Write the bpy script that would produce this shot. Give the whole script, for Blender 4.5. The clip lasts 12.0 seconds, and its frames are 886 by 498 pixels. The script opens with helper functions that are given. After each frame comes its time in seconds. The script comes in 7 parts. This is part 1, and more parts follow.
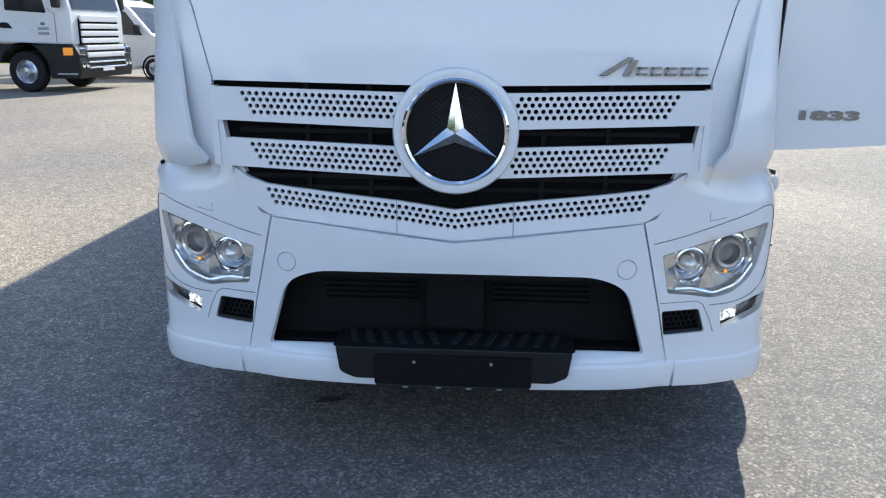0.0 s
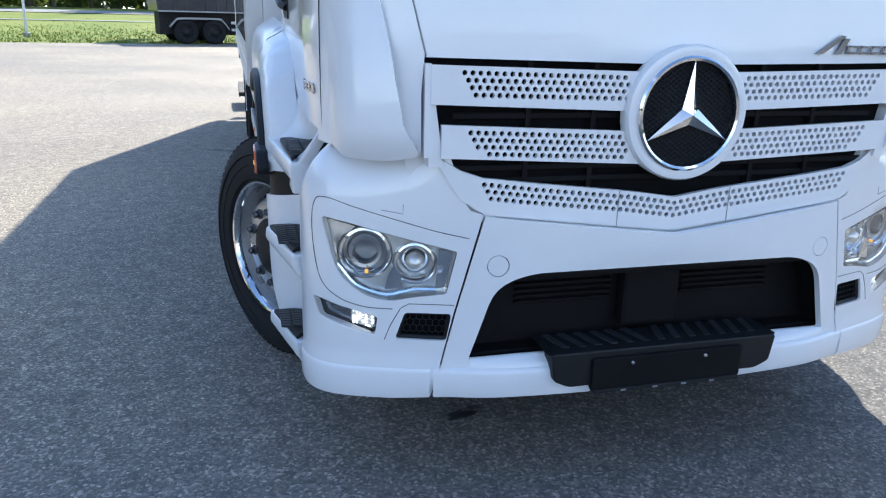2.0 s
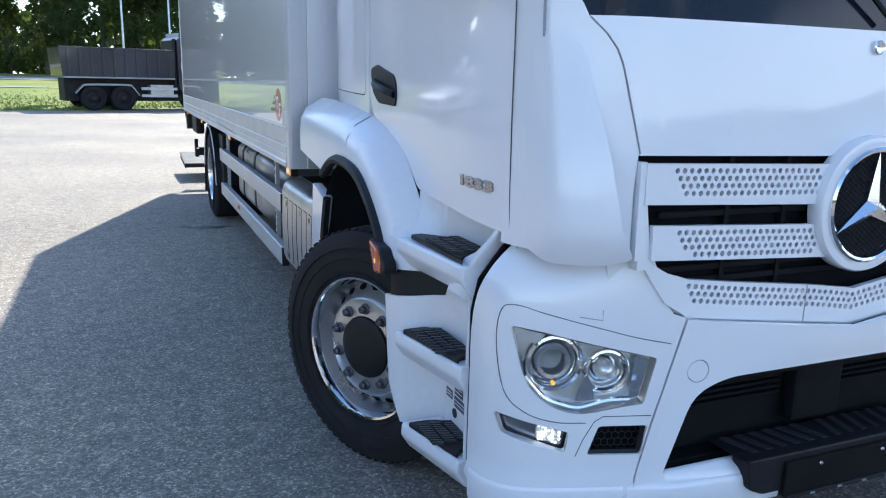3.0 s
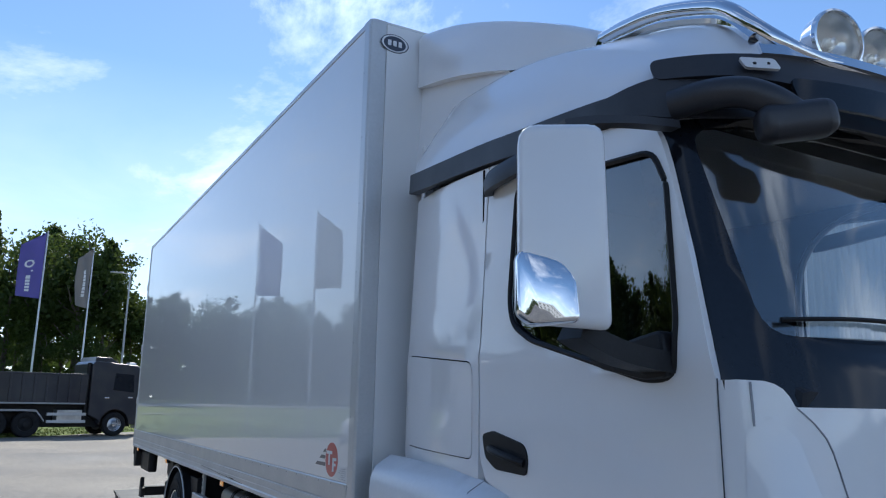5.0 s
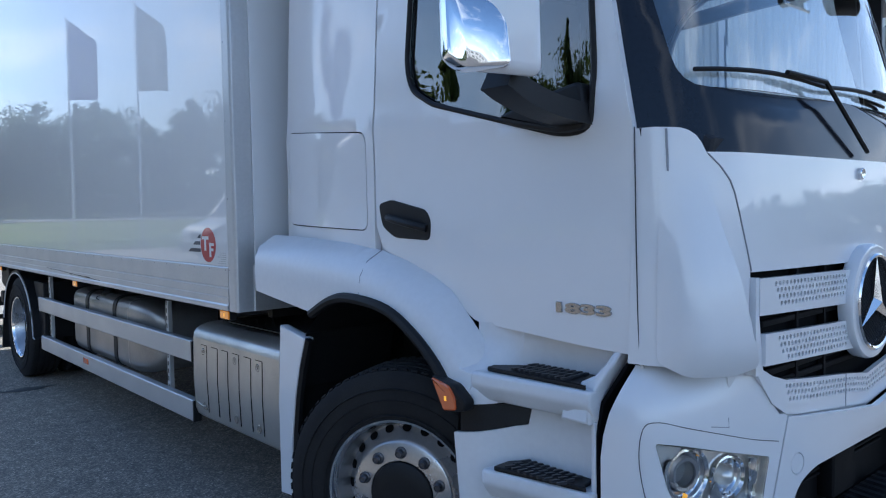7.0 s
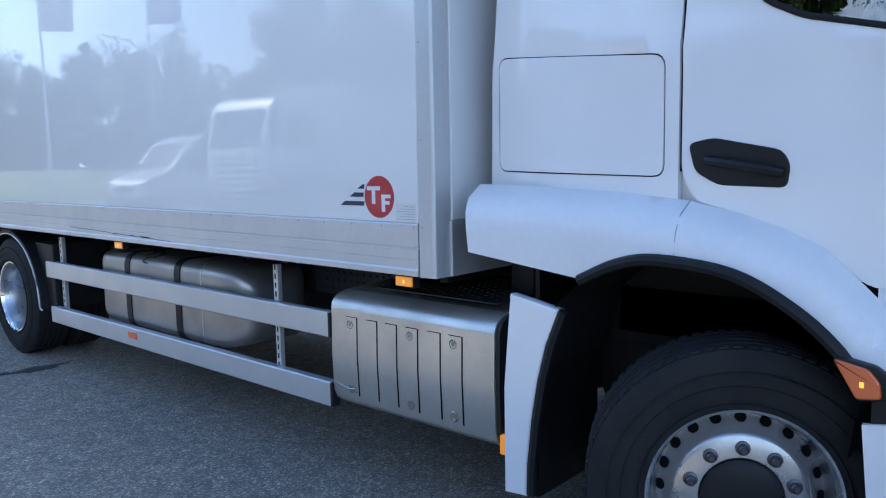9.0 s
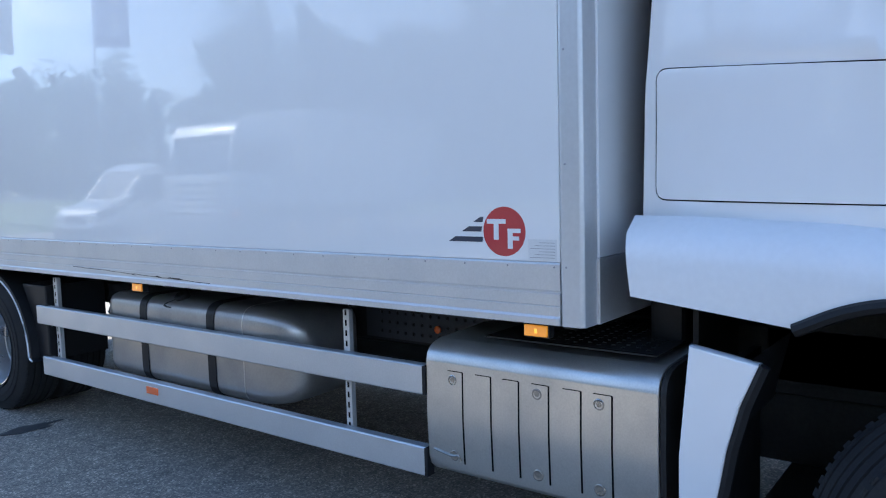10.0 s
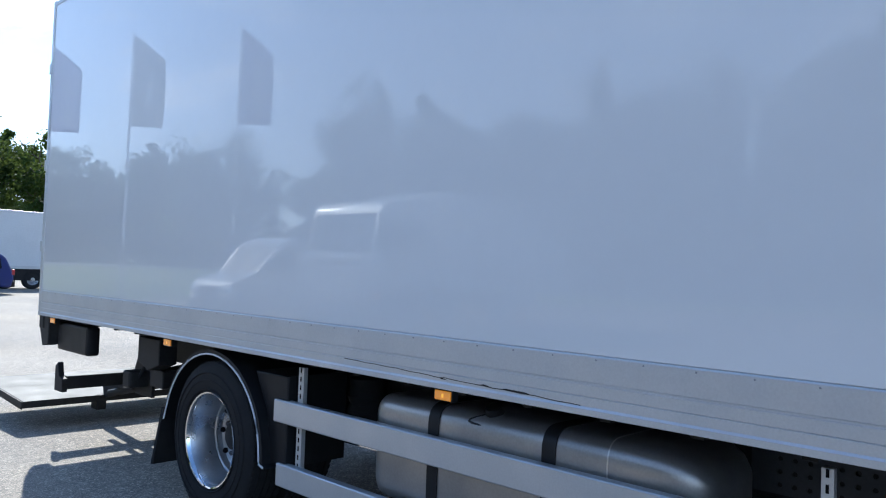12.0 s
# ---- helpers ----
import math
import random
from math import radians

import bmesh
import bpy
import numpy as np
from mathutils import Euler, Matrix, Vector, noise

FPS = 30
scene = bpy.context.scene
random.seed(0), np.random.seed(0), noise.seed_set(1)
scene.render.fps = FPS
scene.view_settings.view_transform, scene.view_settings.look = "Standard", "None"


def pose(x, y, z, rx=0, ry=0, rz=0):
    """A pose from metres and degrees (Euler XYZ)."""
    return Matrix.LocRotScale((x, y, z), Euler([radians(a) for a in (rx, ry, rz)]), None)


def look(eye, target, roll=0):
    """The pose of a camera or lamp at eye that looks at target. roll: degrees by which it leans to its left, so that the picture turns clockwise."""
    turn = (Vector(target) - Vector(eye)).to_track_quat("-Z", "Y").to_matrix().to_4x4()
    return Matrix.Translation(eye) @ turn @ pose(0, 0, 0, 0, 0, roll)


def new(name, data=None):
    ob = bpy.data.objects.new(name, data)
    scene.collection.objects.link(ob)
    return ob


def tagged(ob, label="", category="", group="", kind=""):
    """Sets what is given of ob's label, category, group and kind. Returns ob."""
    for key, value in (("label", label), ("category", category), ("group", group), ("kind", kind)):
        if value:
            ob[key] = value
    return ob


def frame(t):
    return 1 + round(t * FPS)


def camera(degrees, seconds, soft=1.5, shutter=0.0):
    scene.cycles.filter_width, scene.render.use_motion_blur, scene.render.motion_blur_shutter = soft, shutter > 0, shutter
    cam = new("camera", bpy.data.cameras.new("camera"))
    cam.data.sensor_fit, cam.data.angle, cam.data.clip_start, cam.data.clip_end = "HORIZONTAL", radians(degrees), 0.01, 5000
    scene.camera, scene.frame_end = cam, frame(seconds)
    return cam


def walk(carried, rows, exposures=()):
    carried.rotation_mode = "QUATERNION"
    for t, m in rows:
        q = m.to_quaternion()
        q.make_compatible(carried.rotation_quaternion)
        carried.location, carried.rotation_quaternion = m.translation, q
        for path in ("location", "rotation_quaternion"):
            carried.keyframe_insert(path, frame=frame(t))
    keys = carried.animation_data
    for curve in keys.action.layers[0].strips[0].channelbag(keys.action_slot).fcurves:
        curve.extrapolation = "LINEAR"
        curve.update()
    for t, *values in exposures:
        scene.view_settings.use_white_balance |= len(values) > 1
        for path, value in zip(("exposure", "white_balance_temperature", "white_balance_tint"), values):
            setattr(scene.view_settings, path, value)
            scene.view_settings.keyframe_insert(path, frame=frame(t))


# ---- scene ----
cam = camera(60.6, 12.0, soft=1.15)
PATH = [
    (0, (0.13, -2.564, 1.586), (0.003, -0.646, 1.034), 0.3),
    (0.5, (-0.153, -2.556, 1.542), (-0.05, -0.67, 0.885), 2.2),
    (1, (-0.531, -2.411, 1.534), (-0.273, -0.524, 0.924), 0.8),
    (1.5, (-0.963, -2.275, 1.527), (-0.572, -0.41, 0.92), 1.6),
    (2, (-1.388, -2.135, 1.532), (-0.877, -0.292, 0.948), 1.5),
    (2.5, (-1.763, -1.89, 1.56), (-1.127, -0.073, 1.019), 1.4),
    (4.5, (-2.903, -1.284, 1.744), (-1.924, 0.452, 1.919), -0.2),
    (5, (-2.939, -1.297, 1.778), (-1.983, 0.414, 2.178), 1.0),
    (5.5, (-2.981, -1.34, 1.819), (-2.027, 0.318, 2.404), 1.2),
    (6, (-3.024, -1.361, 1.816), (-2.044, 0.272, 2.427), 1.6),
    (6.5, (-3.011, -1.284, 1.745), (-1.9, 0.346, 2.07), 1.0),
    (7, (-3.067, -1.048, 1.629), (-1.746, 0.451, 1.524), -1.0),
    (7.5, (-3.185, -0.745, 1.632), (-1.823, 0.693, 1.351), -1.0),
    (7.7, (-3.29, -0.579, 1.63), (-1.934, 0.853, 1.301), -0.9),
    (9.3, (-3.695, 0.7, 1.614), (-2.17, 1.98, 1.419), -0.9),
    (9.5, (-3.717, 0.888, 1.631), (-2.172, 2.146, 1.457), -0.8),
    (10, (-3.721, 1.344, 1.644), (-2.134, 2.548, 1.472), -1.6),
    (10.5, (-3.685, 1.861, 1.66), (-2.059, 3.015, 1.5), -2.3),
    (11, (-3.694, 2.334, 1.643), (-1.998, 3.363, 1.394), -2.0),
    (11.5, (-3.678, 2.801, 1.606), (-2.049, 3.92, 1.299), -0.7),
    (12, (-3.782, 3.096, 1.638), (-2.342, 4.482, 1.701), 2.1),
]
EXPOSURE = [(0.0, 1.65, 6050, 8), (2.5, 1.93, 5850, 8), (4.5, 1.24, 5650, 8), (5.0, 0.84, 5650, 8), (5.4, 0.44, 5650, 8), (6.0, 0.2, 5650, 8), (6.6, 0.56, 5600, 8), (7.05, 1.42, 5550, 8), (7.6, 1.78, 5500, 8), (9.5, 1.96, 5500, 8), (10.2, 1.96, 5500, 8), (11.0, 2.0, 5550, 8), (11.5, 2.18, 5600, 8), (12.0, 1.46, 5450, 8)]
walk(cam, [(t, look(eye, target, roll)) for t, eye, target, roll in PATH], EXPOSURE)

# ---------------------------------------------------------------- world, sun
SUN_DIR = Vector((0.26, 0.734, 0.627)).normalized()
SUN_EL = math.asin(SUN_DIR.z)
SUN_AZ = math.atan2(SUN_DIR.x, SUN_DIR.y)


def make_world():
    w = bpy.data.worlds.new("sky")
    scene.world = w
    w.use_nodes = True
    nt = w.node_tree
    nt.nodes.clear()
    N, L = nt.nodes.new, nt.links.new
    sky = N("ShaderNodeTexSky")
    sky.sky_type = "NISHITA"
    sky.sun_disc = False
    sky.sun_elevation = SUN_EL
    sky.sun_rotation = SUN_AZ
    sky.air_density, sky.dust_density, sky.ozone_density = 1.0, 0.06, 2.0
    sky.altitude = 400
    co = N("ShaderNodeTexCoord")
    # clouds on a high flat layer
    sep = N("ShaderNodeSeparateXYZ")
    L(co.outputs["Generated"], sep.inputs[0])
    zc = N("ShaderNodeMath"); zc.operation = "MAXIMUM"; zc.inputs[1].default_value = 0.06
    L(sep.outputs["Z"], zc.inputs[0])
    za = N("ShaderNodeMath"); za.operation = "ADD"; za.inputs[1].default_value = 0.12
    L(zc.outputs[0], za.inputs[0])
    dx = N("ShaderNodeMath"); dx.operation = "DIVIDE"
    dy = N("ShaderNodeMath"); dy.operation = "DIVIDE"
    L(sep.outputs["X"], dx.inputs[0]); L(za.outputs[0], dx.inputs[1])
    L(sep.outputs["Y"], dy.inputs[0]); L(za.outputs[0], dy.inputs[1])
    comb = N("ShaderNodeCombineXYZ")
    L(dx.outputs[0], comb.inputs[0]); L(dy.outputs[0], comb.inputs[1])
    warp = N("ShaderNodeMapping")
    warp.inputs["Scale"].default_value = (1.25, 0.8, 1.0)
    warp.inputs["Location"].default_value = (0.35, 0.62, 0.0)
    L(comb.outputs[0], warp.inputs["Vector"])
    no = N("ShaderNodeTexNoise")
    no.inputs["Scale"].default_value = 1.3
    no.inputs["Detail"].default_value = 9.0
    no.inputs["Roughness"].default_value = 0.62
    no.inputs["Distortion"].default_value = 0.35
    L(warp.outputs[0], no.inputs["Vector"])
    ramp = N("ShaderNodeValToRGB")
    ramp.color_ramp.elements[0].position, ramp.color_ramp.elements[1].position = 0.54, 0.82
    L(no.outputs["Fac"], ramp.inputs[0])
    # more cloud low down, and round the sun
    low = N("ShaderNodeMapRange")
    low.inputs["From Min"].default_value, low.inputs["From Max"].default_value = 0.0, 0.40
    low.inputs["To Min"].default_value, low.inputs["To Max"].default_value = 1.15, 0.0
    L(sep.outputs["Z"], low.inputs["Value"])
    dot = N("ShaderNodeVectorMath"); dot.operation = "DOT_PRODUCT"
    dot.inputs[1].default_value = SUN_DIR
    L(co.outputs["Generated"], dot.inputs[0])
    near = N("ShaderNodeMapRange")
    near.inputs["From Min"].default_value, near.inputs["From Max"].default_value = 0.955, 1.0
    near.inputs["To Min"].default_value, near.inputs["To Max"].default_value = 0.0, 1.0
    L(dot.outputs["Value"], near.inputs["Value"])
    rag = N("ShaderNodeTexNoise"); rag.inputs["Scale"].default_value = 5.5; rag.inputs["Detail"].default_value = 8.0
    rag.inputs["Roughness"].default_value = 0.6; rag.inputs["Distortion"].default_value = 0.6
    L(warp.outputs[0], rag.inputs["Vector"])
    add = N("ShaderNodeMath"); add.operation = "ADD"; add.use_clamp = True
    L(ramp.outputs[0], add.inputs[0])
    lown = N("ShaderNodeMath"); lown.operation = "MULTIPLY"
    L(low.outputs[0], lown.inputs[0]); L(no.outputs["Fac"], lown.inputs[1])
    L(lown.outputs[0], add.inputs[1])
    # ragged bright cloud before the sun
    nearn = N("ShaderNodeMath"); nearn.operation = "MULTIPLY_ADD"; nearn.inputs[1].default_value = 1.5
    L(rag.outputs["Fac"], nearn.inputs[0]); L(near.outputs[0], nearn.inputs[2])
    nearr = N("ShaderNodeMapRange")
    nearr.inputs["From Min"].default_value, nearr.inputs["From Max"].default_value = 1.50, 1.95
    L(nearn.outputs[0], nearr.inputs["Value"])
    nearp = N("ShaderNodeMath"); nearp.operation = "MAXIMUM"
    L(nearr.outputs[0], nearp.inputs[0]); L(add.outputs[0], nearp.inputs[1])
    near2 = N("ShaderNodeMath"); near2.operation = "POWER"; near2.inputs[1].default_value = 2.5
    L(near.outputs[0], near2.inputs[0])
    glow = N("ShaderNodeMath"); glow.operation = "MULTIPLY_ADD"
    glow.inputs[1].default_value, glow.inputs[2].default_value = CLOUD_SUN, CLOUD
    L(near2.outputs[0], glow.inputs[0])
    ccol = N("ShaderNodeVectorMath"); ccol.operation = "SCALE"
    ccol.inputs[0].default_value = (1.0, 1.0, 1.02)
    L(glow.outputs[0], ccol.inputs["Scale"])
    mix = N("ShaderNodeMix"); mix.data_type = "RGBA"
    L(nearp.outputs[0], mix.inputs["Factor"])
    L(sky.outputs[0], mix.inputs["A"]); L(ccol.outputs[0], mix.inputs["B"])
    bg = N("ShaderNodeBackground"); bg.inputs[1].default_value = SKY
    L(mix.outputs["Result"], bg.inputs[0])
    out = N("ShaderNodeOutputWorld")
    L(bg.outputs[0], out.inputs[0])


SKY, CLOUD, CLOUD_SUN = 0.085, 9.5, 26.0
make_world()
sun = bpy.data.lights.new("sun", "SUN")
sun.energy, sun.angle, sun.color = 2.3, radians(0.55), (1.0, 0.90, 0.74)
sun_ob = new("sun", sun)
sun_ob.matrix_world = look((0, 0, 30), tuple(Vector((0, 0, 30)) - SUN_DIR))

# ---------------------------------------------------------------- materials


def material(name, base, rough=0.5, metal=0.0, vary=0.06, scale=3.0, fine=60.0, bump=0.0, coat=0.0, coat_rough=0.05,
             second=None, rvar=0.06, emit=0.0, island=False, spec=0.5, wave=0.0, aniso=0.0):
    """A surface with a broad stain and a fine grain, in metres."""
    m = bpy.data.materials.new(name)
    m.use_nodes = True
    nt = m.node_tree
    N, L = nt.nodes.new, nt.links.new
    b = nt.nodes["Principled BSDF"]
    b.inputs["Roughness"].default_value = rough
    b.inputs["Metallic"].default_value = metal
    b.inputs["Specular IOR Level"].default_value = spec
    b.inputs["Coat Weight"].default_value = coat
    b.inputs["Coat Roughness"].default_value = coat_rough
    b.inputs["Anisotropic"].default_value = aniso
    co = N("ShaderNodeNewGeometry")
    n1 = N("ShaderNodeTexNoise"); n1.inputs["Scale"].default_value = scale; n1.inputs["Detail"].default_value = 6.0
    n2 = N("ShaderNodeTexNoise"); n2.inputs["Scale"].default_value = fine; n2.inputs["Detail"].default_value = 4.0
    L(co.outputs["Position"], n1.inputs["Vector"]); L(co.outputs["Position"], n2.inputs["Vector"])
    s = second or tuple(max(0.0, c * (1 - 4 * vary)) for c in base)
    mix = N("ShaderNodeMix"); mix.data_type = "RGBA"
    r1 = N("ShaderNodeMapRange")
    r1.interpolation_type = "SMOOTHERSTEP"
    r1.inputs["From Min"].default_value, r1.inputs["From Max"].default_value = 0.30, 0.74
    r1.inputs["To Max"].default_value = 1.0 if second else 0.35
    L(n1.outputs["Fac"], r1.inputs["Value"])
    L(r1.outputs[0], mix.inputs["Factor"])
    mix.inputs["A"].default_value = (*base, 1); mix.inputs["B"].default_value = (*s, 1)
    hs = N("ShaderNodeHueSaturation")
    r2 = N("ShaderNodeMapRange")
    r2.inputs["From Min"].default_value, r2.inputs["From Max"].default_value = 0.3, 0.7
    r2.inputs["To Min"].default_value, r2.inputs["To Max"].default_value = 1 - vary, 1 + vary
    L(n2.outputs["Fac"], r2.inputs["Value"]); L(r2.outputs[0], hs.inputs["Value"])
    L(mix.outputs["Result"], hs.inputs["Color"])
    L(hs.outputs["Color"], b.inputs["Base Color"])
    if rvar:
        r3 = N("ShaderNodeMapRange")
        r3.inputs["From Min"].default_value, r3.inputs["From Max"].default_value = 0.3, 0.7
        r3.inputs["To Min"].default_value, r3.inputs["To Max"].default_value = max(0.01, rough - rvar), rough + rvar
        L(n1.outputs["Fac"], r3.inputs["Value"]); L(r3.outputs[0], b.inputs["Roughness"])
    if bump or wave:
        bp = N("ShaderNodeBump"); bp.inputs["Distance"].default_value = 0.004 if bump else 0.02
        bp.inputs["Strength"].default_value = bump or wave
        if wave:
            n3 = N("ShaderNodeTexNoise"); n3.inputs["Scale"].default_value = 1.6; n3.inputs["Detail"].default_value = 1.0
            L(co.outputs["Position"], n3.inputs["Vector"]); L(n3.outputs["Fac"], bp.inputs["Height"])
            L(bp.outputs[0], b.inputs["Coat Normal"])
        else:
            L(n2.outputs["Fac"], bp.inputs["Height"])
        L(bp.outputs[0], b.inputs["Normal"])
    if island:
        oi = N("ShaderNodeObjectInfo"); L(oi.outputs["Random"], hs.inputs["Hue"])
        rr = N("ShaderNodeMapRange"); rr.inputs["To Min"].default_value, rr.inputs["To Max"].default_value = 0.47, 0.53
        L(oi.outputs["Random"], rr.inputs["Value"]); L(rr.outputs[0], hs.inputs["Hue"])
    if emit:
        b.inputs["Emission Color"].default_value = (*base, 1)
        b.inputs["Emission Strength"].default_value = emit
    return m


def glass(name, tint, rough=0.0, ior=1.45, coat=0.0):
    m = bpy.data.materials.new(name)
    m.use_nodes = True
    b = m.node_tree.nodes["Principled BSDF"]
    b.inputs["Base Color"].default_value = (*tint, 1)
    b.inputs["Roughness"].default_value = rough
    b.inputs["Transmission Weight"].default_value = 1.0
    b.inputs["IOR"].default_value = ior
    b.inputs["Coat Weight"].default_value = coat
    b.inputs["Coat IOR"].default_value = 1.7
    b.inputs["Coat Roughness"].default_value = 0.0
    return m


def asphalt():
    m = material("asphalt", (0.15, 0.147, 0.142), 0.80, vary=0.05, scale=0.35, fine=240, rvar=0.05)
    nt = m.node_tree
    N, L = nt.nodes.new, nt.links.new
    b = nt.nodes["Principled BSDF"]
    geo = N("ShaderNodeNewGeometry")
    # stones in the binder
    vo = N("ShaderNodeTexVoronoi"); vo.inputs["Scale"].default_value = 95.0
    L(geo.outputs["Position"], vo.inputs["Vector"])
    vr = N("ShaderNodeValToRGB")
    vr.color_ramp.elements[0].position, vr.color_ramp.elements[0].color = 0.0, (0.10, 0.098, 0.094, 1)
    vr.color_ramp.elements[1].position, vr.color_ramp.elements[1].color = 1.0, (0.38, 0.355, 0.32, 1)
    e = vr.color_ramp.elements.new(0.55); e.color = (0.155, 0.15, 0.142, 1)
    e = vr.color_ramp.elements.new(0.88); e.color = (0.24, 0.227, 0.205, 1)
    sepc = N("ShaderNodeSeparateColor")
    L(vo.outputs["Color"], sepc.inputs[0]); L(sepc.outputs[0], vr.inputs[0])
    # worn light patches and darker oily ones
    big = N("ShaderNodeTexNoise"); big.inputs["Scale"].default_value = 0.22; big.inputs["Detail"].default_value = 8.0
    L(geo.outputs["Position"], big.inputs["Vector"])
    br = N("ShaderNodeValToRGB")
    br.color_ramp.elements[0].position, br.color_ramp.elements[0].color = 0.32, (0.90, 0.90, 0.92, 1)
    br.color_ramp.elements[1].position, br.color_ramp.elements[1].color = 0.68, (1.42, 1.33, 1.20, 1)
    L(big.outputs["Fac"], br.inputs[0])
    mul = N("ShaderNodeMix"); mul.data_type = "RGBA"; mul.blend_type = "MULTIPLY"; mul.inputs["Factor"].default_value = 1.0
    L(vr.outputs[0], mul.inputs["A"]); L(br.outputs[0], mul.inputs["B"])
    mid = N("ShaderNodeTexNoise"); mid.inputs["Scale"].default_value = 9.0; mid.inputs["Detail"].default_value = 10.0; mid.inputs["Roughness"].default_value = 0.75
    L(geo.outputs["Position"], mid.inputs["Vector"])
    mr = N("ShaderNodeValToRGB")
    mr.color_ramp.elements[0].position, mr.color_ramp.elements[0].color = 0.28, (0.60, 0.60, 0.62, 1)
    mr.color_ramp.elements[1].position, mr.color_ramp.elements[1].color = 0.72, (1.36, 1.34, 1.30, 1)
    L(mid.outputs["Fac"], mr.inputs[0])
    mu2 = N("ShaderNodeMix"); mu2.data_type = "RGBA"; mu2.blend_type = "MULTIPLY"; mu2.inputs["Factor"].default_value = 1.0
    L(mul.outputs["Result"], mu2.inputs["A"]); L(mr.outputs[0], mu2.inputs["B"])
    # brightness painted in: paler towards the open yard for low-sun glare, darker round the front of the truck
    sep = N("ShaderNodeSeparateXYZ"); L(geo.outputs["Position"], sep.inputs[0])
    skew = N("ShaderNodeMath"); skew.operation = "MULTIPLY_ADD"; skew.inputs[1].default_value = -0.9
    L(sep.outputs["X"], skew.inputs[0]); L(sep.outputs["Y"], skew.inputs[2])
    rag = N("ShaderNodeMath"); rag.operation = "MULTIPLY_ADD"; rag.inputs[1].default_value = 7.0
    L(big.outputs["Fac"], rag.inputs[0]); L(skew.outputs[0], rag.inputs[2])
    yard_glare = N("ShaderNodeMapRange"); yard_glare.interpolation_type = "SMOOTHSTEP"
    yard_glare.inputs["From Min"].default_value, yard_glare.inputs["From Max"].default_value = 2.5, 10.5
    L(rag.outputs[0], yard_glare.inputs["Value"])
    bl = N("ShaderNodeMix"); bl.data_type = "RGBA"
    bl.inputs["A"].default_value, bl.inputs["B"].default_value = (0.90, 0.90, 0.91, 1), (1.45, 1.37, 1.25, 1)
    L(yard_glare.outputs[0], bl.inputs["Factor"])
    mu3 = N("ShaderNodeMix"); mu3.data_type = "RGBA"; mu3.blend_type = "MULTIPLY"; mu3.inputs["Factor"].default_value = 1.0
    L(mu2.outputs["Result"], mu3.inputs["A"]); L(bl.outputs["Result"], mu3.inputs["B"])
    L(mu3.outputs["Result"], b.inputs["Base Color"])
    bp = N("ShaderNodeBump"); bp.inputs["Distance"].default_value = 0.003; bp.inputs["Strength"].default_value = 0.35
    L(sepc.outputs[0], bp.inputs["Height"]); L(bp.outputs[0], b.inputs["Normal"])
    return m


PAINT = material("white_paint", (0.80, 0.81, 0.83), 0.32, vary=0.008, scale=1.2, fine=9, coat=1.0, coat_rough=0.045, rvar=0.04)
PLASTIC_W = material("white_plastic", (0.74, 0.75, 0.77), 0.38, vary=0.02, scale=2, fine=40, coat=0.5, coat_rough=0.12)
PANEL = material("box_panel", (0.75, 0.76, 0.77), 0.34, vary=0.006, scale=0.5, fine=12, coat=1.0, coat_rough=0.014, wave=0.016, rvar=0.0)
BLACK = material("black_plastic", (0.013, 0.0135, 0.0155), 0.5, vary=0.15, scale=5, fine=160, bump=0.12, spec=0.28)
MATTE = material("matte_black", (0.007, 0.007, 0.008), 0.7, vary=0.15, scale=5, fine=120, spec=0.15)
GLOSSBLACK = material("black_gloss", (0.010, 0.012, 0.018), 0.10, vary=0.1, rvar=0.02, spec=0.42)
# near-black in place of shade, for deep openings, gaps and slits
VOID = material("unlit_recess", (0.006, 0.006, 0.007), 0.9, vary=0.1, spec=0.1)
RUBBER = material("tyre_rubber", (0.014, 0.014, 0.016), 0.78, vary=0.12, scale=8, fine=120, bump=0.25, second=(0.022, 0.022, 0.022), spec=0.25)
FRAME = material("chassis_black", (0.015, 0.015, 0.017), 0.6, vary=0.2, scale=4, fine=60, bump=0.15, second=(0.028, 0.027, 0.025), spec=0.3)
CHROME = material("chrome", (0.82, 0.83, 0.85), 0.06, 1.0, vary=0.02, rvar=0.03)
STEEL = material("stainless_steel", (0.66, 0.64, 0.60), 0.36, 0.75, vary=0.06, scale=2.2, fine=140, bump=0.05, rvar=0.08, second=(0.50, 0.49, 0.47), aniso=0.5)
# darker steel: the shade of pressed hollows is put into its colour
SHADED_STEEL = material("shaded_steel", (0.34, 0.33, 0.31), 0.3, 0.8, vary=0.1, fine=90)
TANK = material("tank_aluminium", (0.40, 0.385, 0.37), 0.40, 0.75, vary=0.06, scale=2.5, fine=90, bump=0.06, rvar=0.1, second=(0.30, 0.295, 0.29))
ALU = material("anodised_aluminium", (0.60, 0.61, 0.62), 0.44, 0.6, vary=0.04, scale=3, fine=120, bump=0.04, rvar=0.06)
ALU_WHITE = material("coated_aluminium", (0.55, 0.565, 0.58), 0.36, 0.35, vary=0.03, scale=2, fine=60, coat=0.3)
NUT = material("wheel_nut_steel", (0.12, 0.12, 0.13), 0.4, 0.8, vary=0.08)
LAMPSILVER = material("lamp_silver", (0.90, 0.88, 0.84), 0.2, 0.55, vary=0.03, fine=35, bump=0.25)
INDICATOR = material("indicator_red_orange", (0.42, 0.085, 0.02), 0.25, vary=0.1, fine=200, coat=0.8, emit=0.05)
RIM = material("rim_silver", (0.50, 0.51, 0.53), 0.30, 0.86, vary=0.05, scale=6, fine=70, rvar=0.08)
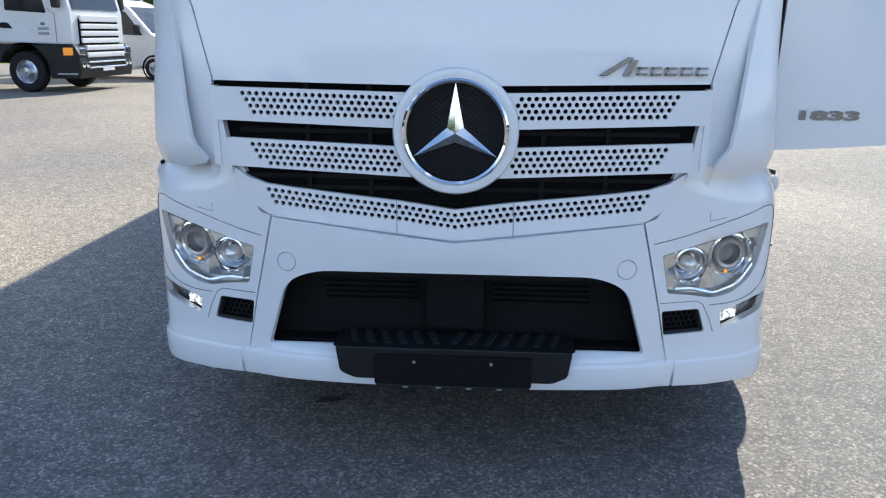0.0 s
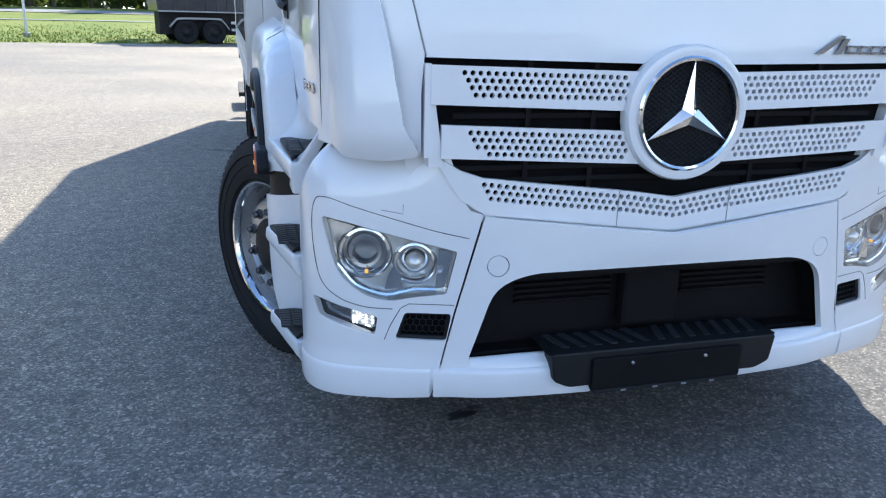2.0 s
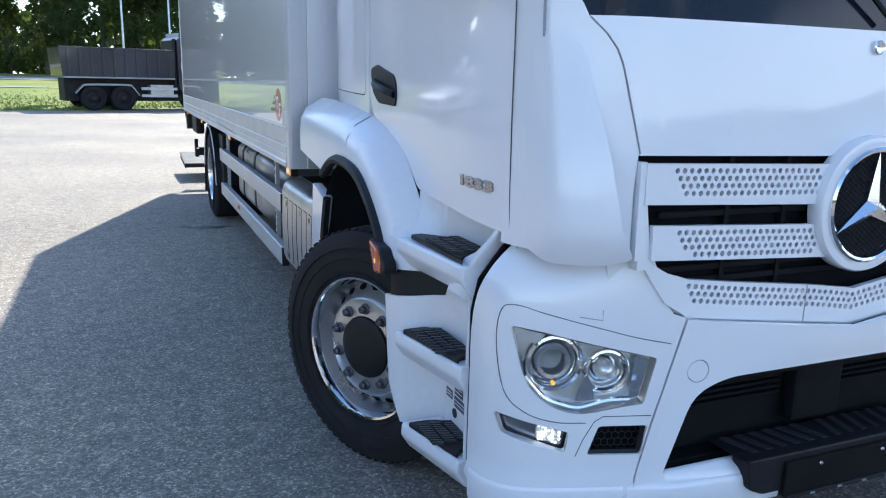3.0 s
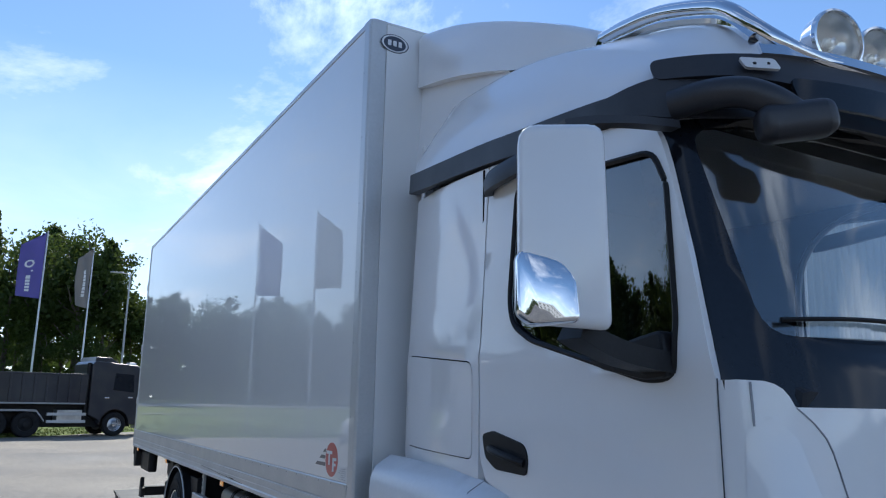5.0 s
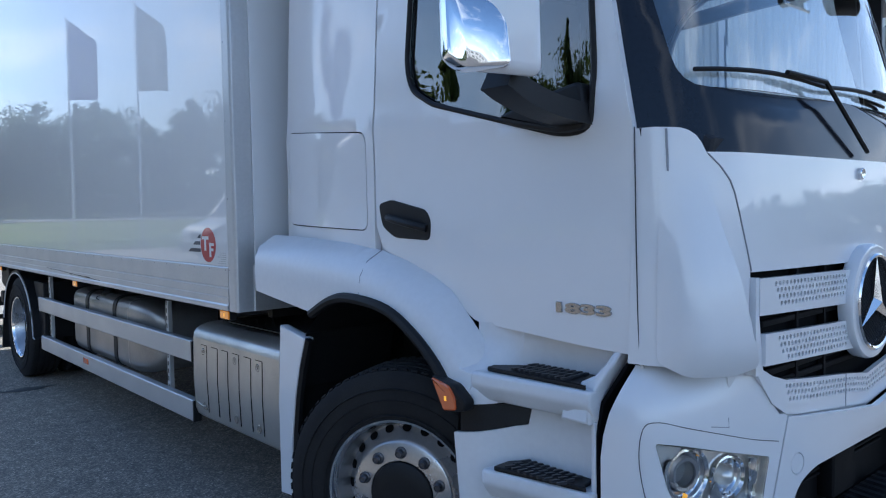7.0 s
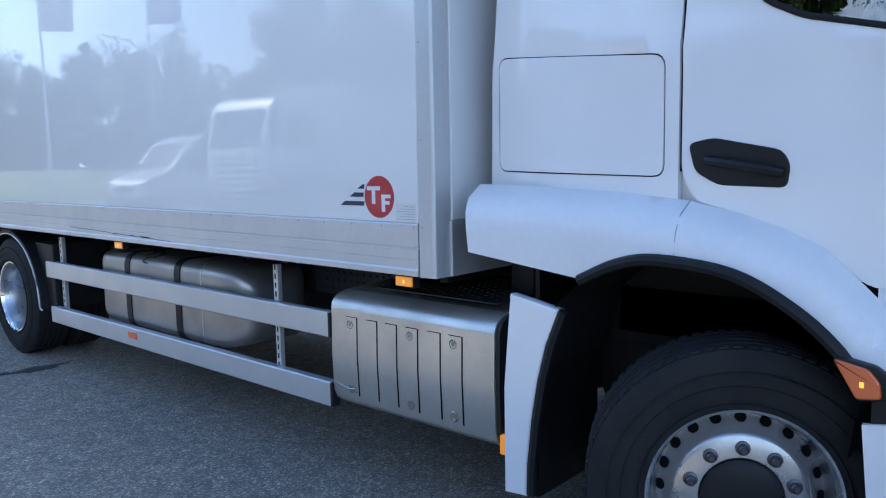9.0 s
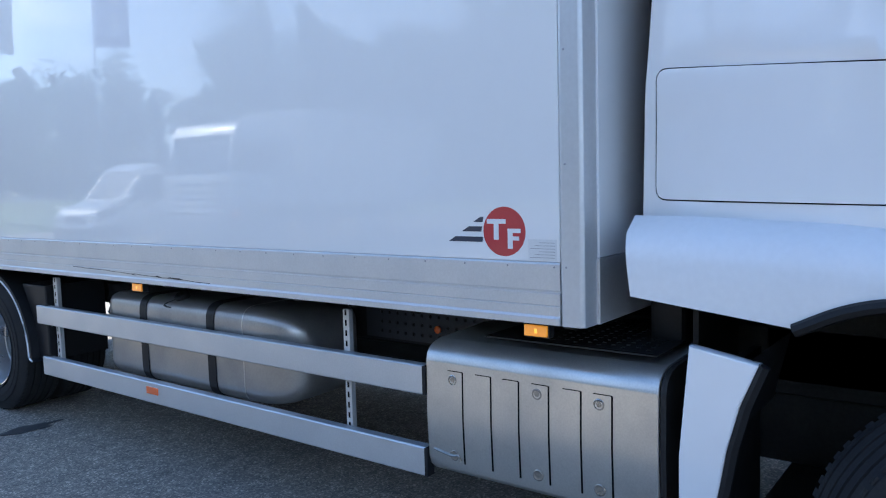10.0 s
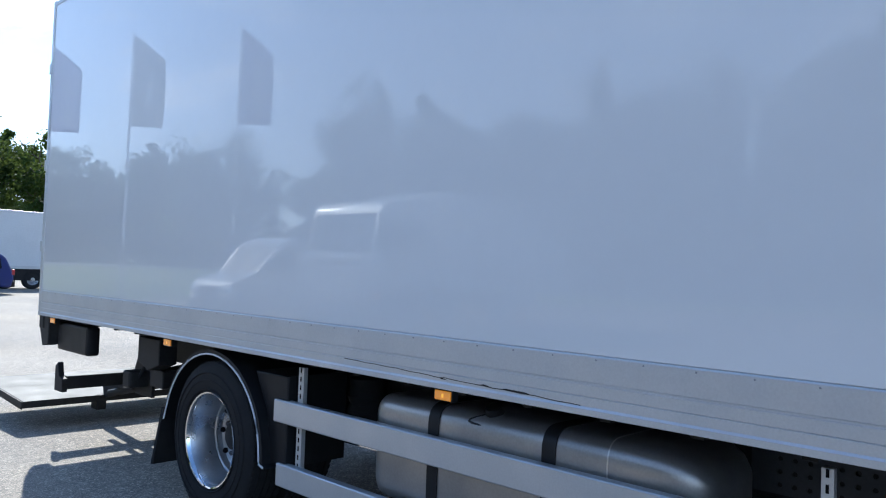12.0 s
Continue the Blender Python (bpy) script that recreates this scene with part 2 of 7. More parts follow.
AMBER = material("amber_lens", (0.85, 0.30, 0.02), 0.15, vary=0.05, coat=1.0, emit=0.12)
AMBER_LIT = material("amber_lamp", (1.0, 0.45, 0.04), 0.2, vary=0.05, emit=0.3)
ORANGE = material("orange_reflector", (0.85, 0.16, 0.03), 0.2, vary=0.05, coat=1.0)
WHITE_LIT = material("daylight_lamp", (0.9, 0.9, 0.88), 0.2, vary=0.15, fine=60, emit=0.45)
LENS = glass("clear_lens", (0.97, 0.98, 0.98))
WINDSCREEN = glass("windscreen_glass", (0.84, 0.90, 0.92), 0.0, 1.5, 1.0)
TINTED = glass("tinted_glass", (0.10, 0.13, 0.15), 0.0, 1.8, 1.0)
MIRROR = material("mirror", (0.9, 0.9, 0.9), 0.02, 1.0, vary=0.0, rvar=0.0)
RED = material("red_sticker", (0.42, 0.025, 0.035), 0.35, vary=0.03, coat=0.6)
NAVY = material("navy_sticker", (0.02, 0.03, 0.06), 0.35, vary=0.03, coat=0.6)
STICKER = material("white_sticker", (0.72, 0.73, 0.75), 0.4, vary=0.03)
SEAM = material("panel_gap", (0.06, 0.065, 0.075), 0.7, vary=0.05)
GREYINK = material("grey_ink", (0.30, 0.31, 0.34), 0.5, vary=0.03)
INTERIOR = material("cab_interior", (0.028, 0.030, 0.036), 0.7, vary=0.1, scale=6, fine=100)
OIL = material("oil_stain", (0.035, 0.034, 0.033), 0.5, vary=0.2, scale=12, fine=150, bump=0.2, second=(0.07, 0.068, 0.066))
DARKCHROME = material("smoked_chrome", (0.36, 0.36, 0.37), 0.16, 0.95, vary=0.05)
PLATEGREY = material("grey_label", (0.66, 0.68, 0.70), 0.4, 0.3, vary=0.05, fine=200)
COATED = material("coated_plate", (0.045, 0.047, 0.055), 0.45, vary=0.1, scale=6, fine=80)
VISOR = material("visor_plastic", (0.030, 0.032, 0.040), 0.42, vary=0.08, scale=5, fine=160, bump=0.06)
LAMPGREY = material("galvanised", (0.38, 0.39, 0.40), 0.5, 0.7, vary=0.06)
LAMPBOWL = material("lamp_bowl", (0.92, 0.90, 0.86), 0.14, 0.62, vary=0.05, scale=16, fine=45, bump=0.30, rvar=0.10, coat=0.5)
# black plastic made paler: skylight on the tread ribs is in the colour
RIB_LIT = material("skylit_rib_plastic", (0.032, 0.034, 0.040), 0.38, vary=0.1, scale=6, fine=120)
ASPHALT = asphalt()

# ---------------------------------------------------------------- mesh helpers


def part(name, bm, mat, parent=None, label="", sharp=0.6, shadow=True):
    """One mesh object out of a bmesh, under a thing or a part."""
    me = bpy.data.meshes.new(name)
    bm.normal_update()
    for f in bm.faces:
        f.smooth = True
    plain = bm.faces.layers.int.get("plain")
    for e in bm.edges:
        if len(e.link_faces) == 2:
            a = e.calc_face_angle(0)
            if a > sharp:
                e.smooth = False
            elif plain and a > 0.02:
                f, g = e.link_faces
                p, q = f.calc_area(), g.calc_area()
                if f[plain] and g[plain] and max(p, q) > 6 * min(p, q):
                    e.smooth = False
    bm.to_mesh(me)
    bm.free()
    ob = new(name, me)
    me.materials.append(mat)
    if parent is not None:
        ob.parent = parent
    if label:
        tagged(ob, label)
    ob.visible_shadow = shadow
    return ob


def shared(name, me, parent, m=None, label=""):
    ob = new(name, me)
    ob.parent = parent
    if m is not None:
        ob.matrix_basis = m
    return tagged(ob, label)


def thing(name, label, category, group="", at=(0, 0, 0)):
    ob = new(name)
    ob.location = at
    return tagged(ob, label, category, group)


def plainly(bm):
    """Marks faces whose large flat sides stay flat beside their rounded edges."""
    layer = bm.faces.layers.int.get("plain") or bm.faces.layers.int.new("plain")
    for f in bm.faces:
        f[layer] = 1
    return bm


def block(x0, x1, y0, y1, z0, z1, bev=0.0, seg=2, bm=None):
    bm = bm or bmesh.new()
    r = bmesh.ops.create_cube(bm, size=1.0)["verts"]
    bmesh.ops.scale(bm, vec=(abs(x1 - x0), abs(y1 - y0), abs(z1 - z0)), verts=r)
    bmesh.ops.translate(bm, vec=((x0 + x1) / 2, (y0 + y1) / 2, (z0 + z1) / 2), verts=r)
    if bev:
        es = list({e for v in r for e in v.link_edges})
        bmesh.ops.bevel(bm, geom=es, offset=bev, segments=seg, affect="EDGES", profile=0.5)
    return plainly(bm)


def lathe(profile, seg=32, bm=None, m=None, closed=False):
    """Turns (radius, height) round z, then moves by m."""
    bm = bm or bmesh.new()
    rings = []
    for r, h in profile:
        ring = []
        for i in range(seg):
            a = 2 * math.pi * i / seg
            v = Vector((r * math.cos(a), r * math.sin(a), h))
            ring.append(bm.verts.new(m @ v if m is not None else v))
        rings.append(ring)
    n = len(rings)
    for k in range(n if closed else n - 1):
        a, b = rings[k], rings[(k + 1) % n]
        for i in range(seg):
            j = (i + 1) % seg
            bm.faces.new((a[i], a[j], b[j], b[i]))
    bmesh.ops.recalc_face_normals(bm, faces=bm.faces[:])
    return bm


def curve_pts(pts, n=8):
    """Catmull-Rom through points."""
    P = [Vector(p) for p in pts]
    P = [2 * P[0] - P[1]] + P + [2 * P[-1] - P[-2]]
    out = []
    for i in range(1, len(P) - 2):
        for k in range(n):
            t = k / n
            a, b, c, d = P[i - 1], P[i], P[i + 1], P[i + 2]
            out.append(0.5 * ((2 * b) + (c - a) * t + (2 * a - 5 * b + 4 * c - d) * t * t + (3 * b - a - 3 * c + d) * t ** 3))
    out.append(P[-2])
    return out


def tube(pts, r, seg=10, bm=None, shape=None):
    """A rod along points; shape: a closed section of its own as (side, up)."""
    bm = bm or bmesh.new()
    pts = [Vector(p) for p in pts]
    sec = shape or [(r * math.cos(2 * math.pi * i / seg), r * math.sin(2 * math.pi * i / seg)) for i in range(seg)]
    rings = []
    for i, p in enumerate(pts):
        d = (pts[min(i + 1, len(pts) - 1)] - pts[max(i - 1, 0)]).normalized()
        up = Vector((0, 0, 1)) if abs(d.z) < 0.95 else Vector((0, 1, 0))
        s = d.cross(up).normalized()
        u = s.cross(d).normalized()
        rings.append([bm.verts.new(p + s * a + u * b) for a, b in sec])
    n = len(sec)
    for a, b in zip(rings, rings[1:]):
        for i in range(n):
            j = (i + 1) % n
            bm.faces.new((a[i], a[j], b[j], b[i]))
    bm.faces.new(rings[0]); bm.faces.new(rings[-1])
    bmesh.ops.recalc_face_normals(bm, faces=bm.faces[:])
    return bm


def prism(poly, axis, a0, a1, bev=0.0, bm=None):
    """Extrudes a polygon along an axis: x takes (y, z), y takes (x, z), z takes (x, y)."""
    bm = bm or bmesh.new()
    put = {"x": lambda p, a: (a, p[0], p[1]), "y": lambda p, a: (p[0], a, p[1]), "z": lambda p, a: (p[0], p[1], a)}[axis]
    v0 = [bm.verts.new(put(p, a0)) for p in poly]
    v1 = [bm.verts.new(put(p, a1)) for p in poly]
    n = len(poly)
    fs = [bm.faces.new(v0), bm.faces.new(v1)]
    for i in range(n):
        j = (i + 1) % n
        fs.append(bm.faces.new((v0[i], v0[j], v1[j], v1[i])))
    bmesh.ops.recalc_face_normals(bm, faces=fs)
    if bev:
        es = list({e for f in fs[:2] for e in f.edges})
        bmesh.ops.bevel(bm, geom=es, offset=bev, segments=2, affect="EDGES", profile=0.5)
    return plainly(bm)


def rounded(pts, r, n=4):
    """A closed 2D polygon with its corners rounded by r (one value, or one for each)."""
    out = []
    k = len(pts)
    for i in range(k):
        p, a, b = Vector(pts[i]), Vector(pts[i - 1]), Vector(pts[(i + 1) % k])
        rr = r[i] if isinstance(r, (list, tuple)) else r
        if rr <= 0:
            out.append(tuple(p)); continue
        da, db = (a - p), (b - p)
        t = min(rr, da.length * 0.48, db.length * 0.48)
        p0, p1 = p + da.normalized() * t, p + db.normalized() * t
        for j in range(n + 1):
            s = j / n
            out.append(tuple((1 - s) ** 2 * p0 + 2 * s * (1 - s) * p + s * s * p1))
    return out


def rect(u0, u1, v0, v1):
    return [(u0, v0), (u1, v0), (u1, v1), (u0, v1)]


def circle(u, v, r, n=10, ph=0.0):
    return [(u + r * math.cos(2 * math.pi * i / n + ph), v + r * math.sin(2 * math.pi * i / n + ph)) for i in range(n)]


def dense(loop, step):
    out = []
    for i, p in enumerate(loop):
        q = loop[(i + 1) % len(loop)]
        k = max(1, int(math.hypot(q[0] - p[0], q[1] - p[1]) / step))
        out += [(p[0] + (q[0] - p[0]) * j / k, p[1] + (q[1] - p[1]) * j / k) for j in range(k)]
    return out


def inside(P, loops):
    """Even-odd test of points against all loops together."""
    P = np.asarray(P)
    c = np.zeros(len(P), bool)
    for lo in loops:
        a = np.asarray(lo); b = np.roll(a, -1, 0)
        for (x0, y0), (x1, y1) in zip(a, b):
            if y0 == y1:
                continue
            hit = ((y0 > P[:, 1]) != (y1 > P[:, 1])) & (P[:, 0] < (x1 - x0) * (P[:, 1] - y0) / (y1 - y0) + x0)
            c ^= hit
    return c


def sheet(outer, holes, fn, thick, step=0.06, grid=True, bm=None):
    """A bent plate: a 2D outline with holes, put in place by fn(u, v), with thickness along its normal (minus: the other way)."""
    from mathutils.geometry import delaunay_2d_cdt
    loops = [dense(outer, step)] + list(holes)
    verts, edges = [], []
    for lo in loops:
        k = len(verts)
        verts += [Vector(p) for p in lo]
        edges += [(k + i, k + (i + 1) % len(lo)) for i in range(len(lo))]
    if grid:
        a = np.asarray(loops[0])
        (u0, v0), (u1, v1) = a.min(0), a.max(0)
        G = [(u, v) for u in np.arange(u0 + step / 2, u1, step) for v in np.arange(v0 + step / 2, v1, step)]
        if G:
            B = np.concatenate([np.asarray(lo) for lo in loops])
            ok = inside(G, loops)
            G = [g for g, k in zip(G, ok) if k]
            G = [g for g in G if ((B - np.asarray(g)) ** 2).sum(1).min() > (step * 0.45) ** 2]
            verts += [Vector(g) for g in G]
    V, E, F, *_ = delaunay_2d_cdt(verts, edges, [], 0, 1e-6)
    C = [sum((V[i] for i in f), Vector((0, 0))) / len(f) for f in F]
    ok = inside([tuple(c) for c in C], loops)
    bm = bm or bmesh.new()
    front, back = {}, {}
    e = 1e-3

    def pair(i):
        if i not in front:
            u, v = V[i]
            p = Vector(fn(u, v))
            n = (Vector(fn(u + e, v)) - Vector(fn(u - e, v))).cross(Vector(fn(u, v + e)) - Vector(fn(u, v - e)))
            n.normalize()
            front[i] = bm.verts.new(p)
            back[i] = bm.verts.new(p + n * thick)
        return front[i], back[i]

    count = {}
    made = []
    for f, k in zip(F, ok):
        if not k:
            continue
        pr = [pair(i) for i in f]
        made.append(bm.faces.new([p[0] for p in pr]))
        made.append(bm.faces.new([p[1] for p in reversed(pr)]))
        for a, b in zip(f, list(f[1:]) + [f[0]]):
            count[(a, b)] = 1
    for (a, b) in count:
        if (b, a) not in count:
            made.append(bm.faces.new((front[b], front[a], back[a], back[b])))
    bmesh.ops.recalc_face_normals(bm, faces=made)
    return bm


def rim_edge(loop, fn, r, seg=6, bm=None, closed=True):
    """A bead along a 2D loop on a bent surface."""
    pts = [Vector(fn(u, v)) for u, v in loop]
    if closed:
        pts = pts + [pts[0], pts[1]]
    return tube(pts, r, seg, bm)


def loft(rings, closed=True, caps=True, bm=None):
    bm = bm or bmesh.new()
    R = [[bm.verts.new(p) for p in ring] for ring in rings]
    n = len(R[0])
    for a, b in zip(R, R[1:]):
        for i in range(n if closed else n - 1):
            j = (i + 1) % n
            bm.faces.new((a[i], a[j], b[j], b[i]))
    if caps and closed:
        bm.faces.new(R[0]); bm.faces.new(R[-1])
    bmesh.ops.recalc_face_normals(bm, faces=bm.faces[:])
    return bm


def writing(text, size, depth, mat, m, parent, stretch=1.0, name="lettering", label=""):
    cu = bpy.data.curves.new(name, "FONT")
    cu.body, cu.size, cu.extrude, cu.bevel_depth = text, size, depth, depth * 0.3
    cu.align_x = "LEFT"
    cu.offset = size * 0.035
    tmp = new("lettering_source", cu)
    dg = bpy.context.evaluated_depsgraph_get()
    me = bpy.data.meshes.new_from_object(tmp.evaluated_get(dg))
    bpy.data.objects.remove(tmp)
    me.transform(m @ Matrix.Diagonal((stretch, 1, 1, 1)))
    me.materials.clear(); me.materials.append(mat)
    ob = new(name, me)
    ob.parent = parent
    return tagged(ob, label)


def plan(points):
    """A plan line from the middle outwards: place at a distance along it, and the distance at which it reaches x."""
    P = np.array([tuple(p) for p in curve_pts([(x, y, 0) for x, y in points], 12)])[:, :2]
    S = np.concatenate([[0], np.cumsum(np.hypot(*np.diff(P, axis=0).T))])

    def at(s):
        k = 1 if s >= 0 else -1
        a = abs(s)
        if a > S[-1]:
            d = (P[-1] - P[-2]) / np.linalg.norm(P[-1] - P[-2])
            q = P[-1] + d * (a - S[-1])
            return k * float(q[0]), float(q[1])
        return k * float(np.interp(a, S, P[:, 0])), float(np.interp(a, S, P[:, 1]))

    def of_x(x):
        k = 1 if x >= 0 else -1
        return k * float(np.interp(abs(x), P[:, 0], S))
    return at, of_x, float(S[-1])


# ---------------------------------------------------------------- the ground
def make_ground():
    bm = bmesh.new()
    bmesh.ops.create_grid(bm, x_segments=8, y_segments=8, size=1500)
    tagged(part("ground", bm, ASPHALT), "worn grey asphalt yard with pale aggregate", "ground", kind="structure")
    rng = random.Random(8)
    for x, y, a, c in ((-0.58, 0.47, 0.06, 0.035), (-0.50, 0.52, 0.025, 0.02), (-1.35, 6.86, 0.22, 0.07), (-1.62, 6.95, 0.07, 0.03)):
        n = 26
        ph = [rng.uniform(0, 6.28) for _ in range(3)]
        ring = [(x + a * math.cos(t) * (1 + 0.3 * math.sin(3 * t + ph[0]) + 0.15 * math.sin(7 * t + ph[1])), y + c * math.sin(t) * (1 + 0.3 * math.sin(2 * t + ph[2]) + 0.2 * math.sin(5 * t))) for t in np.linspace(0, 2 * math.pi, n, endpoint=False)]
        tagged(part("oil_stain", sheet(ring, [], lambda u, v: (u, v, 0.003), 0.001, 0.08), OIL), "small dark oil stain on the asphalt", "stain", kind="structure")


make_ground()

# ---------------------------------------------------------------- the box truck: cab front
truck = thing("box_truck", "white box truck with high cab and chrome lamp bar on asphalt", "truck")

bump_at, bump_x, BUMP_END = plan([(0, -0.015), (0.3, -0.01), (0.6, 0.015), (0.77, 0.06), (0.95, 0.115), (1.08, 0.165),
                                  (1.15, 0.215), (1.185, 0.28), (1.195, 0.36)])
BZ = [0.28, 0.325, 0.36, 0.415, 0.435, 0.95, 1.00, 1.05, 1.10, 1.14, 1.17]
BO = [0.05, 0.016, -0.010, -0.015, -0.002, 0.0, 0.006, 0.022, 0.055, 0.10, 0.16]


def bumper(s, z):
    """The bumper's skin at s along its line and z up; it draws back towards its shoulder and its underside."""
    x, y = bump_at(s)
    x1, y1 = bump_at(s + (0.002 if s >= 0 else -0.002))
    d = Vector((x1 - x, y1 - y)).normalized()
    k = 1 if s >= 0 else -1
    n = Vector((-d.y, d.x)) * k
    o = float(np.interp(z, BZ, BO))
    if z > 0.95:
        o *= float(np.interp(abs(s), (0.80, 0.95, 1.06, 1.25), (0.15, 0.55, 0.80, 0.85)))
    return (x + n.x * o, y + n.y * o, z)


def sx(pts, k=1):
    """Outline points given by x and z, turned into distances along the bumper."""
    return [(k * bump_x(abs(x)), z) for x, z in pts]


def lip_strip(s0, s1, parent):
    """The proud lower lip along the bumper between two distances."""
    k = 1 if s0 >= 0 else -1
    sec = [(-0.006, 0.322), (0.008, 0.325), (0.014, 0.345), (0.014, 0.410), (0.010, 0.423), (0.000, 0.431), (-0.012, 0.432), (-0.012, 0.322)]
    rings = []
    for i in range(25):
        s = s0 + (s1 - s0) * i / 24
        p, q = Vector(bumper(s - 0.004, 0.6)), Vector(bumper(s + 0.004, 0.6))
        d = (q - p).normalized()
        n = Vector((d.y, -d.x, 0))
        m = (p + q) / 2
        rings.append([Vector((m.x + n.x * o, m.y + n.y * o, z - (0.012 * min(1.0, max(0.0, abs(s) - 0.75) / 0.2) if z < 0.36 else 0.0))) for o, z in sec])
    part("bumper_lip", loft(rings), PAINT, parent)


def make_bumper():
    top = [(-0.655, 0.945), (-0.3, 0.903), (0.0, 0.868), (0.3, 0.903), (0.655, 0.945)]
    outer = [(bump_x(x), z) for x, z in [(-0.803, 0.308), (-0.735, 0.62)] + top + [(0.735, 0.62), (0.803, 0.308), (0.4, 0.332), (-0.4, 0.332)]]
    hole = rounded([(bump_x(x), z) for x, z in [(-0.692, 0.458), (-0.615, 0.71), (-0.50, 0.757), (0.50, 0.757), (0.615, 0.71), (0.692, 0.458)]],
                   [0.01, 0.09, 0.08, 0.08, 0.09, 0.01])
    caps = [circle(k * bump_x(0.608), 0.783, 0.036, 24) for k in (-1, 1)]
    b = part("bumper_center", sheet(outer, [hole] + caps, bumper, -0.022, 0.05), PAINT, truck, "white painted steel bumper with wide black air intake")
    for k in (-1, 1):
        part("tow_cap", sheet(circle(k * bump_x(0.608), 0.783, 0.0335, 24), [], lambda u, v: Vector(bumper(u, v)) + Vector((0, 0.001, 0)), -0.02, 0.05, grid=False), PAINT, b)
    for k in (-1, 1):
        lip_strip(k * bump_x(0.27), k * bump_x(0.798), b)
    # the intake: a black tub with two grilles, a foot tread and the plate holder
    t = part("air_intake", prism([(-0.74, 0.43), (-0.66, 0.79), (0.66, 0.79), (0.74, 0.43)], "y", 0.16, 0.18), MATTE, b, "black plastic air intake")
    part("intake_floor", block(-0.74, 0.74, 0.09, 0.18, 0.405, 0.456, 0.004), MATTE, t)
    for k in (-1, 1):
        part("intake_cheek", prism([(k * 0.715, 0.44), (k * 0.60, 0.76), (k * 0.66, 0.78), (k * 0.76, 0.44)], "y", 0.105, 0.17), MATTE, t)
        bm = bmesh.new()
        for i in range(6):
            z = 0.60 + i * 0.021
            block(k * 0.14, k * 0.50, 0.135, 0.155, z, z + 0.010, 0.003, 1, bm)
        part("intake_louvre", bm, MATTE, t)
    part("intake_bridge", block(-0.11, 0.11, 0.10, 0.165, 0.50, 0.735, 0.015), MATTE, t)
    part("intake_brow", block(-0.60, 0.60, 0.03, 0.165, 0.725, 0.75, 0.008), MATTE, t)
    h = part("plate_holder", prism(rounded([(-0.415, 0.385), (-0.36, 0.36), (0.36, 0.36), (0.415, 0.385), (0.43, 0.485), (-0.43, 0.485)], 0.015), "y", -0.045, 0.03, 0.006), BLACK, b, "black plastic number plate holder without a plate")
    part("plate_frame", prism(rounded(rect(-0.285, 0.285, 0.346, 0.462), 0.010), "y", -0.060, -0.036, 0.004), MATTE, h)
    part("frame_ledge", prism(rounded(rect(-0.278, 0.278, 0.338, 0.352), 0.004), "y", -0.068, -0.030, 0.003), BLACK, h)
    for x in (-0.139, 0.139):
        part("bolt", lathe([(0.0, 0.004), (0.006, 0.003), (0.008, 0.0), (0.008, -0.004)], 10, m=Matrix.Translation((x, -0.0605, 0.438)) @ pose(0, 0, 0, 90)), CHROME, h)
    for x in (-0.17, -0.05, 0.06, 0.17):
        part("clip", block(x - 0.010, x + 0.010, -0.072, -0.05, 0.341, 0.347, 0.002, 1), GREYINK, h)
    part("foot_tread", prism([(-0.40, 0.455), (0.40, 0.455), (0.44, 0.482), (-0.44, 0.482)], "y", -0.03, 0.12, 0.004), BLACK, t)
    bm = bmesh.new()
    for i in range(13):
        x = -0.36 + i * 0.06
        g = 0.03 if x < 0 else -0.03
        prism([(x - 0.012, 0.0), (x + 0.012, 0.0), (x + 0.012 - g, 0.115), (x - 0.012 - g, 0.115)], "z", 0.482, 0.488, 0, bm)
    part("tread_rib", bm, RIB_LIT, t)


HL = [(1.140, 0.925), (0.735, 0.828), (0.765, 0.685), (0.86, 0.672), (0.945, 0.652), (1.03, 0.675), (1.100, 0.745)]
FOG = [(1.168, 0.650), (0.975, 0.598), (0.985, 0.534), (1.152, 0.588)]
VENT = [(0.892, 0.617), (0.748, 0.617), (0.762, 0.523), (0.922, 0.525)]


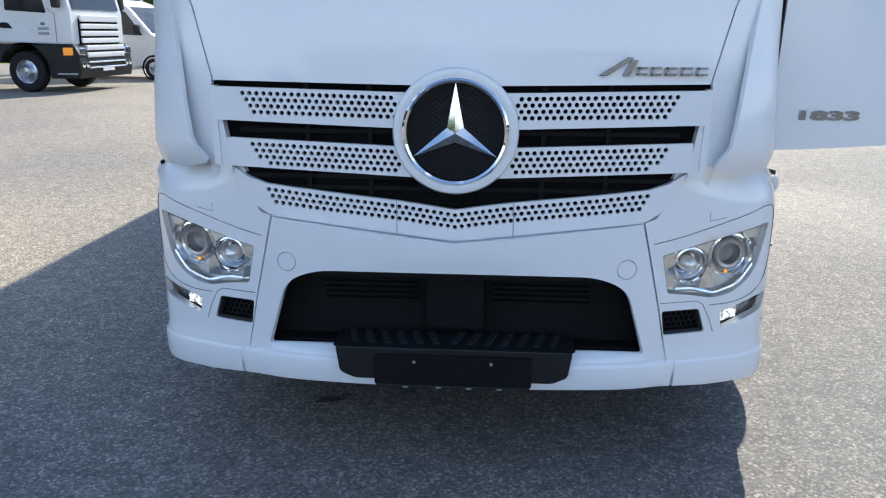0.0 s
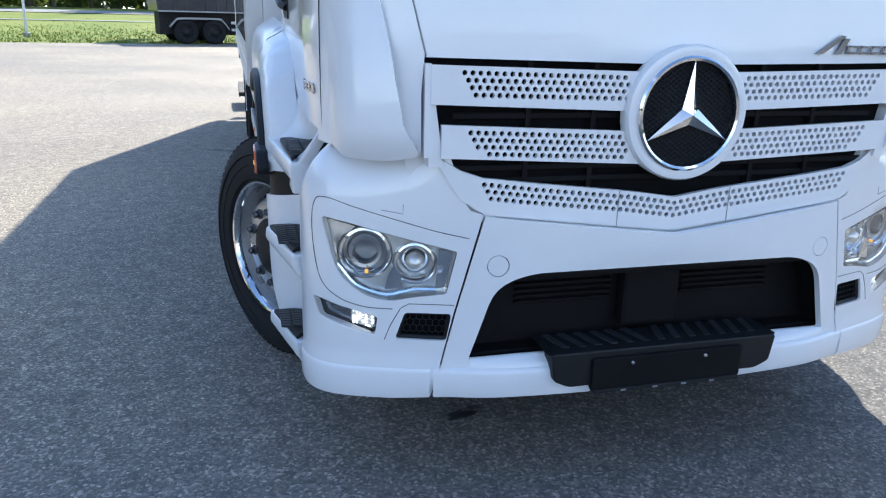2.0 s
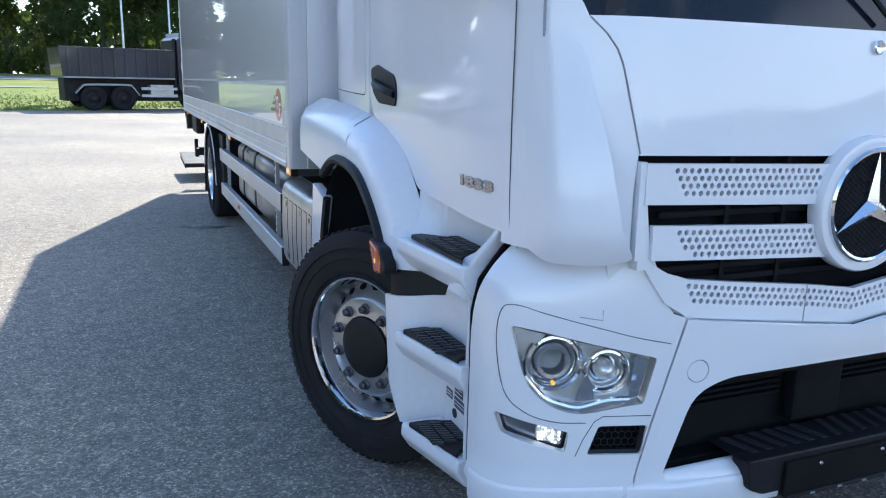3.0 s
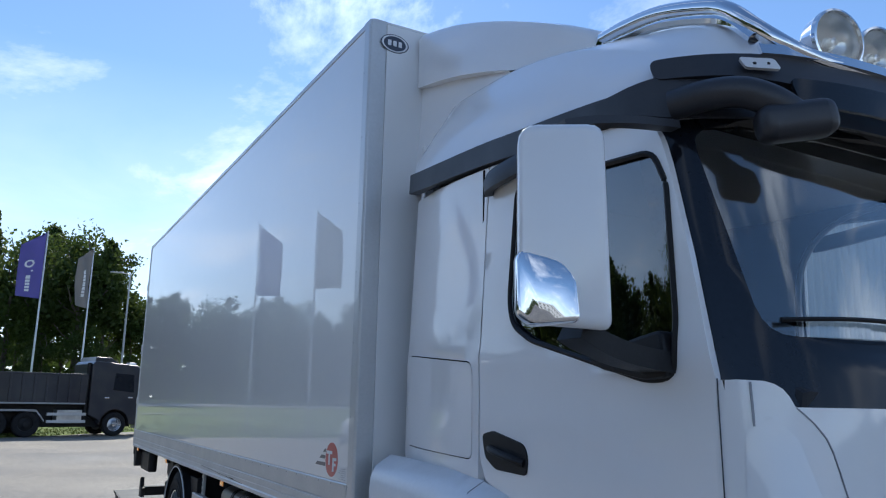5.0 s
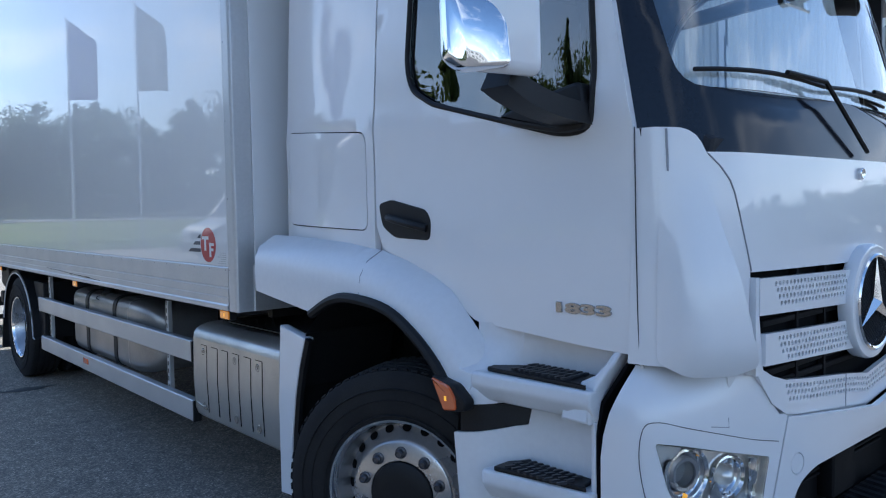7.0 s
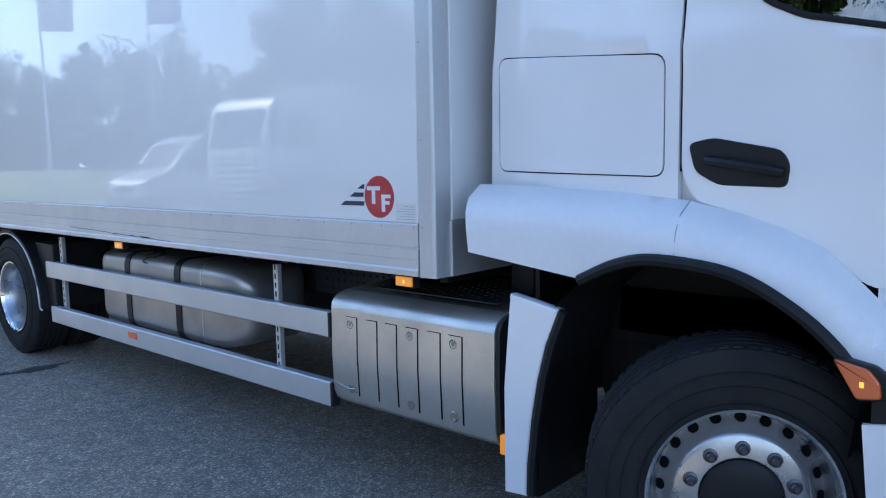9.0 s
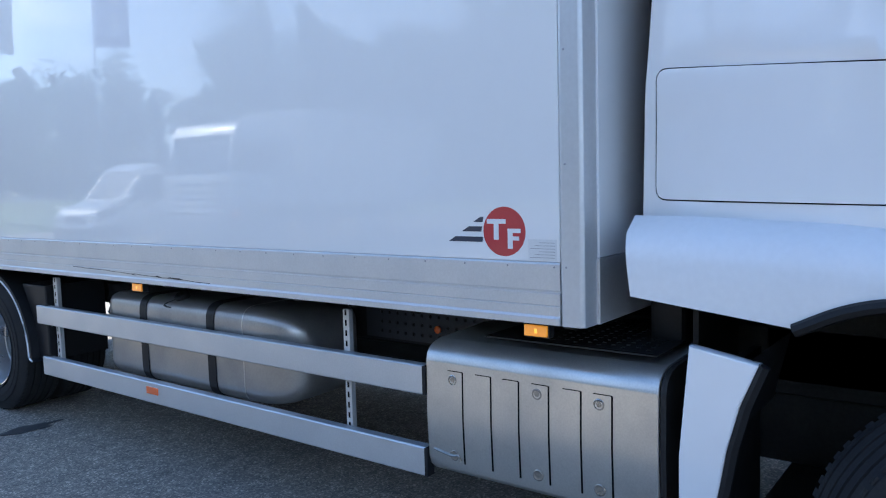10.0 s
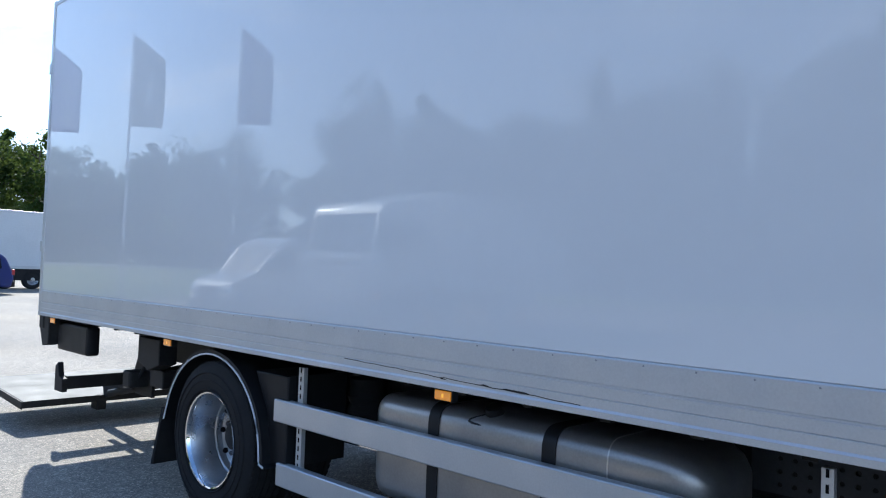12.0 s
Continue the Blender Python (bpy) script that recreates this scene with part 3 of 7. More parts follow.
def make_corner(k):
    """The bumper's corner with headlight, fog lamp and vent; k: side."""
    end = BUMP_END
    o = sx([(0.661, 0.95), (0.70, 0.962), (0.725, 1.0), (0.745, 1.06), (0.755, 1.10), (0.77, 1.14)], k) + [(k * (end - 0.095), 1.14), (k * (end - 0.058), 1.08), (k * (end - 0.028), 1.0), (k * (end - 0.01), 0.93), (k * end, 0.86), (k * end, 0.40), (k * (end - 0.06), 0.315)] + sx([(0.95, 0.297), (0.808, 0.304), (0.741, 0.62)], k)
    hl = rounded(sx(HL, k), [0.015, 0.01, 0.01, 0.04, 0.05, 0.08, 0.08])
    fog = rounded(sx(FOG, k), 0.012)
    vent = rounded(sx(VENT, k), 0.012)
    c = part("bumper_corner", sheet(o, [hl, fog, vent], bumper, -0.022, 0.035), PAINT, truck, "white bumper corner housing headlight and fog lamp")
    lip_strip(k * bump_x(0.81), k * (end - 0.03), c)
    # the seam round the headlight surround, a thin dark bead sunk to half its depth
    seam = [(0.70, 0.872), (0.80, 0.892), (0.93, 0.928), (1.05, 0.962), (1.13, 0.985), (1.162, 0.965), (1.168, 0.86), (1.150, 0.72), (1.10, 0.66), (1.02, 0.632), (0.93, 0.628)]
    part("seam", tube(curve_pts([bumper(s, z) for s, z in sx(seam, k)], 5), 0.0015, 5), SEAM, c)
    part("seam", tube([bumper(s, z) for s, z in sx([(0.955, 0.520), (0.935, 0.575), (0.905, 0.632), (0.88, 0.648), (0.74, 0.648)], k)], 0.0014, 5), SEAM, c)
    part("washer_cover", tube([bumper(s, z) for s, z in sx([(0.90, 0.975), (0.90, 0.945), (0.965, 0.955)], k)], 0.0016, 5), GREYINK, c)
    back = lambda d: (lambda u, v: Vector(bumper(u, v)) + Vector((-k * 0.25 * d, d, 0)))
    lamp = part("headlight", sheet(hl, [], back(0.11), 0.004, 0.05), LAMPBOWL, c, "clear headlight with two round chrome reflectors")
    part("lamp_wall", loft([[Vector(bumper(u, v)) + Vector((0, 0.006, 0)) for u, v in dense(hl, 0.03)], [back(0.055)(u, v) for u, v in dense(hl, 0.03)]], caps=False), LAMPSILVER, lamp)
    bm = sheet(hl, [circle(k * bump_x(1.015), 0.803, 0.088, 28), circle(k * bump_x(0.862), 0.773, 0.072, 28)], back(0.05), 0.004, 0.04)
    part("bezel", bm, LAMPBOWL, lamp)
    for x, z, r in ((1.015, 0.803, 0.087), (0.862, 0.773, 0.071)):
        p = Vector(bumper(k * bump_x(x), z)) + Vector((-k * 0.01, 0.05, 0))
        q = Matrix.Translation(p) @ pose(0, 0, 0, 90, 0, k * 14)
        part("reflector", lathe([(r * 1.04, 0.004), (r * 1.0, 0.014), (r * 0.93, 0.006), (r * 0.84, 0.008), (r * 0.80, -0.004), (r * 0.66, -0.012), (r * 0.50, -0.040), (r * 0.18, -0.052), (0, -0.054)], 32, m=q), CHROME, lamp)
        if x > 1:
            part("projector", lathe([(0, 0.012), (r * 0.25, 0.010), (r * 0.42, 0.0), (r * 0.47, -0.012), (r * 0.47, -0.04)], 28, m=q), LENS, lamp)
            part("projector_ring", lathe([(r * 0.47, -0.02), (r * 0.48, 0.004), (r * 0.60, 0.006), (r * 0.64, -0.01)], 28, m=q), RIM, lamp)
            part("projector_bowl", lathe([(r * 0.46, -0.03), (r * 0.3, -0.045), (0, -0.05)], 20, m=q), LAMPGREY, lamp)
            part("indicator_bulb", lathe([(0.0, 0.004), (0.005, 0.002), (0.006, -0.01)], 10, m=Matrix.Translation(p + Vector((-0.005 * k, -0.002, -0.068))) @ pose(0, 0, 0, 90)), AMBER_LIT, lamp)
        else:
            part("bulb_shield", lathe([(0, 0.024), (r * 0.22, 0.021), (r * 0.38, 0.010), (r * 0.45, -0.006), (r * 0.44, -0.03)], 24, m=q), LAMPBOWL, lamp)
    part("edge_reflector", sheet(sx([(0.790, 0.826), (0.748, 0.816), (0.770, 0.700), (0.800, 0.694)], k), [], back(0.030), 0.006, 0.03), CHROME, lamp)
    low = curve_pts([back(0.024)(s, z) for s, z in sx([(1.098, 0.765), (1.045, 0.70), (0.985, 0.675), (0.945, 0.668), (0.90, 0.68), (0.86, 0.690), (0.80, 0.692)], k)], 4)
    part("light_guide", tube(low, 0.009, 8), CHROME, lamp)
    part("bridge", sheet(sx([(0.945, 0.735), (0.925, 0.77), (0.905, 0.73), (0.90, 0.69), (0.955, 0.685)], k), [], back(0.034), 0.006, 0.03), CHROME, lamp)
    part("turn_reflector", sheet(sx([(1.134, 0.916), (1.045, 0.893), (1.062, 0.868), (1.098, 0.862), (1.122, 0.815)], k), [], back(0.036), 0.006, 0.03), LAMPBOWL, lamp)
    part("lens", sheet(hl, [], lambda u, v: Vector(bumper(u, v)) + Vector((0, 0.004, 0)), 0.004, 0.035), LENS, lamp, shadow=False)
    f = part("fog_lamp", sheet(fog, [], back(0.045), 0.004, 0.03), DARKCHROME, c, "lit fog lamp in a dark housing")
    half = rounded(sx([(1.060, 0.612), (0.99, 0.592), (0.997, 0.546), (1.060, 0.566)], k), 0.006)
    part("lamp_housing", sheet(half, [], back(0.034), 0.004, 0.03), LAMPBOWL, f)
    rnd = random.Random(5)
    bm, dull = bmesh.new(), bmesh.new()
    for i in range(7):
        for j in range(5):
            u, v = 0.994 + i * 0.0096, 0.551 + j * 0.0115 + 0.0023 * i * (1 - j / 8)
            p = back(0.026 + 0.006 * rnd.random())(k * bump_x(u), v)
            lathe([(0.0055, -0.003), (0.0045, 0.002), (0.0, 0.004)], 7, m=Matrix.Translation(p) @ pose(0, 0, 0, 90 + rnd.uniform(-30, 30), 0, rnd.uniform(-30, 30)), bm=bm if rnd.random() < 0.62 else dull)
    part("lamp_element", bm, WHITE_LIT, f)
    part("facet_mirror", dull, LAMPBOWL, f)
    part("lens", sheet(fog, [], lambda u, v: Vector(bumper(u, v)) + Vector((0, 0.004, 0)), 0.003, 0.03), LENS, f, shadow=False)
    vb = part("side_vent", sheet([(u + (0.02 if abs(u) > 0.85 else -0.02) * k, v + (0.02 if v > 0.57 else -0.02)) for u, v in sx(VENT, k)], [], back(0.06), 0.006, 0.05), VOID, c, "black honeycomb side vent")
    part("vent_wall", rim_edge(vent, back(0.02), 0.012, 6), BLACK, vb)
    bm = bmesh.new()
    for i in range(9):
        for j in range(4):
            u, v = bump_x(0.755) + i * 0.021 + (j % 2) * 0.0105, 0.538 + j * 0.021
            cs = circle(k * u, v, 0.0125, 6, math.pi / 6)
            for a, b in zip(cs[:3], cs[1:4]):
                tube([back(0.018)(*a), back(0.018)(*b)], 0.0016, 4, bm)
    part("vent_mesh", bm, BLACK, vb)


def front_y(x):
    return 0.040 + 0.012 * (x / 0.84) ** 2


def slat(top, bottom, name, label, lo, hi, skip, rows, cut, curl=0.0):
    """A perforated grille bar between two lines over x, left and right of the badge; holes between lo and hi."""
    xs = np.linspace(-cut, cut, 25)
    tops, bots = [(x, float(np.interp(abs(x), *zip(*top)))) for x in xs], [(x, float(np.interp(abs(x), *zip(*bottom)))) for x in xs]
    outer = bots + tops[::-1]
    holes, r, dx = [], 0.0082, 0.0245
    for row in range(rows):
        n = int((hi - lo) / dx) + 2
        for i in range(-n * 2, n * 2):
            x = (i + 0.5 * (row % 2)) * dx
            a = abs(x)
            zt = float(np.interp(a, *zip(*top))) - 0.020 - row * 0.0212
            if lo <= a <= hi - row * 0.014 and a > skip and zt - r > float(np.interp(a, *zip(*bottom))) + 0.006:
                holes.append(circle(x, zt, r, 8, math.pi / 8))
    return part(name, sheet(outer, holes, lambda u, v: (u, front_y(u) - 0.018 + curl * min(1.0, max(0.0, (abs(u) - 0.66) / 0.12)) ** 2, v), -0.018, 0.06, grid=False), PAINT, truck, label)


def make_grille():
    # near-black sheet standing in for the unlit depth behind the bars
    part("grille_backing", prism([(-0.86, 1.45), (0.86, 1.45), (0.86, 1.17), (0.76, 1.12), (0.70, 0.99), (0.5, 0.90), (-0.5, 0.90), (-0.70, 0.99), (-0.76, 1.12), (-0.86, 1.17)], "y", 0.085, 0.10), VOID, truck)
    bm = bmesh.new()
    for z in (1.25, 1.09, 1.05):
        block(-0.76, 0.76, 0.062, 0.075, z - 0.010, z + 0.010, 0.003, 1, bm)
    for x in (-0.52, -0.30, 0.30, 0.52):
        block(x - 0.008, x + 0.008, 0.058, 0.08, 1.0, 1.42, 0, 1, bm)
    part("radiator_frame", bm, MATTE, truck)
    z = lambda a, b, w: [(0, a), (w, b)]
    slat(z(1.384, 1.402, 0.84), z(1.260, 1.288, 0.84), "grille_bar", "white grille bar perforated with rows of round holes", 0.20, 0.755, 0.205, 4, 0.835)
    slat(z(1.197, 1.228, 0.80), z(1.092, 1.128, 0.80), "grille_bar", "white grille bar perforated with rows of round holes", 0.19, 0.715, 0.19, 4, 0.80)
    top = [(0, 0.985), (0.17, 1.010), (0.50, 1.045), (0.67, 1.066), (0.74, 1.088), (0.80, 1.125)]
    bot = [(0, 0.871), (0.3, 0.906), (0.645, 0.948), (0.70, 0.968), (0.76, 1.02), (0.80, 1.10)]
    low = slat(top, bot, "lower_grille_bar", "white lower grille bar perforated with round holes", 0.0, 0.67, -1, 3, 0.80, 0.026)
    for k in (-1, 1):
        part("seam", tube([(k * 0.205, front_y(0.2) - 0.019, 0.895), (k * 0.205, front_y(0.2) - 0.019, 1.012)], 0.0016, 5), GREYINK, low)
        # upright side of the grille
        part("grille_frame", sheet([(k * 0.828, 1.13), (k * 0.852, 1.13), (k * 0.852, 1.405), (k * 0.834, 1.405)], [], lambda u, v: (u, front_y(u) - 0.014, v), -0.04, 0.05), PAINT, truck)
        part("grille_frame_step", sheet([(k * 0.79, 1.10), (k * 0.836, 1.10), (k * 0.836, 1.295), (k * 0.818, 1.295), (k * 0.806, 1.215)], [], lambda u, v: (u, front_y(u) - 0.006, v), -0.04, 0.05), PAINT, truck)
        part("grille_fillet", sheet([(k * 0.60, 0.915), (k * 0.86, 0.94), (k * 0.90, 1.14), (k * 0.79, 1.14), (k * 0.78, 1.09), (k * 0.70, 0.995), (k * 0.62, 0.96)], [], lambda u, v: (u, front_y(u) + 0.008 + 0.034 * min(1.0, max(0.0, (abs(u) - 0.66) / 0.14)) + 0.14 * max(0, abs(u) - 0.80), v), -0.006, 0.05), PAINT, truck)
    xs = np.linspace(-0.66, 0.66, 23)
    edge = [(float(x), float(np.interp(abs(x), *zip(*bot)))) for x in xs]
    part("grille_sill", sheet([(x, z - 0.016) for x, z in edge] + [(x, z + 0.02) for x, z in reversed(edge)], [], lambda u, v: (u, front_y(u) + 0.006, v), 0.012, 0.06), PAINT, low)
    # round badge
    q = Matrix.Translation((0, 0.03, 1.258)) @ pose(0, 0, 0, 90)
    bd = part("round_badge", lathe([(0.213, -0.02), (0.215, 0.020), (0.209, 0.030), (0.193, 0.034), (0.180, 0.030), (0.176, -0.01)], 56, m=q), PAINT, truck, "large round grille badge with a three-armed chrome star")
    part("chrome_ring", lathe([(0.182, 0.02), (0.181, 0.038), (0.174, 0.044), (0.166, 0.040), (0.163, 0.02)], 56, m=q), CHROME, bd)
    part("mesh_disc", lathe([(0.165, 0.012), (0.165, 0.016), (0.10, 0.020), (0, 0.022)], 40, m=q), BLACK, bd)
    bm = bmesh.new()
    for i in range(-12, 13):
        h = math.sqrt(max(0.0, 0.160 ** 2 - (i * 0.0128) ** 2))
        for a in (35, -35):
            d = Vector((math.cos(radians(a)), 0, math.sin(radians(a))))
            n = Vector((-d.z, 0, d.x)) * i * 0.0128
            tube([Vector((0, 0.007, 1.258)) + n - d * h, Vector((0, 0.007, 1.258)) + n + d * h], 0.0022, 4, bm)
    part("badge_mesh", bm, BLACK, bd)
    bm = bmesh.new()
    for a in (90, 210, 330):
        d = Vector((math.cos(radians(a)), 0, math.sin(radians(a))))
        n = Vector((-d.z, 0, d.x))
        c = Vector((0, -0.006, 1.258))
        tip, l, r = c + d * 0.166, c + d * 0.012 + n * 0.029, c + d * 0.012 - n * 0.029
        mid, base = c + Vector((0, -0.020, 0)), Vector((0, 0.012, 0))
        v = [bm.verts.new(p) for p in (tip, l, mid, r, tip + base, l + base, r + base)]
        for f in ((0, 1, 2), (0, 2, 3), (0, 4, 5, 1), (0, 3, 6, 4)):
            bm.faces.new([v[i] for i in f])
    bmesh.ops.recalc_face_normals(bm, faces=bm.faces[:])
    part("star", bm, CHROME, bd, sharp=0.2)


cab_at, cab_x, CAB_END = plan([(0, 0.040), (0.45, 0.043), (0.84, 0.056), (0.97, 0.092), (1.06, 0.150), (1.112, 0.225), (1.135, 0.30), (1.15, 0.42), (1.155, 0.60)])


def cab_skin(s, z):
    x, y = cab_at(s)
    lean = 0.055 * max(0.0, z - 1.42)
    return (x * (1 - 0.012 * max(0, z - 1.4)), y + lean, z)


def edge_x(z):
    """Half width of the front flap at z."""
    return 0.845 + 0.26 * (z - 1.43) + 3.6 * max(0.0, z - 1.66) ** 2


def make_front_panels():
    side = [(cab_x(edge_x(z)), z) for z in (1.52, 1.60, 1.66, 1.70, 1.74, 1.785)]
    hood = [(cab_x(-edge_x(1.43)), 1.421), (0.0, 1.408), (cab_x(edge_x(1.43)), 1.421)] + side + [(-a, z) for a, z in reversed(side)]
    h = part("front_flap", sheet(hood, [], cab_skin, -0.02, 0.08), PAINT, truck, "white front flap below the windscreen")
    bm = bmesh.new()
    prism([(0.470, 1.447), (0.500, 1.447), (0.585, 1.505), (0.565, 1.508)], "y", 0.034, 0.046, 0.002, bm)
    prism([(0.548, 1.447), (0.572, 1.447), (0.600, 1.498), (0.578, 1.500)], "y", 0.034, 0.046, 0.002, bm)
    x = 0.592
    for w in (0.042, 0.042, 0.046, 0.046, 0.046):
        for dz in (0.0, 0.020):
            prism([(x, 1.449 + dz), (x + w - 0.006, 1.449 + dz), (x + w - 0.003, 1.456 + dz), (x + 0.003, 1.456 + dz)], "y", 0.034, 0.046, 0.001, bm)
        prism([(x, 1.449), (x + 0.009, 1.449), (x + 0.015, 1.476), (x + 0.006, 1.476)], "y", 0.034, 0.046, 0.001, bm)
        x += w + 0.004
    part("nameplate", bm, DARKCHROME, h, "chrome model name drawn as plain bars")
    part("emblem", lathe([(0.022, -0.004), (0.022, 0.006), (0.018, 0.009), (0.010, 0.006), (0, 0.006)], 24, m=Matrix.Translation((0, 0.052, 1.735)) @ pose(0, 0, 0, 90)), CHROME, h)
    for k in (-1, 1):
        o = [(k * cab_x(edge_x(z) + 0.005), z) for z in (1.78, 1.74, 1.70, 1.66, 1.6, 1.52, 1.43)] + [(k * cab_x(0.858), 1.32), (k * cab_x(0.856), 1.14), (k * cab_x(1.0), 1.145), (k * (CAB_END - 0.30), 1.15), (k * (CAB_END - 0.328), 1.86), (k * (CAB_END - 0.40), 1.862), (k * cab_x(1.06), 1.858), (k * cab_x(1.04), 1.850), (k * cab_x(1.022), 1.836), (k * cab_x(1.008), 1.815)]
        c = part("corner_panel", sheet(o, [], cab_skin, -0.02, 0.05), PAINT, truck, "white cab corner panel with raised air vane")
        part("flap_seam", tube([Vector(cab_skin(k * cab_x(edge_x(z) + 0.002), z)) - Vector((0, 0.001, 0)) for z in (1.425, 1.5, 1.6, 1.66, 1.70, 1.74, 1.78)], 0.0024, 5), GREYINK, c)
        # raised vane over the panel, open towards the flap
        vane = [(k * cab_x(a), z) for a, z in ((0.862, 1.137), (0.95, 1.118), (1.06, 1.122), (1.108, 1.16), (1.108, 1.40), (1.098, 1.73), (1.058, 1.765), (1.000, 1.70), (0.935, 1.42), (0.905, 1.22))]

        def out(u, v, g=0.058):
            p, a = Vector(cab_skin(u, v)), Vector(cab_skin(u + 0.003, v))
            d = (a - p).normalized()
            n = Vector((d.y, -d.x, 0))
            a = min(1.0, max(0.0, (1.78 - v) / 0.60))
            c2 = min(1.0, max(0.0, (cab_x(1.108) - abs(u)) / (cab_x(1.108) - cab_x(1.04))))
            gap = 0.003 + g * a * a * (3 - 2 * a) * c2 * c2 * (3 - 2 * c2) * (0.4 + 0.6 * min(1.0, max(0.0, (v - 1.12) / 0.07)))
            return p + n * gap
        part("air_vane", sheet(rounded(vane, 0.02), [], out, -0.02, 0.04), PAINT, c)
        part("slit", tube([out(k * cab_x(1.085), z, 0.002) for z in (1.73, 1.80, 1.855)], 0.004, 5), GREYINK, c)


# ---------------------------------------------------------------- cab: sides, glass, roof
ws_at, ws_x, WS_END = plan([(0, 0.062), (0.5, 0.075), (0.8, 0.115), (0.95, 0.17), (1.05, 0.235), (1.105, 0.305), (1.13, 0.38)])


def screen(s, z):
    x, y = ws_at(s)
    return (x * (1 - 0.025 * max(0, z - 1.9)), y + 0.245 * (z - 1.79), z)


DOOR = [(0.272, 1.172), (0.287, 1.87), (0.355, 2.25), (0.425, 2.56), (0.46, 2.68), (0.52, 2.755), (0.95, 2.80), (1.505, 2.845), (1.548, 1.98),
        (1.548, 1.56), (1.50, 1.462), (1.34, 1.422), (1.20, 1.376), (1.08, 1.320), (0.97, 1.215)]
WINDOW = [(0.436, 2.50), (0.49, 2.625), (1.285, 2.69), (1.33, 2.20), (1.30, 2.10), (1.17, 2.03), (0.53, 1.86), (0.425, 1.87), (0.412, 2.05)]


def side_x(y, z):
    x = 1.152 - 0.035 * max(0.0, (0.55 - y) / 0.3) ** 2 - 0.02 * max(0.0, (z - 1.95) / 0.9) - 0.012 * max(0, (1.5 - z) / 0.4) ** 2
    return x + 0.006 * math.exp(-((z - 1.96) / 0.05) ** 2)


def make_door(k, m=None):
    """A cab door with its window; k: side; m: its turn when it stands open."""
    fn = lambda u, v: (k * side_x(u, v), u, v)
    win = rounded(WINDOW, [0.03, 0.05, 0.05, 0.05, 0.05, 0.03, 0.06, 0.05, 0.05])
    d = part("cab_door", sheet(rounded(DOOR, [0.01, 0, 0, 0.02, 0.05, 0.05, 0, 0.01, 0, 0.03, 0.03, 0, 0, 0.03, 0.05]), [win], fn, -0.03 * k, 0.06), PAINT, truck,
             "white cab door standing open" if m is not None else "white closed cab door with dark side window")
    part("window_seal", rim_edge(win, lambda u, v: (k * (side_x(u, v) + 0.001), u, v), 0.011, 6), BLACK, d)
    part("window_pane", sheet(win, [], lambda u, v: (k * (side_x(u, v) - 0.012), u, v), -0.004 * k, 0.12), TINTED, d, shadow=False)
    hb = part("door_handle", prism(rounded([(1.525, 1.655), (1.44, 1.672), (1.22, 1.628), (1.192, 1.585), (1.20, 1.508), (1.42, 1.515), (1.50, 1.56)], 0.025), "x", k * 1.140, k * 1.158, 0.004), BLACK, d, "black recessed door handle")
    part("grip", tube(curve_pts([(k * 1.158, 1.46, 1.598), (k * 1.176, 1.40, 1.590), (k * 1.178, 1.27, 1.568), (k * 1.158, 1.215, 1.555)], 4), 0.016, 8), BLACK, hb)
    if k < 0:
        q = Matrix.Translation((k * (side_x(0.57, 1.31) + 0.002), 0.584, 1.288)) @ Matrix(((0, 0, -1, 0), (-1, 0, 0, 0), (0, 1, 0, 0), (0, 0, 0, 1)))
    else:
        q = Matrix.Translation((k * (side_x(0.35, 1.31) + 0.002), 0.350, 1.288)) @ Matrix(((0, 0, 1, 0), (1, 0, 0, 0), (0, 1, 0, 0), (0, 0, 0, 1)))
    writing("1833", 0.0435, 0.003, DARKCHROME, q, d, 2.62, "model_number", "chrome number 1833")
    no, ref = d.children[-1] if d.children[-1].name.startswith("model_number") else [c for c in d.children if c.name.startswith("model_number")][0], side_x(0.57 if k < 0 else 0.35, 1.31) + 0.002
    for v in no.data.vertices:
        v.co.x = k * (side_x(v.co.y, v.co.z) + abs(v.co.x) - ref + 0.002)
    if m is not None:
        d.matrix_basis = m
        part("door_lining", sheet(DOOR, [win], lambda u, v: (k * (side_x(u, v) - 0.07), u, v), -0.02 * k, 0.2), INTERIOR, d)
    return d


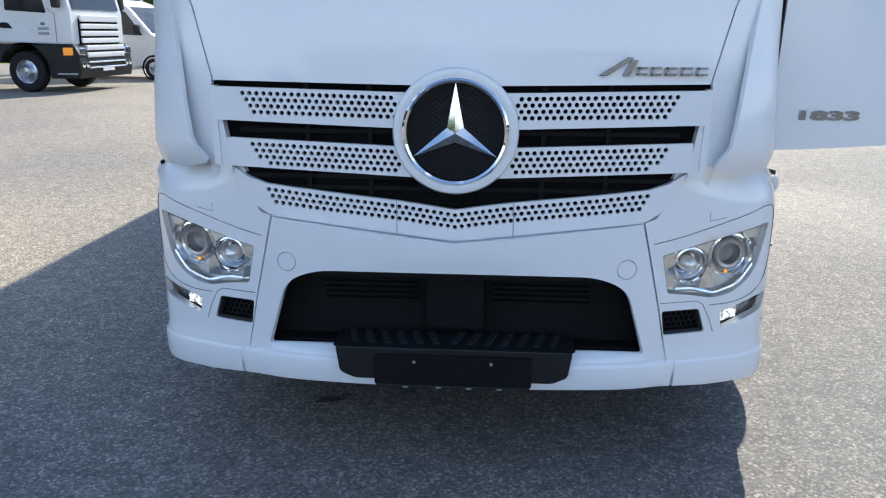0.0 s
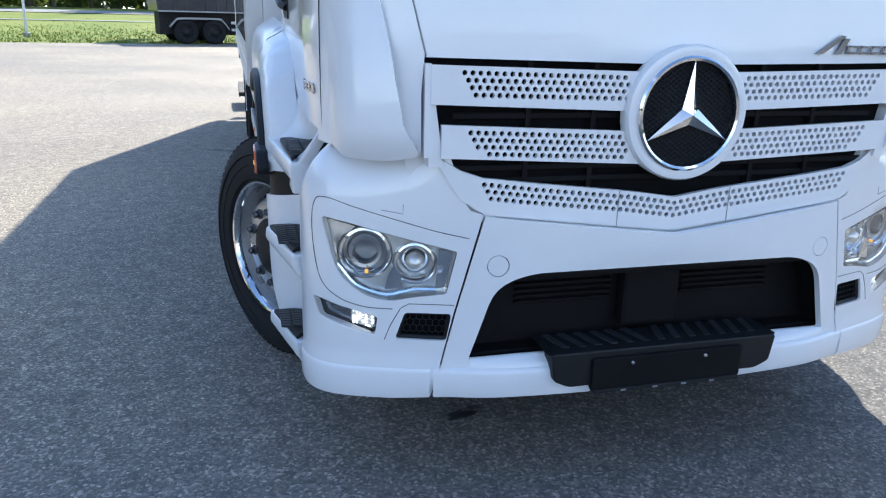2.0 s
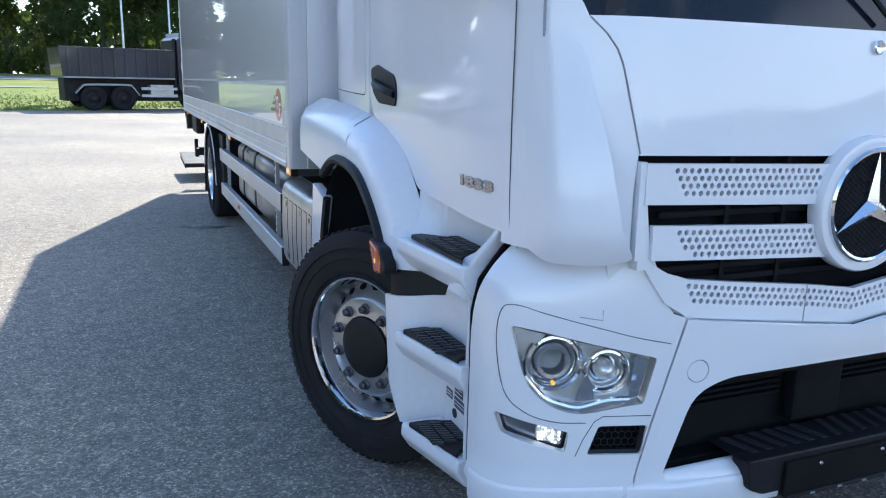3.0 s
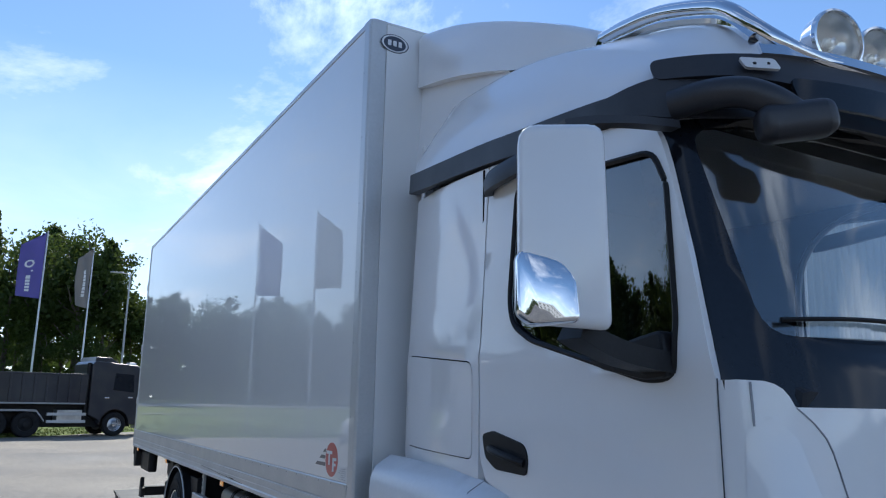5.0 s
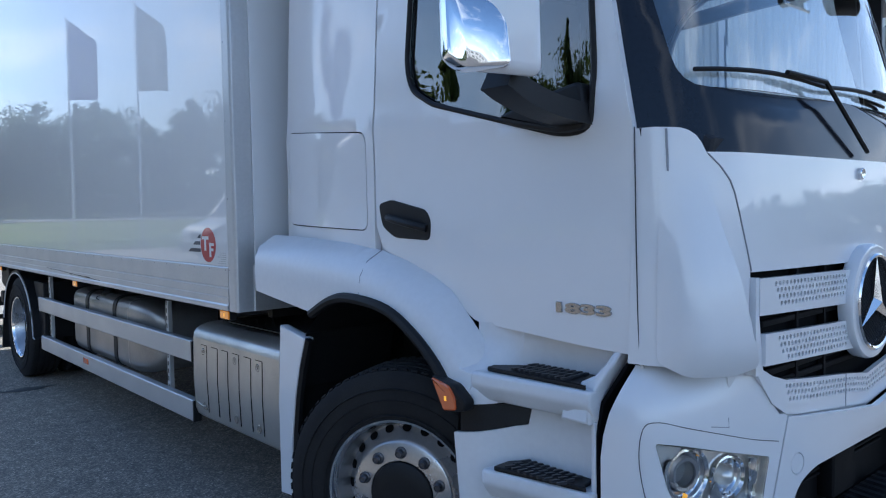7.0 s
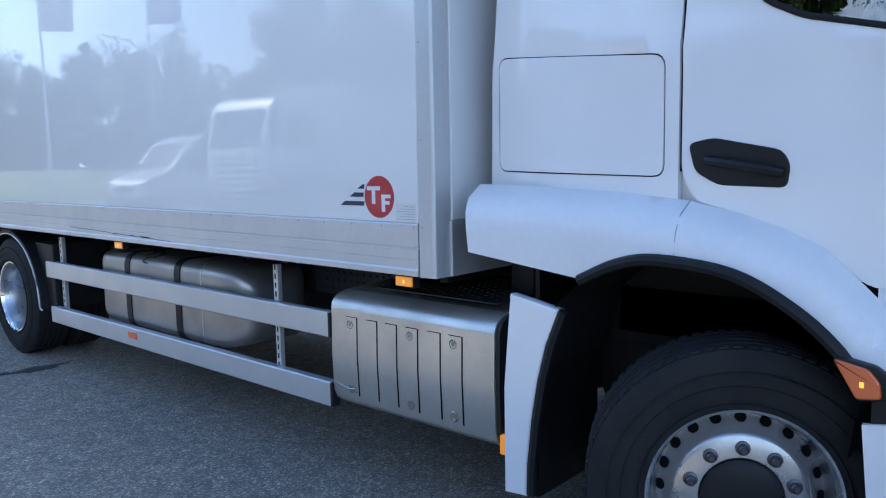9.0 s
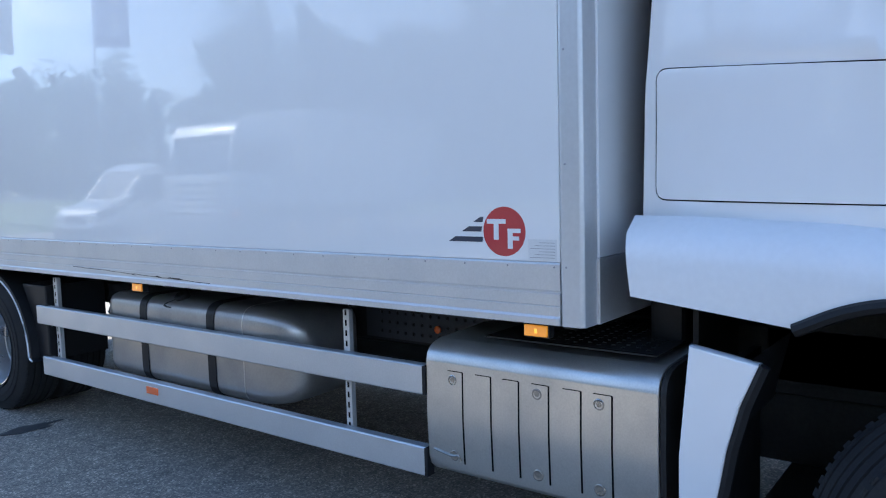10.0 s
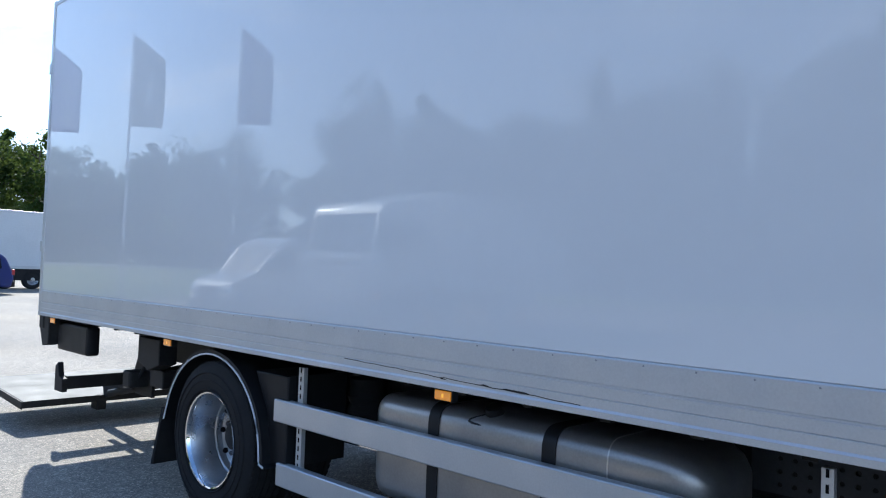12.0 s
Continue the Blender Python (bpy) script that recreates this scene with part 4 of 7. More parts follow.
def make_cab_sides():
    make_door(-1)
    hinge = Matrix.Translation((1.13, 0.275, 0))
    make_door(1, hinge @ pose(0, 0, 0, 0, 0, -88) @ hinge.inverted())
    for k in (-1, 1):
        fn = lambda u, v: (k * (side_x(u, v) - 0.012 * math.exp(-((v - 2.35) / 0.28) ** 2) * math.exp(-((u - 1.85) / 0.2) ** 2) - 0.080 * max(0, (u - 1.70) / 0.70) ** 2), u, v)
        hatch = rounded([(1.610, 1.540), (2.385, 1.562), (2.380, 2.030), (1.610, 1.964)], 0.045)
        p = part("cab_rear_side", sheet([(1.560, 1.45), (2.435, 1.50), (2.425, 1.9), (2.385, 2.45), (2.35, 2.88), (1.516, 2.845), (1.560, 1.98)], [hatch], fn, -0.03 * k, 0.07), PAINT, truck)
        inner = rounded([(1.615, 1.545), (2.380, 1.567), (2.375, 2.025), (1.615, 1.959)], 0.042)
        part("locker_flap", sheet(inner, [], lambda u, v: Vector(fn(u, v)) + Vector((k * 0.001, 0, 0)), -0.02 * k, 0.07), PAINT, p, "white flush locker flap with rounded corners")
        part("locker_seal", rim_edge(hatch, lambda u, v: Vector(fn(u, v)) - Vector((k * 0.008, 0, 0)), 0.005, 5), VOID, p)
        part("door_seam", block(k * 1.10, k * 1.137, 1.549, 1.560, 1.56, 2.84), VOID, p)
        if k < 0:
            part("hinge_seam", block(k * 1.085, k * 1.113, 0.266, 0.280, 1.17, 1.86), VOID, p)
            part("door_gap", tube([(k * (side_x(0.27, z) + 0.002 + 0.013 * (1.865 - z)), float(np.interp(z, (1.172, 1.87, 2.25), (0.267, 0.282, 0.35))), z) for z in (1.174, 1.3, 1.5, 1.7, 1.865)], 0.0020, 6), SEAM, p)
        sill = [(0.90, 1.20), (1.05, 1.24), (1.75, 1.40), (1.75, 1.60), (1.40, 1.60), (0.90, 1.36)]
        part("door_sill", sheet(sill, [], lambda u, v: (k * (side_x(u, v) - 0.036), u, v), -0.02 * k, 0.07), PAINT, truck)
    # rear wall, floor and inside of the cab
    tagged(part("cab_rear_wall", block(-1.055, 1.055, 2.30, 2.34, 1.46, 3.2, 0.01), PAINT, truck), "white cab rear wall")
    # added block that shuts out daylight between cab and box
    part("air_duct", block(-0.86, 0.80, 2.36, 2.50, 0.98, 3.10, 0.03), BLACK, truck, "black block added to darken the gap behind the cab")
    part("cab_floor", block(-1.07, 1.07, 0.34, 2.25, 1.22, 1.27), INTERIOR, truck)
    part("engine_tunnel", block(-0.45, 0.45, 0.5, 2.2, 0.75, 1.25, 0.05), FRAME, truck)
    d = part("dashboard", prism([(0.18, 1.62), (0.14, 1.83), (0.26, 1.90), (0.50, 1.86), (0.62, 1.70), (0.55, 1.30)], "x", -0.93, 0.93, 0.02), INTERIOR, truck, "dark grey dashboard behind the windscreen")
    st = Matrix.Translation((0.48, 0.66, 1.86)) @ pose(0, 0, 0, -50)
    part("steering_wheel", lathe([(0.225 + 0.014 * math.cos(a), 0.014 * math.sin(a)) for a in np.linspace(0, 2 * math.pi, 8, endpoint=False)], 32, m=st, closed=True), BLACK, d)
    part("steering_hub", lathe([(0.08, -0.05), (0.09, 0.0), (0.05, 0.02), (0, 0.02)], 16, m=st), BLACK, d)
    arch = rounded([(0.34, 1.30), (1.53, 1.30), (1.53, 2.86), (0.46, 2.85)], [0.05, 0.10, 0.75, 0.12], 12)
    tr = part("door_opening_trim", sheet(rect(0.33, 2.15, 1.27, 2.90), [arch], lambda u, v: (1.02, u, v), -0.02, 0.2), INTERIOR, truck, "dark trim round the open doorway")
    part("door_seal", rim_edge(arch, lambda u, v: (1.035, u, v), 0.018, 6), GREYINK, tr)
    part("rear_lining", block(-1.02, 1.02, 2.18, 2.26, 1.27, 3.0), INTERIOR, truck)
    part("right_lining", block(-1.06, -1.02, 1.45, 2.2, 1.27, 2.84), INTERIOR, truck)
    for k in (-1, 1):
        s = part("cab_seat", block(k * 0.60 - 0.26, k * 0.60 + 0.26, 0.95, 1.45, 1.50, 1.66, 0.05), INTERIOR, truck, "dark cab seat")
        part("seat_back", block(k * 0.60 - 0.25, k * 0.60 + 0.25, 1.40, 1.54, 1.62, 2.25, 0.05), INTERIOR, s)
        part("seat_foot", block(k * 0.60 - 0.18, k * 0.60 + 0.18, 1.0, 1.4, 1.27, 1.50), INTERIOR, s)


def make_windscreen():
    o = [(ws_x(x) if abs(x) < 1.13 else math.copysign(WS_END, x), z) for x, z in
         [(-0.975, 1.772), (0, 1.784), (0.975, 1.772)]]
    o += [(ws_x(1.03), 1.81), (ws_x(1.06), 1.83), (WS_END - 0.01, 1.84), (WS_END - 0.002, 2.2), (WS_END + 0.0, 2.50), (WS_END - 0.01, 2.74), (0, 2.83), (-WS_END + 0.01, 2.74), (-WS_END, 2.50), (-WS_END + 0.002, 2.2), (-WS_END + 0.01, 1.84), (-ws_x(1.06), 1.83), (-ws_x(1.03), 1.81)]
    g = rounded([(-ws_x(0.965), 1.995), (0, 2.005), (ws_x(0.965), 1.995), (ws_x(1.03), 2.72), (-ws_x(1.03), 2.72)], [0.10, 0, 0.10, 0.09, 0.09])
    f = part("windscreen_frame", sheet(o, [g], screen, -0.012, 0.07), GLOSSBLACK, truck, "gloss black windscreen surround and pillars")
    part("windscreen", sheet(g, [], lambda u, v: Vector(screen(u, v)) + Vector((0, 0.002, 0)), -0.005, 0.12), WINDSCREEN, f, "large slightly green windscreen", shadow=False)
    for x0, x1, zz in ((-0.93, -0.20, 2.045), (-0.18, 0.55, 2.045)):
        w = part("wiper", tube([Vector(screen(ws_x(x0 + (x1 - x0) * i / 8), zz + 0.014 * math.sin(i / 8 * math.pi))) - Vector((0, 0.022, 0)) for i in range(9)], 0.008, 6), BLACK, f, "black wiper blade")
        part("wiper_arm", tube([Vector(screen(ws_x(x0 + 0.42), zz + 0.02)) - Vector((0, 0.04, 0)), Vector(screen(ws_x(x1 - 0.05), zz + 0.01)) - Vector((0, 0.05, 0)), Vector(screen(ws_x(x1 + 0.22), 1.815)) - Vector((0, 0.03, 0))], 0.009, 6), BLACK, w)


ROOF = [  # y, outer half width, gutter z, crease half width, crease z, dome z, middle z
    (0.27, 0.88, 2.84, 0.86, 2.90, 2.96, 2.98), (0.36, 0.99, 2.84, 0.95, 2.94, 3.07, 3.10), (0.46, 1.08, 2.845, 1.00, 3.00, 3.17, 3.21), (0.62, 1.14, 2.86, 1.005, 3.085, 3.245, 3.29),
    (0.85, 1.142, 2.885, 1.005, 3.185, 3.30, 3.345), (1.10, 1.142, 2.91, 1.0, 3.275, 3.345, 3.39), (1.45, 1.142, 2.935, 0.99, 3.345, 3.395, 3.43), (1.80, 1.142, 2.955, 0.985, 3.372, 3.41, 3.44),
    (2.12, 1.142, 2.975, 0.98, 3.37, 3.40, 3.43), (2.25, 1.14, 2.985, 0.95, 3.30, 3.33, 3.37)]


def make_roof():
    rings = []
    for y, wo, zg, w, zr, zd, zm in ROOF:
        sec = [(wo, zg - 0.02), (wo + 0.003, zg + 0.02), (wo - 0.3 * (wo - w), zg + (zr - zg) * 0.5), (w + 0.02, zr - 0.03), (w - 0.02, zr + 0.012), (w * 0.80, zd), (w * 0.5, zd + (zm - zd) * 0.7), (0, zm)]
        left = [Vector((-a, y, b)) for a, b in sec]
        left = curve_pts(left, 3)
        right = [Vector((-p.x, p.y, p.z)) for p in reversed(left[:-1])]
        rings.append(left + right)
    fine = []
    for i in range(len(rings[0])):
        fine.append(curve_pts([r[i] for r in rings], 3))
    rings = [[c[j] for c in fine] for j in range(len(fine[0]))]
    r = part("cab_roof", loft(rings, closed=True), PAINT, truck, "white high cab roof", sharp=0.9)
    for k in (-1, 1):
        # dark gutter strip along the foot of the roof
        line = [(k * (side_x(y, z) + 0.004), y, z + 0.0) for y, z in ((0.60, 2.805), (0.70, 2.828), (0.95, 2.855), (1.30, 2.885), (1.60, 2.91), (2.28, 2.945))]
        part("roof_gutter", tube(curve_pts(line, 4), 0, shape=[(-0.022, -0.05), (0.026, -0.05), (0.034, -0.02), (0.030, 0.04), (-0.02, 0.055)]), VISOR, r, "dark plastic rain gutter")
        part("roof_seam", tube([(k * 1.04, 0.66, 3.05), (k * 0.99, 0.74, 3.13), (k * 0.90, 0.80, 3.205)], 0.003, 5), GREYINK, r)
        # window visor
        part("window_deflector", tube(curve_pts([(k * 1.15, 1.50, 2.745), (k * 1.185, 1.44, 2.755), (k * 1.195, 1.30, 2.765), (k * 1.185, 1.15, 2.775), (k * 1.16, 0.85, 2.78)], 4), 0, shape=[(-0.03, -0.045), (0.012, -0.05), (0.018, 0.0), (0.0, 0.04), (-0.03, 0.04)]), VISOR, r)
    # sun visor: two dark bands wrapped round the top of the windscreen
    va, vx, ve = plan([(0, 0.10), (0.5, 0.125), (0.80, 0.185), (0.95, 0.265), (1.05, 0.36), (1.12, 0.46)])
    ha, hx, he = plan([(0, 0.165), (0.5, 0.19), (0.80, 0.25), (0.95, 0.325), (1.05, 0.405), (1.12, 0.50), (1.150, 0.60), (1.160, 0.74)])
    low = [(he - 0.02, 2.80), (hx(1.145), 2.775), (hx(1.10), 2.735), (hx(1.0), 2.72), (hx(0.8), 2.715), (0, 2.72)]
    high = [(he - 0.02, 2.868), (hx(1.145), 2.882), (hx(1.0), 2.91), (0, 2.92)]
    rim = low + [(-a, z) for a, z in reversed(low[:-1])] + [(-a, z) for a, z in high] + [(a, z) for a, z in reversed(high[:-1])]
    part("roof_header", sheet(rim, [], lambda s, z: (ha(s)[0], ha(s)[1] + 0.25 * (z - 2.80), z), 0.012, 0.05), VISOR, r, "dark band wrapped round the cab below the visor")
    upper = lambda s, z: (va(s)[0] * 1.0, va(s)[1] + 0.32 * (z - 2.80), z)
    lower = lambda s, z: (va(s)[0] * 0.985, va(s)[1] - 0.03 + 0.1 * (z - 2.70), z)
    vz = part("sun_visor", sheet(rounded([(-ve, 2.885), (-vx(0.95), 2.865), (-vx(0.8), 2.835), (0, 2.84), (vx(0.8), 2.835), (vx(0.95), 2.865), (ve, 2.885), (ve, 2.965), (vx(0.8), 2.95), (0, 2.955), (-vx(0.8), 2.95), (-ve, 2.965)], 0.035), [], upper, -0.035, 0.06), VISOR, truck, "black sun visor above the windscreen")
    part("visor_shade", sheet(rounded([(-vx(0.82), 2.76), (-vx(0.7), 2.745), (0, 2.74), (vx(0.7), 2.745), (vx(0.82), 2.76), (vx(0.84), 2.84), (0, 2.85), (-vx(0.84), 2.84)], 0.03), [], lower, 0.012, 0.07), GLOSSBLACK, vz)
    part("chrome_strip", sheet([(-vx(0.86), 2.945), (0, 2.958), (vx(0.86), 2.945), (vx(0.86), 2.985), (0, 3.0), (-vx(0.86), 2.985)], [], upper, 0.015, 0.07), CHROME, vz)
    for k in (-1, 1):
        ml = part("marker_lamp", sheet(rounded([(k * vx(0.825), 2.872), (k * vx(0.925), 2.878), (k * vx(0.935), 2.920), (k * vx(0.835), 2.914)], 0.012), [], lambda s, z: Vector(upper(s, z)) + Vector((k * 0.012, -0.014, 0)), 0.012, 0.05), STICKER, vz, "white roof marker lamp")
        for x in (0.86, 0.90):
            p = Vector(upper(k * vx(x), 2.896)) + Vector((k * 0.016, -0.024, 0))
            part("marker_led", block(p.x - 0.005, p.x + 0.005, p.y - 0.004, p.y + 0.004, p.z - 0.004, p.z + 0.004), BLACK, ml)
        m = Matrix.Translation((k * 0.875, 0.13, 2.675)) @ pose(0, 0, 0, 0, k * 8, k * 30)
        bm = block(-0.125, 0.125, -0.05, 0.065, -0.065, 0.055, 0.042, 4)
        bmesh.ops.transform(bm, matrix=m, verts=bm.verts[:])
        kb = part("kerb_mirror", bm, VISOR, vz, "black kerb mirror housing under the visor", sharp=0.9)
        part("mirror_arm", tube(curve_pts([(k * 1.10, 0.43, 2.775), (k * 1.05, 0.32, 2.785), (k * 0.99, 0.23, 2.775), (k * 0.93, 0.17, 2.735), (k * 0.86, 0.14, 2.69)], 4), 0.052, 12), VISOR, kb)
    fm = part("front_mirror", tube(curve_pts([(0.62, 0.06, 2.72), (0.50, 0.0, 2.70), (0.36, -0.02, 2.67)], 4), 0.035, 8), BLACK, vz, "black front mirror under the visor")
    part("mirror_glass", block(0.34, 0.60, -0.01, 0.005, 2.635, 2.675, 0.004), MIRROR, fm)
    # chrome lamp bar with a row of round lamps
    half = [(-0.815, 1.08, 3.375), (-0.82, 0.93, 3.365), (-0.82, 0.73, 3.335), (-0.82, 0.50, 3.25), (-0.82, 0.40, 3.19), (-0.80, 0.31, 3.09), (-0.74, 0.235, 3.00), (-0.62, 0.205, 2.965), (-0.45, 0.195, 2.965), (0, 0.185, 2.975)]
    pts = [Vector(p) for p in half] + [Vector((-p[0], p[1], p[2])) for p in reversed(half[:-1])]
    lb = part("lamp_bar", tube(curve_pts(pts, 5), 0.032, 12), CHROME, truck, "polished chrome roof lamp bar")
    for k in (-1, 1):
        part("bar_rail", tube(curve_pts([(k * 0.815, y, z - 0.048) for x, y, z in half[:6]], 4), 0.024, 8), CHROME, lb)
        part("bar_foot", tube([(k * 0.815, 1.07, 3.375), (k * 0.815, 1.11, 3.33)], 0.03, 8), CHROME, lb)
        part("bar_foot", tube([(k * 0.60, 0.21, 2.96), (k * 0.60, 0.28, 2.88)], 0.02, 8), CHROME, lb)
    for x in (-0.505, -0.25, 0.0, 0.25, 0.505):
        q = Matrix.Translation((x, 0.215, 3.072)) @ pose(0, 0, 0, 93, 0, 10 * (x > 0) - 10 * (x < 0)) @ Matrix.Scale(1.04, 4)
        s = part("spotlight", lathe([(0.03, -0.10), (0.075, -0.085), (0.10, -0.045), (0.107, 0.0), (0.112, 0.010), (0.110, 0.024), (0.102, 0.026), (0.099, 0.014), (0.095, -0.006), (0.05, -0.065), (0, -0.07)], 36, m=q), CHROME, lb, "round chrome spotlight with clear lens")
        part("reflector", lathe([(0.098, 0.010), (0.092, -0.004), (0.075, -0.028), (0.05, -0.046), (0.022, -0.055), (0.016, -0.05), (0.014, -0.018), (0, -0.014)], 32, m=q), LAMPBOWL, s)
        part("lens", lathe([(0.105, 0.013), (0.09, 0.022), (0.05, 0.029), (0, 0.031)], 32, m=q), material_frost, s, shadow=False)
        part("stem", tube([(x, 0.20, 2.965), (x, 0.22, 3.0)], 0.014, 8), CHROME, lb)


material_frost = glass("ribbed_lens", (0.95, 0.94, 0.90), 0.05)


def make_mirror(k):
    """Side mirror: white shell, chrome wide-angle cover, two black arms."""
    sh = rounded([(1.425, 1.99), (1.435, 2.615), (1.695, 2.605), (1.695, 2.04), (1.66, 2.005)], [0.03, 0.05, 0.06, 0.04, 0.03])
    m = Matrix.Translation((k * 1.565, 0.45, 0)) @ pose(0, 0, 0, 0, 0, k * 27) @ Matrix.Translation((k * -1.565, -0.45, 0))
    ring = lambda f, y: [m @ Vector((k * (1.56 + (u - 1.56) * f), y, 2.33 + (v - 2.33) * (f if f < 1 else 1))) for u, v in sh]
    s = part("side_mirror", loft([ring(0.90, 0.400), ring(0.955, 0.404), ring(0.988, 0.412), ring(1.0, 0.428), ring(0.985, 0.46), ring(0.92, 0.495), ring(0.88, 0.505)]), PAINT, truck, "white side mirror housing with chrome wide-angle cover", sharp=0.9)
    part("mirror_glass", loft([ring(0.86, 0.507), ring(0.86, 0.512)]), MIRROR, s)
    cv = rounded([(1.704, 2.03), (1.704, 2.20), (1.685, 2.222), (1.57, 2.185), (1.53, 2.135), (1.522, 2.01), (1.66, 1.998)], 0.022)
    cr = lambda f, y: [m @ Vector((k * (1.62 + (u - 1.62) * f), y + 0.11 * (v - 2.1), 2.105 + (v - 2.105) * f)) for u, v in cv]
    part("chrome_cover", loft([cr(0.90, 0.386), cr(0.965, 0.389), cr(1.0, 0.400), cr(1.005, 0.445)]), CHROME, s, "mirror-bright chrome cover")
    part("mirror_arm", tube(curve_pts([(k * 1.52, 0.49, 2.640), (k * 1.42, 0.47, 2.665), (k * 1.28, 0.44, 2.685), (k * 1.10, 0.42, 2.70)], 4), 0, shape=[(-0.026, -0.014), (0.026, -0.014), (0.022, 0.014), (-0.022, 0.014)]), VISOR, s)
    part("mirror_arm", tube(curve_pts([(k * 1.50, 0.48, 2.0), (k * 1.42, 0.48, 1.965), (k * 1.30, 0.47, 1.93), (k * 1.12, 0.47, 1.91)], 4), 0, shape=[(-0.06, -0.03), (0.05, -0.03), (0.045, 0.035), (-0.05, 0.035)]), BLACK, s)
    part("mirror_foot", prism(rounded([(0.42, 1.87), (0.44, 2.02), (0.56, 2.0), (0.80, 1.945), (0.74, 1.905), (0.52, 1.862)], 0.03), "x", k * 1.10, k * 1.185, 0.012), BLACK, s)


def make_spoiler():
    """Roof air deflector between cab and box."""
    prof = [(0.98, 3.34, 0.70), (1.12, 3.44, 0.86), (1.35, 3.56, 0.955), (1.75, 3.745, 0.985), (2.15, 3.90, 0.99), (2.535, 4.01, 0.99)]
    rings = []
    for y, z, w in prof:
        b = 3.25 if y < 1.2 else 3.30 + (z - 3.55) * 0.75
        sec = [(-w, b), (-w, z - 0.05), (-w + 0.02, z - 0.016), (-w + 0.07, z), (-w * 0.5, z + 0.018), (0, z + 0.024)]
        sec = sec + [(-x, q) for x, q in reversed(sec[:-1])]
        rings.append([Vector((x, y, q)) for x, q in sec])
    fine = [curve_pts([r[i] for r in rings], 4) for i in range(len(rings[0]))]
    s = part("roof_spoiler", loft([[c[j] for c in fine] for j in range(len(fine[0]))]), PAINT, truck, "white roof air deflector meeting the box front")
    for k in (-1, 1):
        sk = [(1.50, 3.30), (1.75, 3.52), (2.15, 3.67), (2.545, 3.76), (2.545, 2.98), (2.30, 2.98), (2.20, 3.28)]
        part("spoiler_skirt", sheet(sk, [], lambda u, v: (k * (0.955 + 0.09 * max(0, (3.5 - v)) - 0.02 * math.sin((u - 1.5) * 3)), u, v), -0.02 * k, 0.1), PAINT, s)


make_bumper()
for side in (-1, 1):
    make_corner(side)
make_grille()
make_front_panels()
make_cab_sides()
make_windscreen()
make_roof()
for side in (-1, 1):
    make_mirror(side)
make_spoiler()

# ---------------------------------------------------------------- fenders, steps, wheels
ARCH = [(0.945, 0.945), (1.00, 1.04), (1.13, 1.150), (1.32, 1.243), (1.57, 1.270), (1.72, 1.245), (1.87, 1.175)]
FTOP = [(0.845, 1.10), (0.88, 1.13), (0.965, 1.214), (1.08, 1.322), (1.20, 1.378), (1.34, 1.424), (1.52, 1.462), (1.75, 1.486), (2.20, 1.508), (2.43, 1.512)]


def make_fender(k):
    arch = [(p.x, p.y) for p in curve_pts([(a, b, 0) for a, b in ARCH], 5)]
    arch = [(y, z) for y, z in arch]
    outer = FTOP + [(2.395, 1.24)] + arch[::-1] + [(0.875, 0.935)]

    def fn(u, v):
        zt = float(np.interp(u, *zip(*FTOP)))
        d = max(0.0, zt - v)
        return (k * (1.150 + 0.130 * (1 - math.exp(-d / 0.045))), u, v)
    f = part("front_fender", sheet(outer, [], fn, -0.02 * k, 0.05), PLASTIC_W, truck, "white plastic front wheel arch with dark lip")
    part("fender_lip", tube([Vector(fn(u, v)) + Vector((k * 0.006, 0, -0.004)) for u, v in arch], 0.022, 8), BLACK, f)
    part("fender_seam", tube([fn(1.515, z) for z in (1.46, 1.42, 1.36, 1.27)], 0.002, 5), GREYINK, f)
    line = [(0.98, 0.70)] + arch + [(2.0, 1.06), (2.06, 0.80)]
    bm = loft([[Vector((k * x, y, z)) for y, z in line] for x in (0.72, 1.24)], closed=False, caps=False)
    part("wheel_liner", bm, BLACK, f)
    ind = part("side_indicator", prism(rounded([(1.015, 1.035), (0.90, 1.015), (0.835, 0.965), (0.842, 0.930), (0.945, 0.910)], 0.014), "x", k * 1.27, k * 1.318, 0.008), BLACK, f, "orange side indicator in a black mount")
    part("indicator_lens", prism(rounded([(1.010, 1.028), (0.915, 1.010), (0.885, 0.975), (0.880, 0.928), (0.945, 0.918)], 0.012), "x", k * 1.305, k * 1.325, 0.006), INDICATOR, ind)
    part("indicator_led", block(k * 1.322, k * 1.327, 0.925, 0.937, 0.955, 0.972, 0.002), AMBER_LIT, ind)
    mg = part("wheel_guard", prism([(2.20, 1.085), (1.975, 1.045), (2.035, 0.90), (2.075, 0.75), (2.105, 0.58), (2.125, 0.40), (2.13, 0.265), (2.235, 0.255), (2.235, 0.7)], "x", k * 1.21, k * 1.262, 0.008), PAINT, truck, "white wheel guard panel with black edge")
    part("guard_edge", tube([(k * 1.245, y - 0.012, z) for y, z in ((1.975, 1.04), (2.03, 0.90), (2.07, 0.75), (2.10, 0.58), (2.12, 0.40), (2.125, 0.27))], 0.02, 6), BLACK, mg)
    part("guard_back", block(k * 0.75, k * 1.21, 2.10, 2.13, 0.25, 1.0), BLACK, mg)


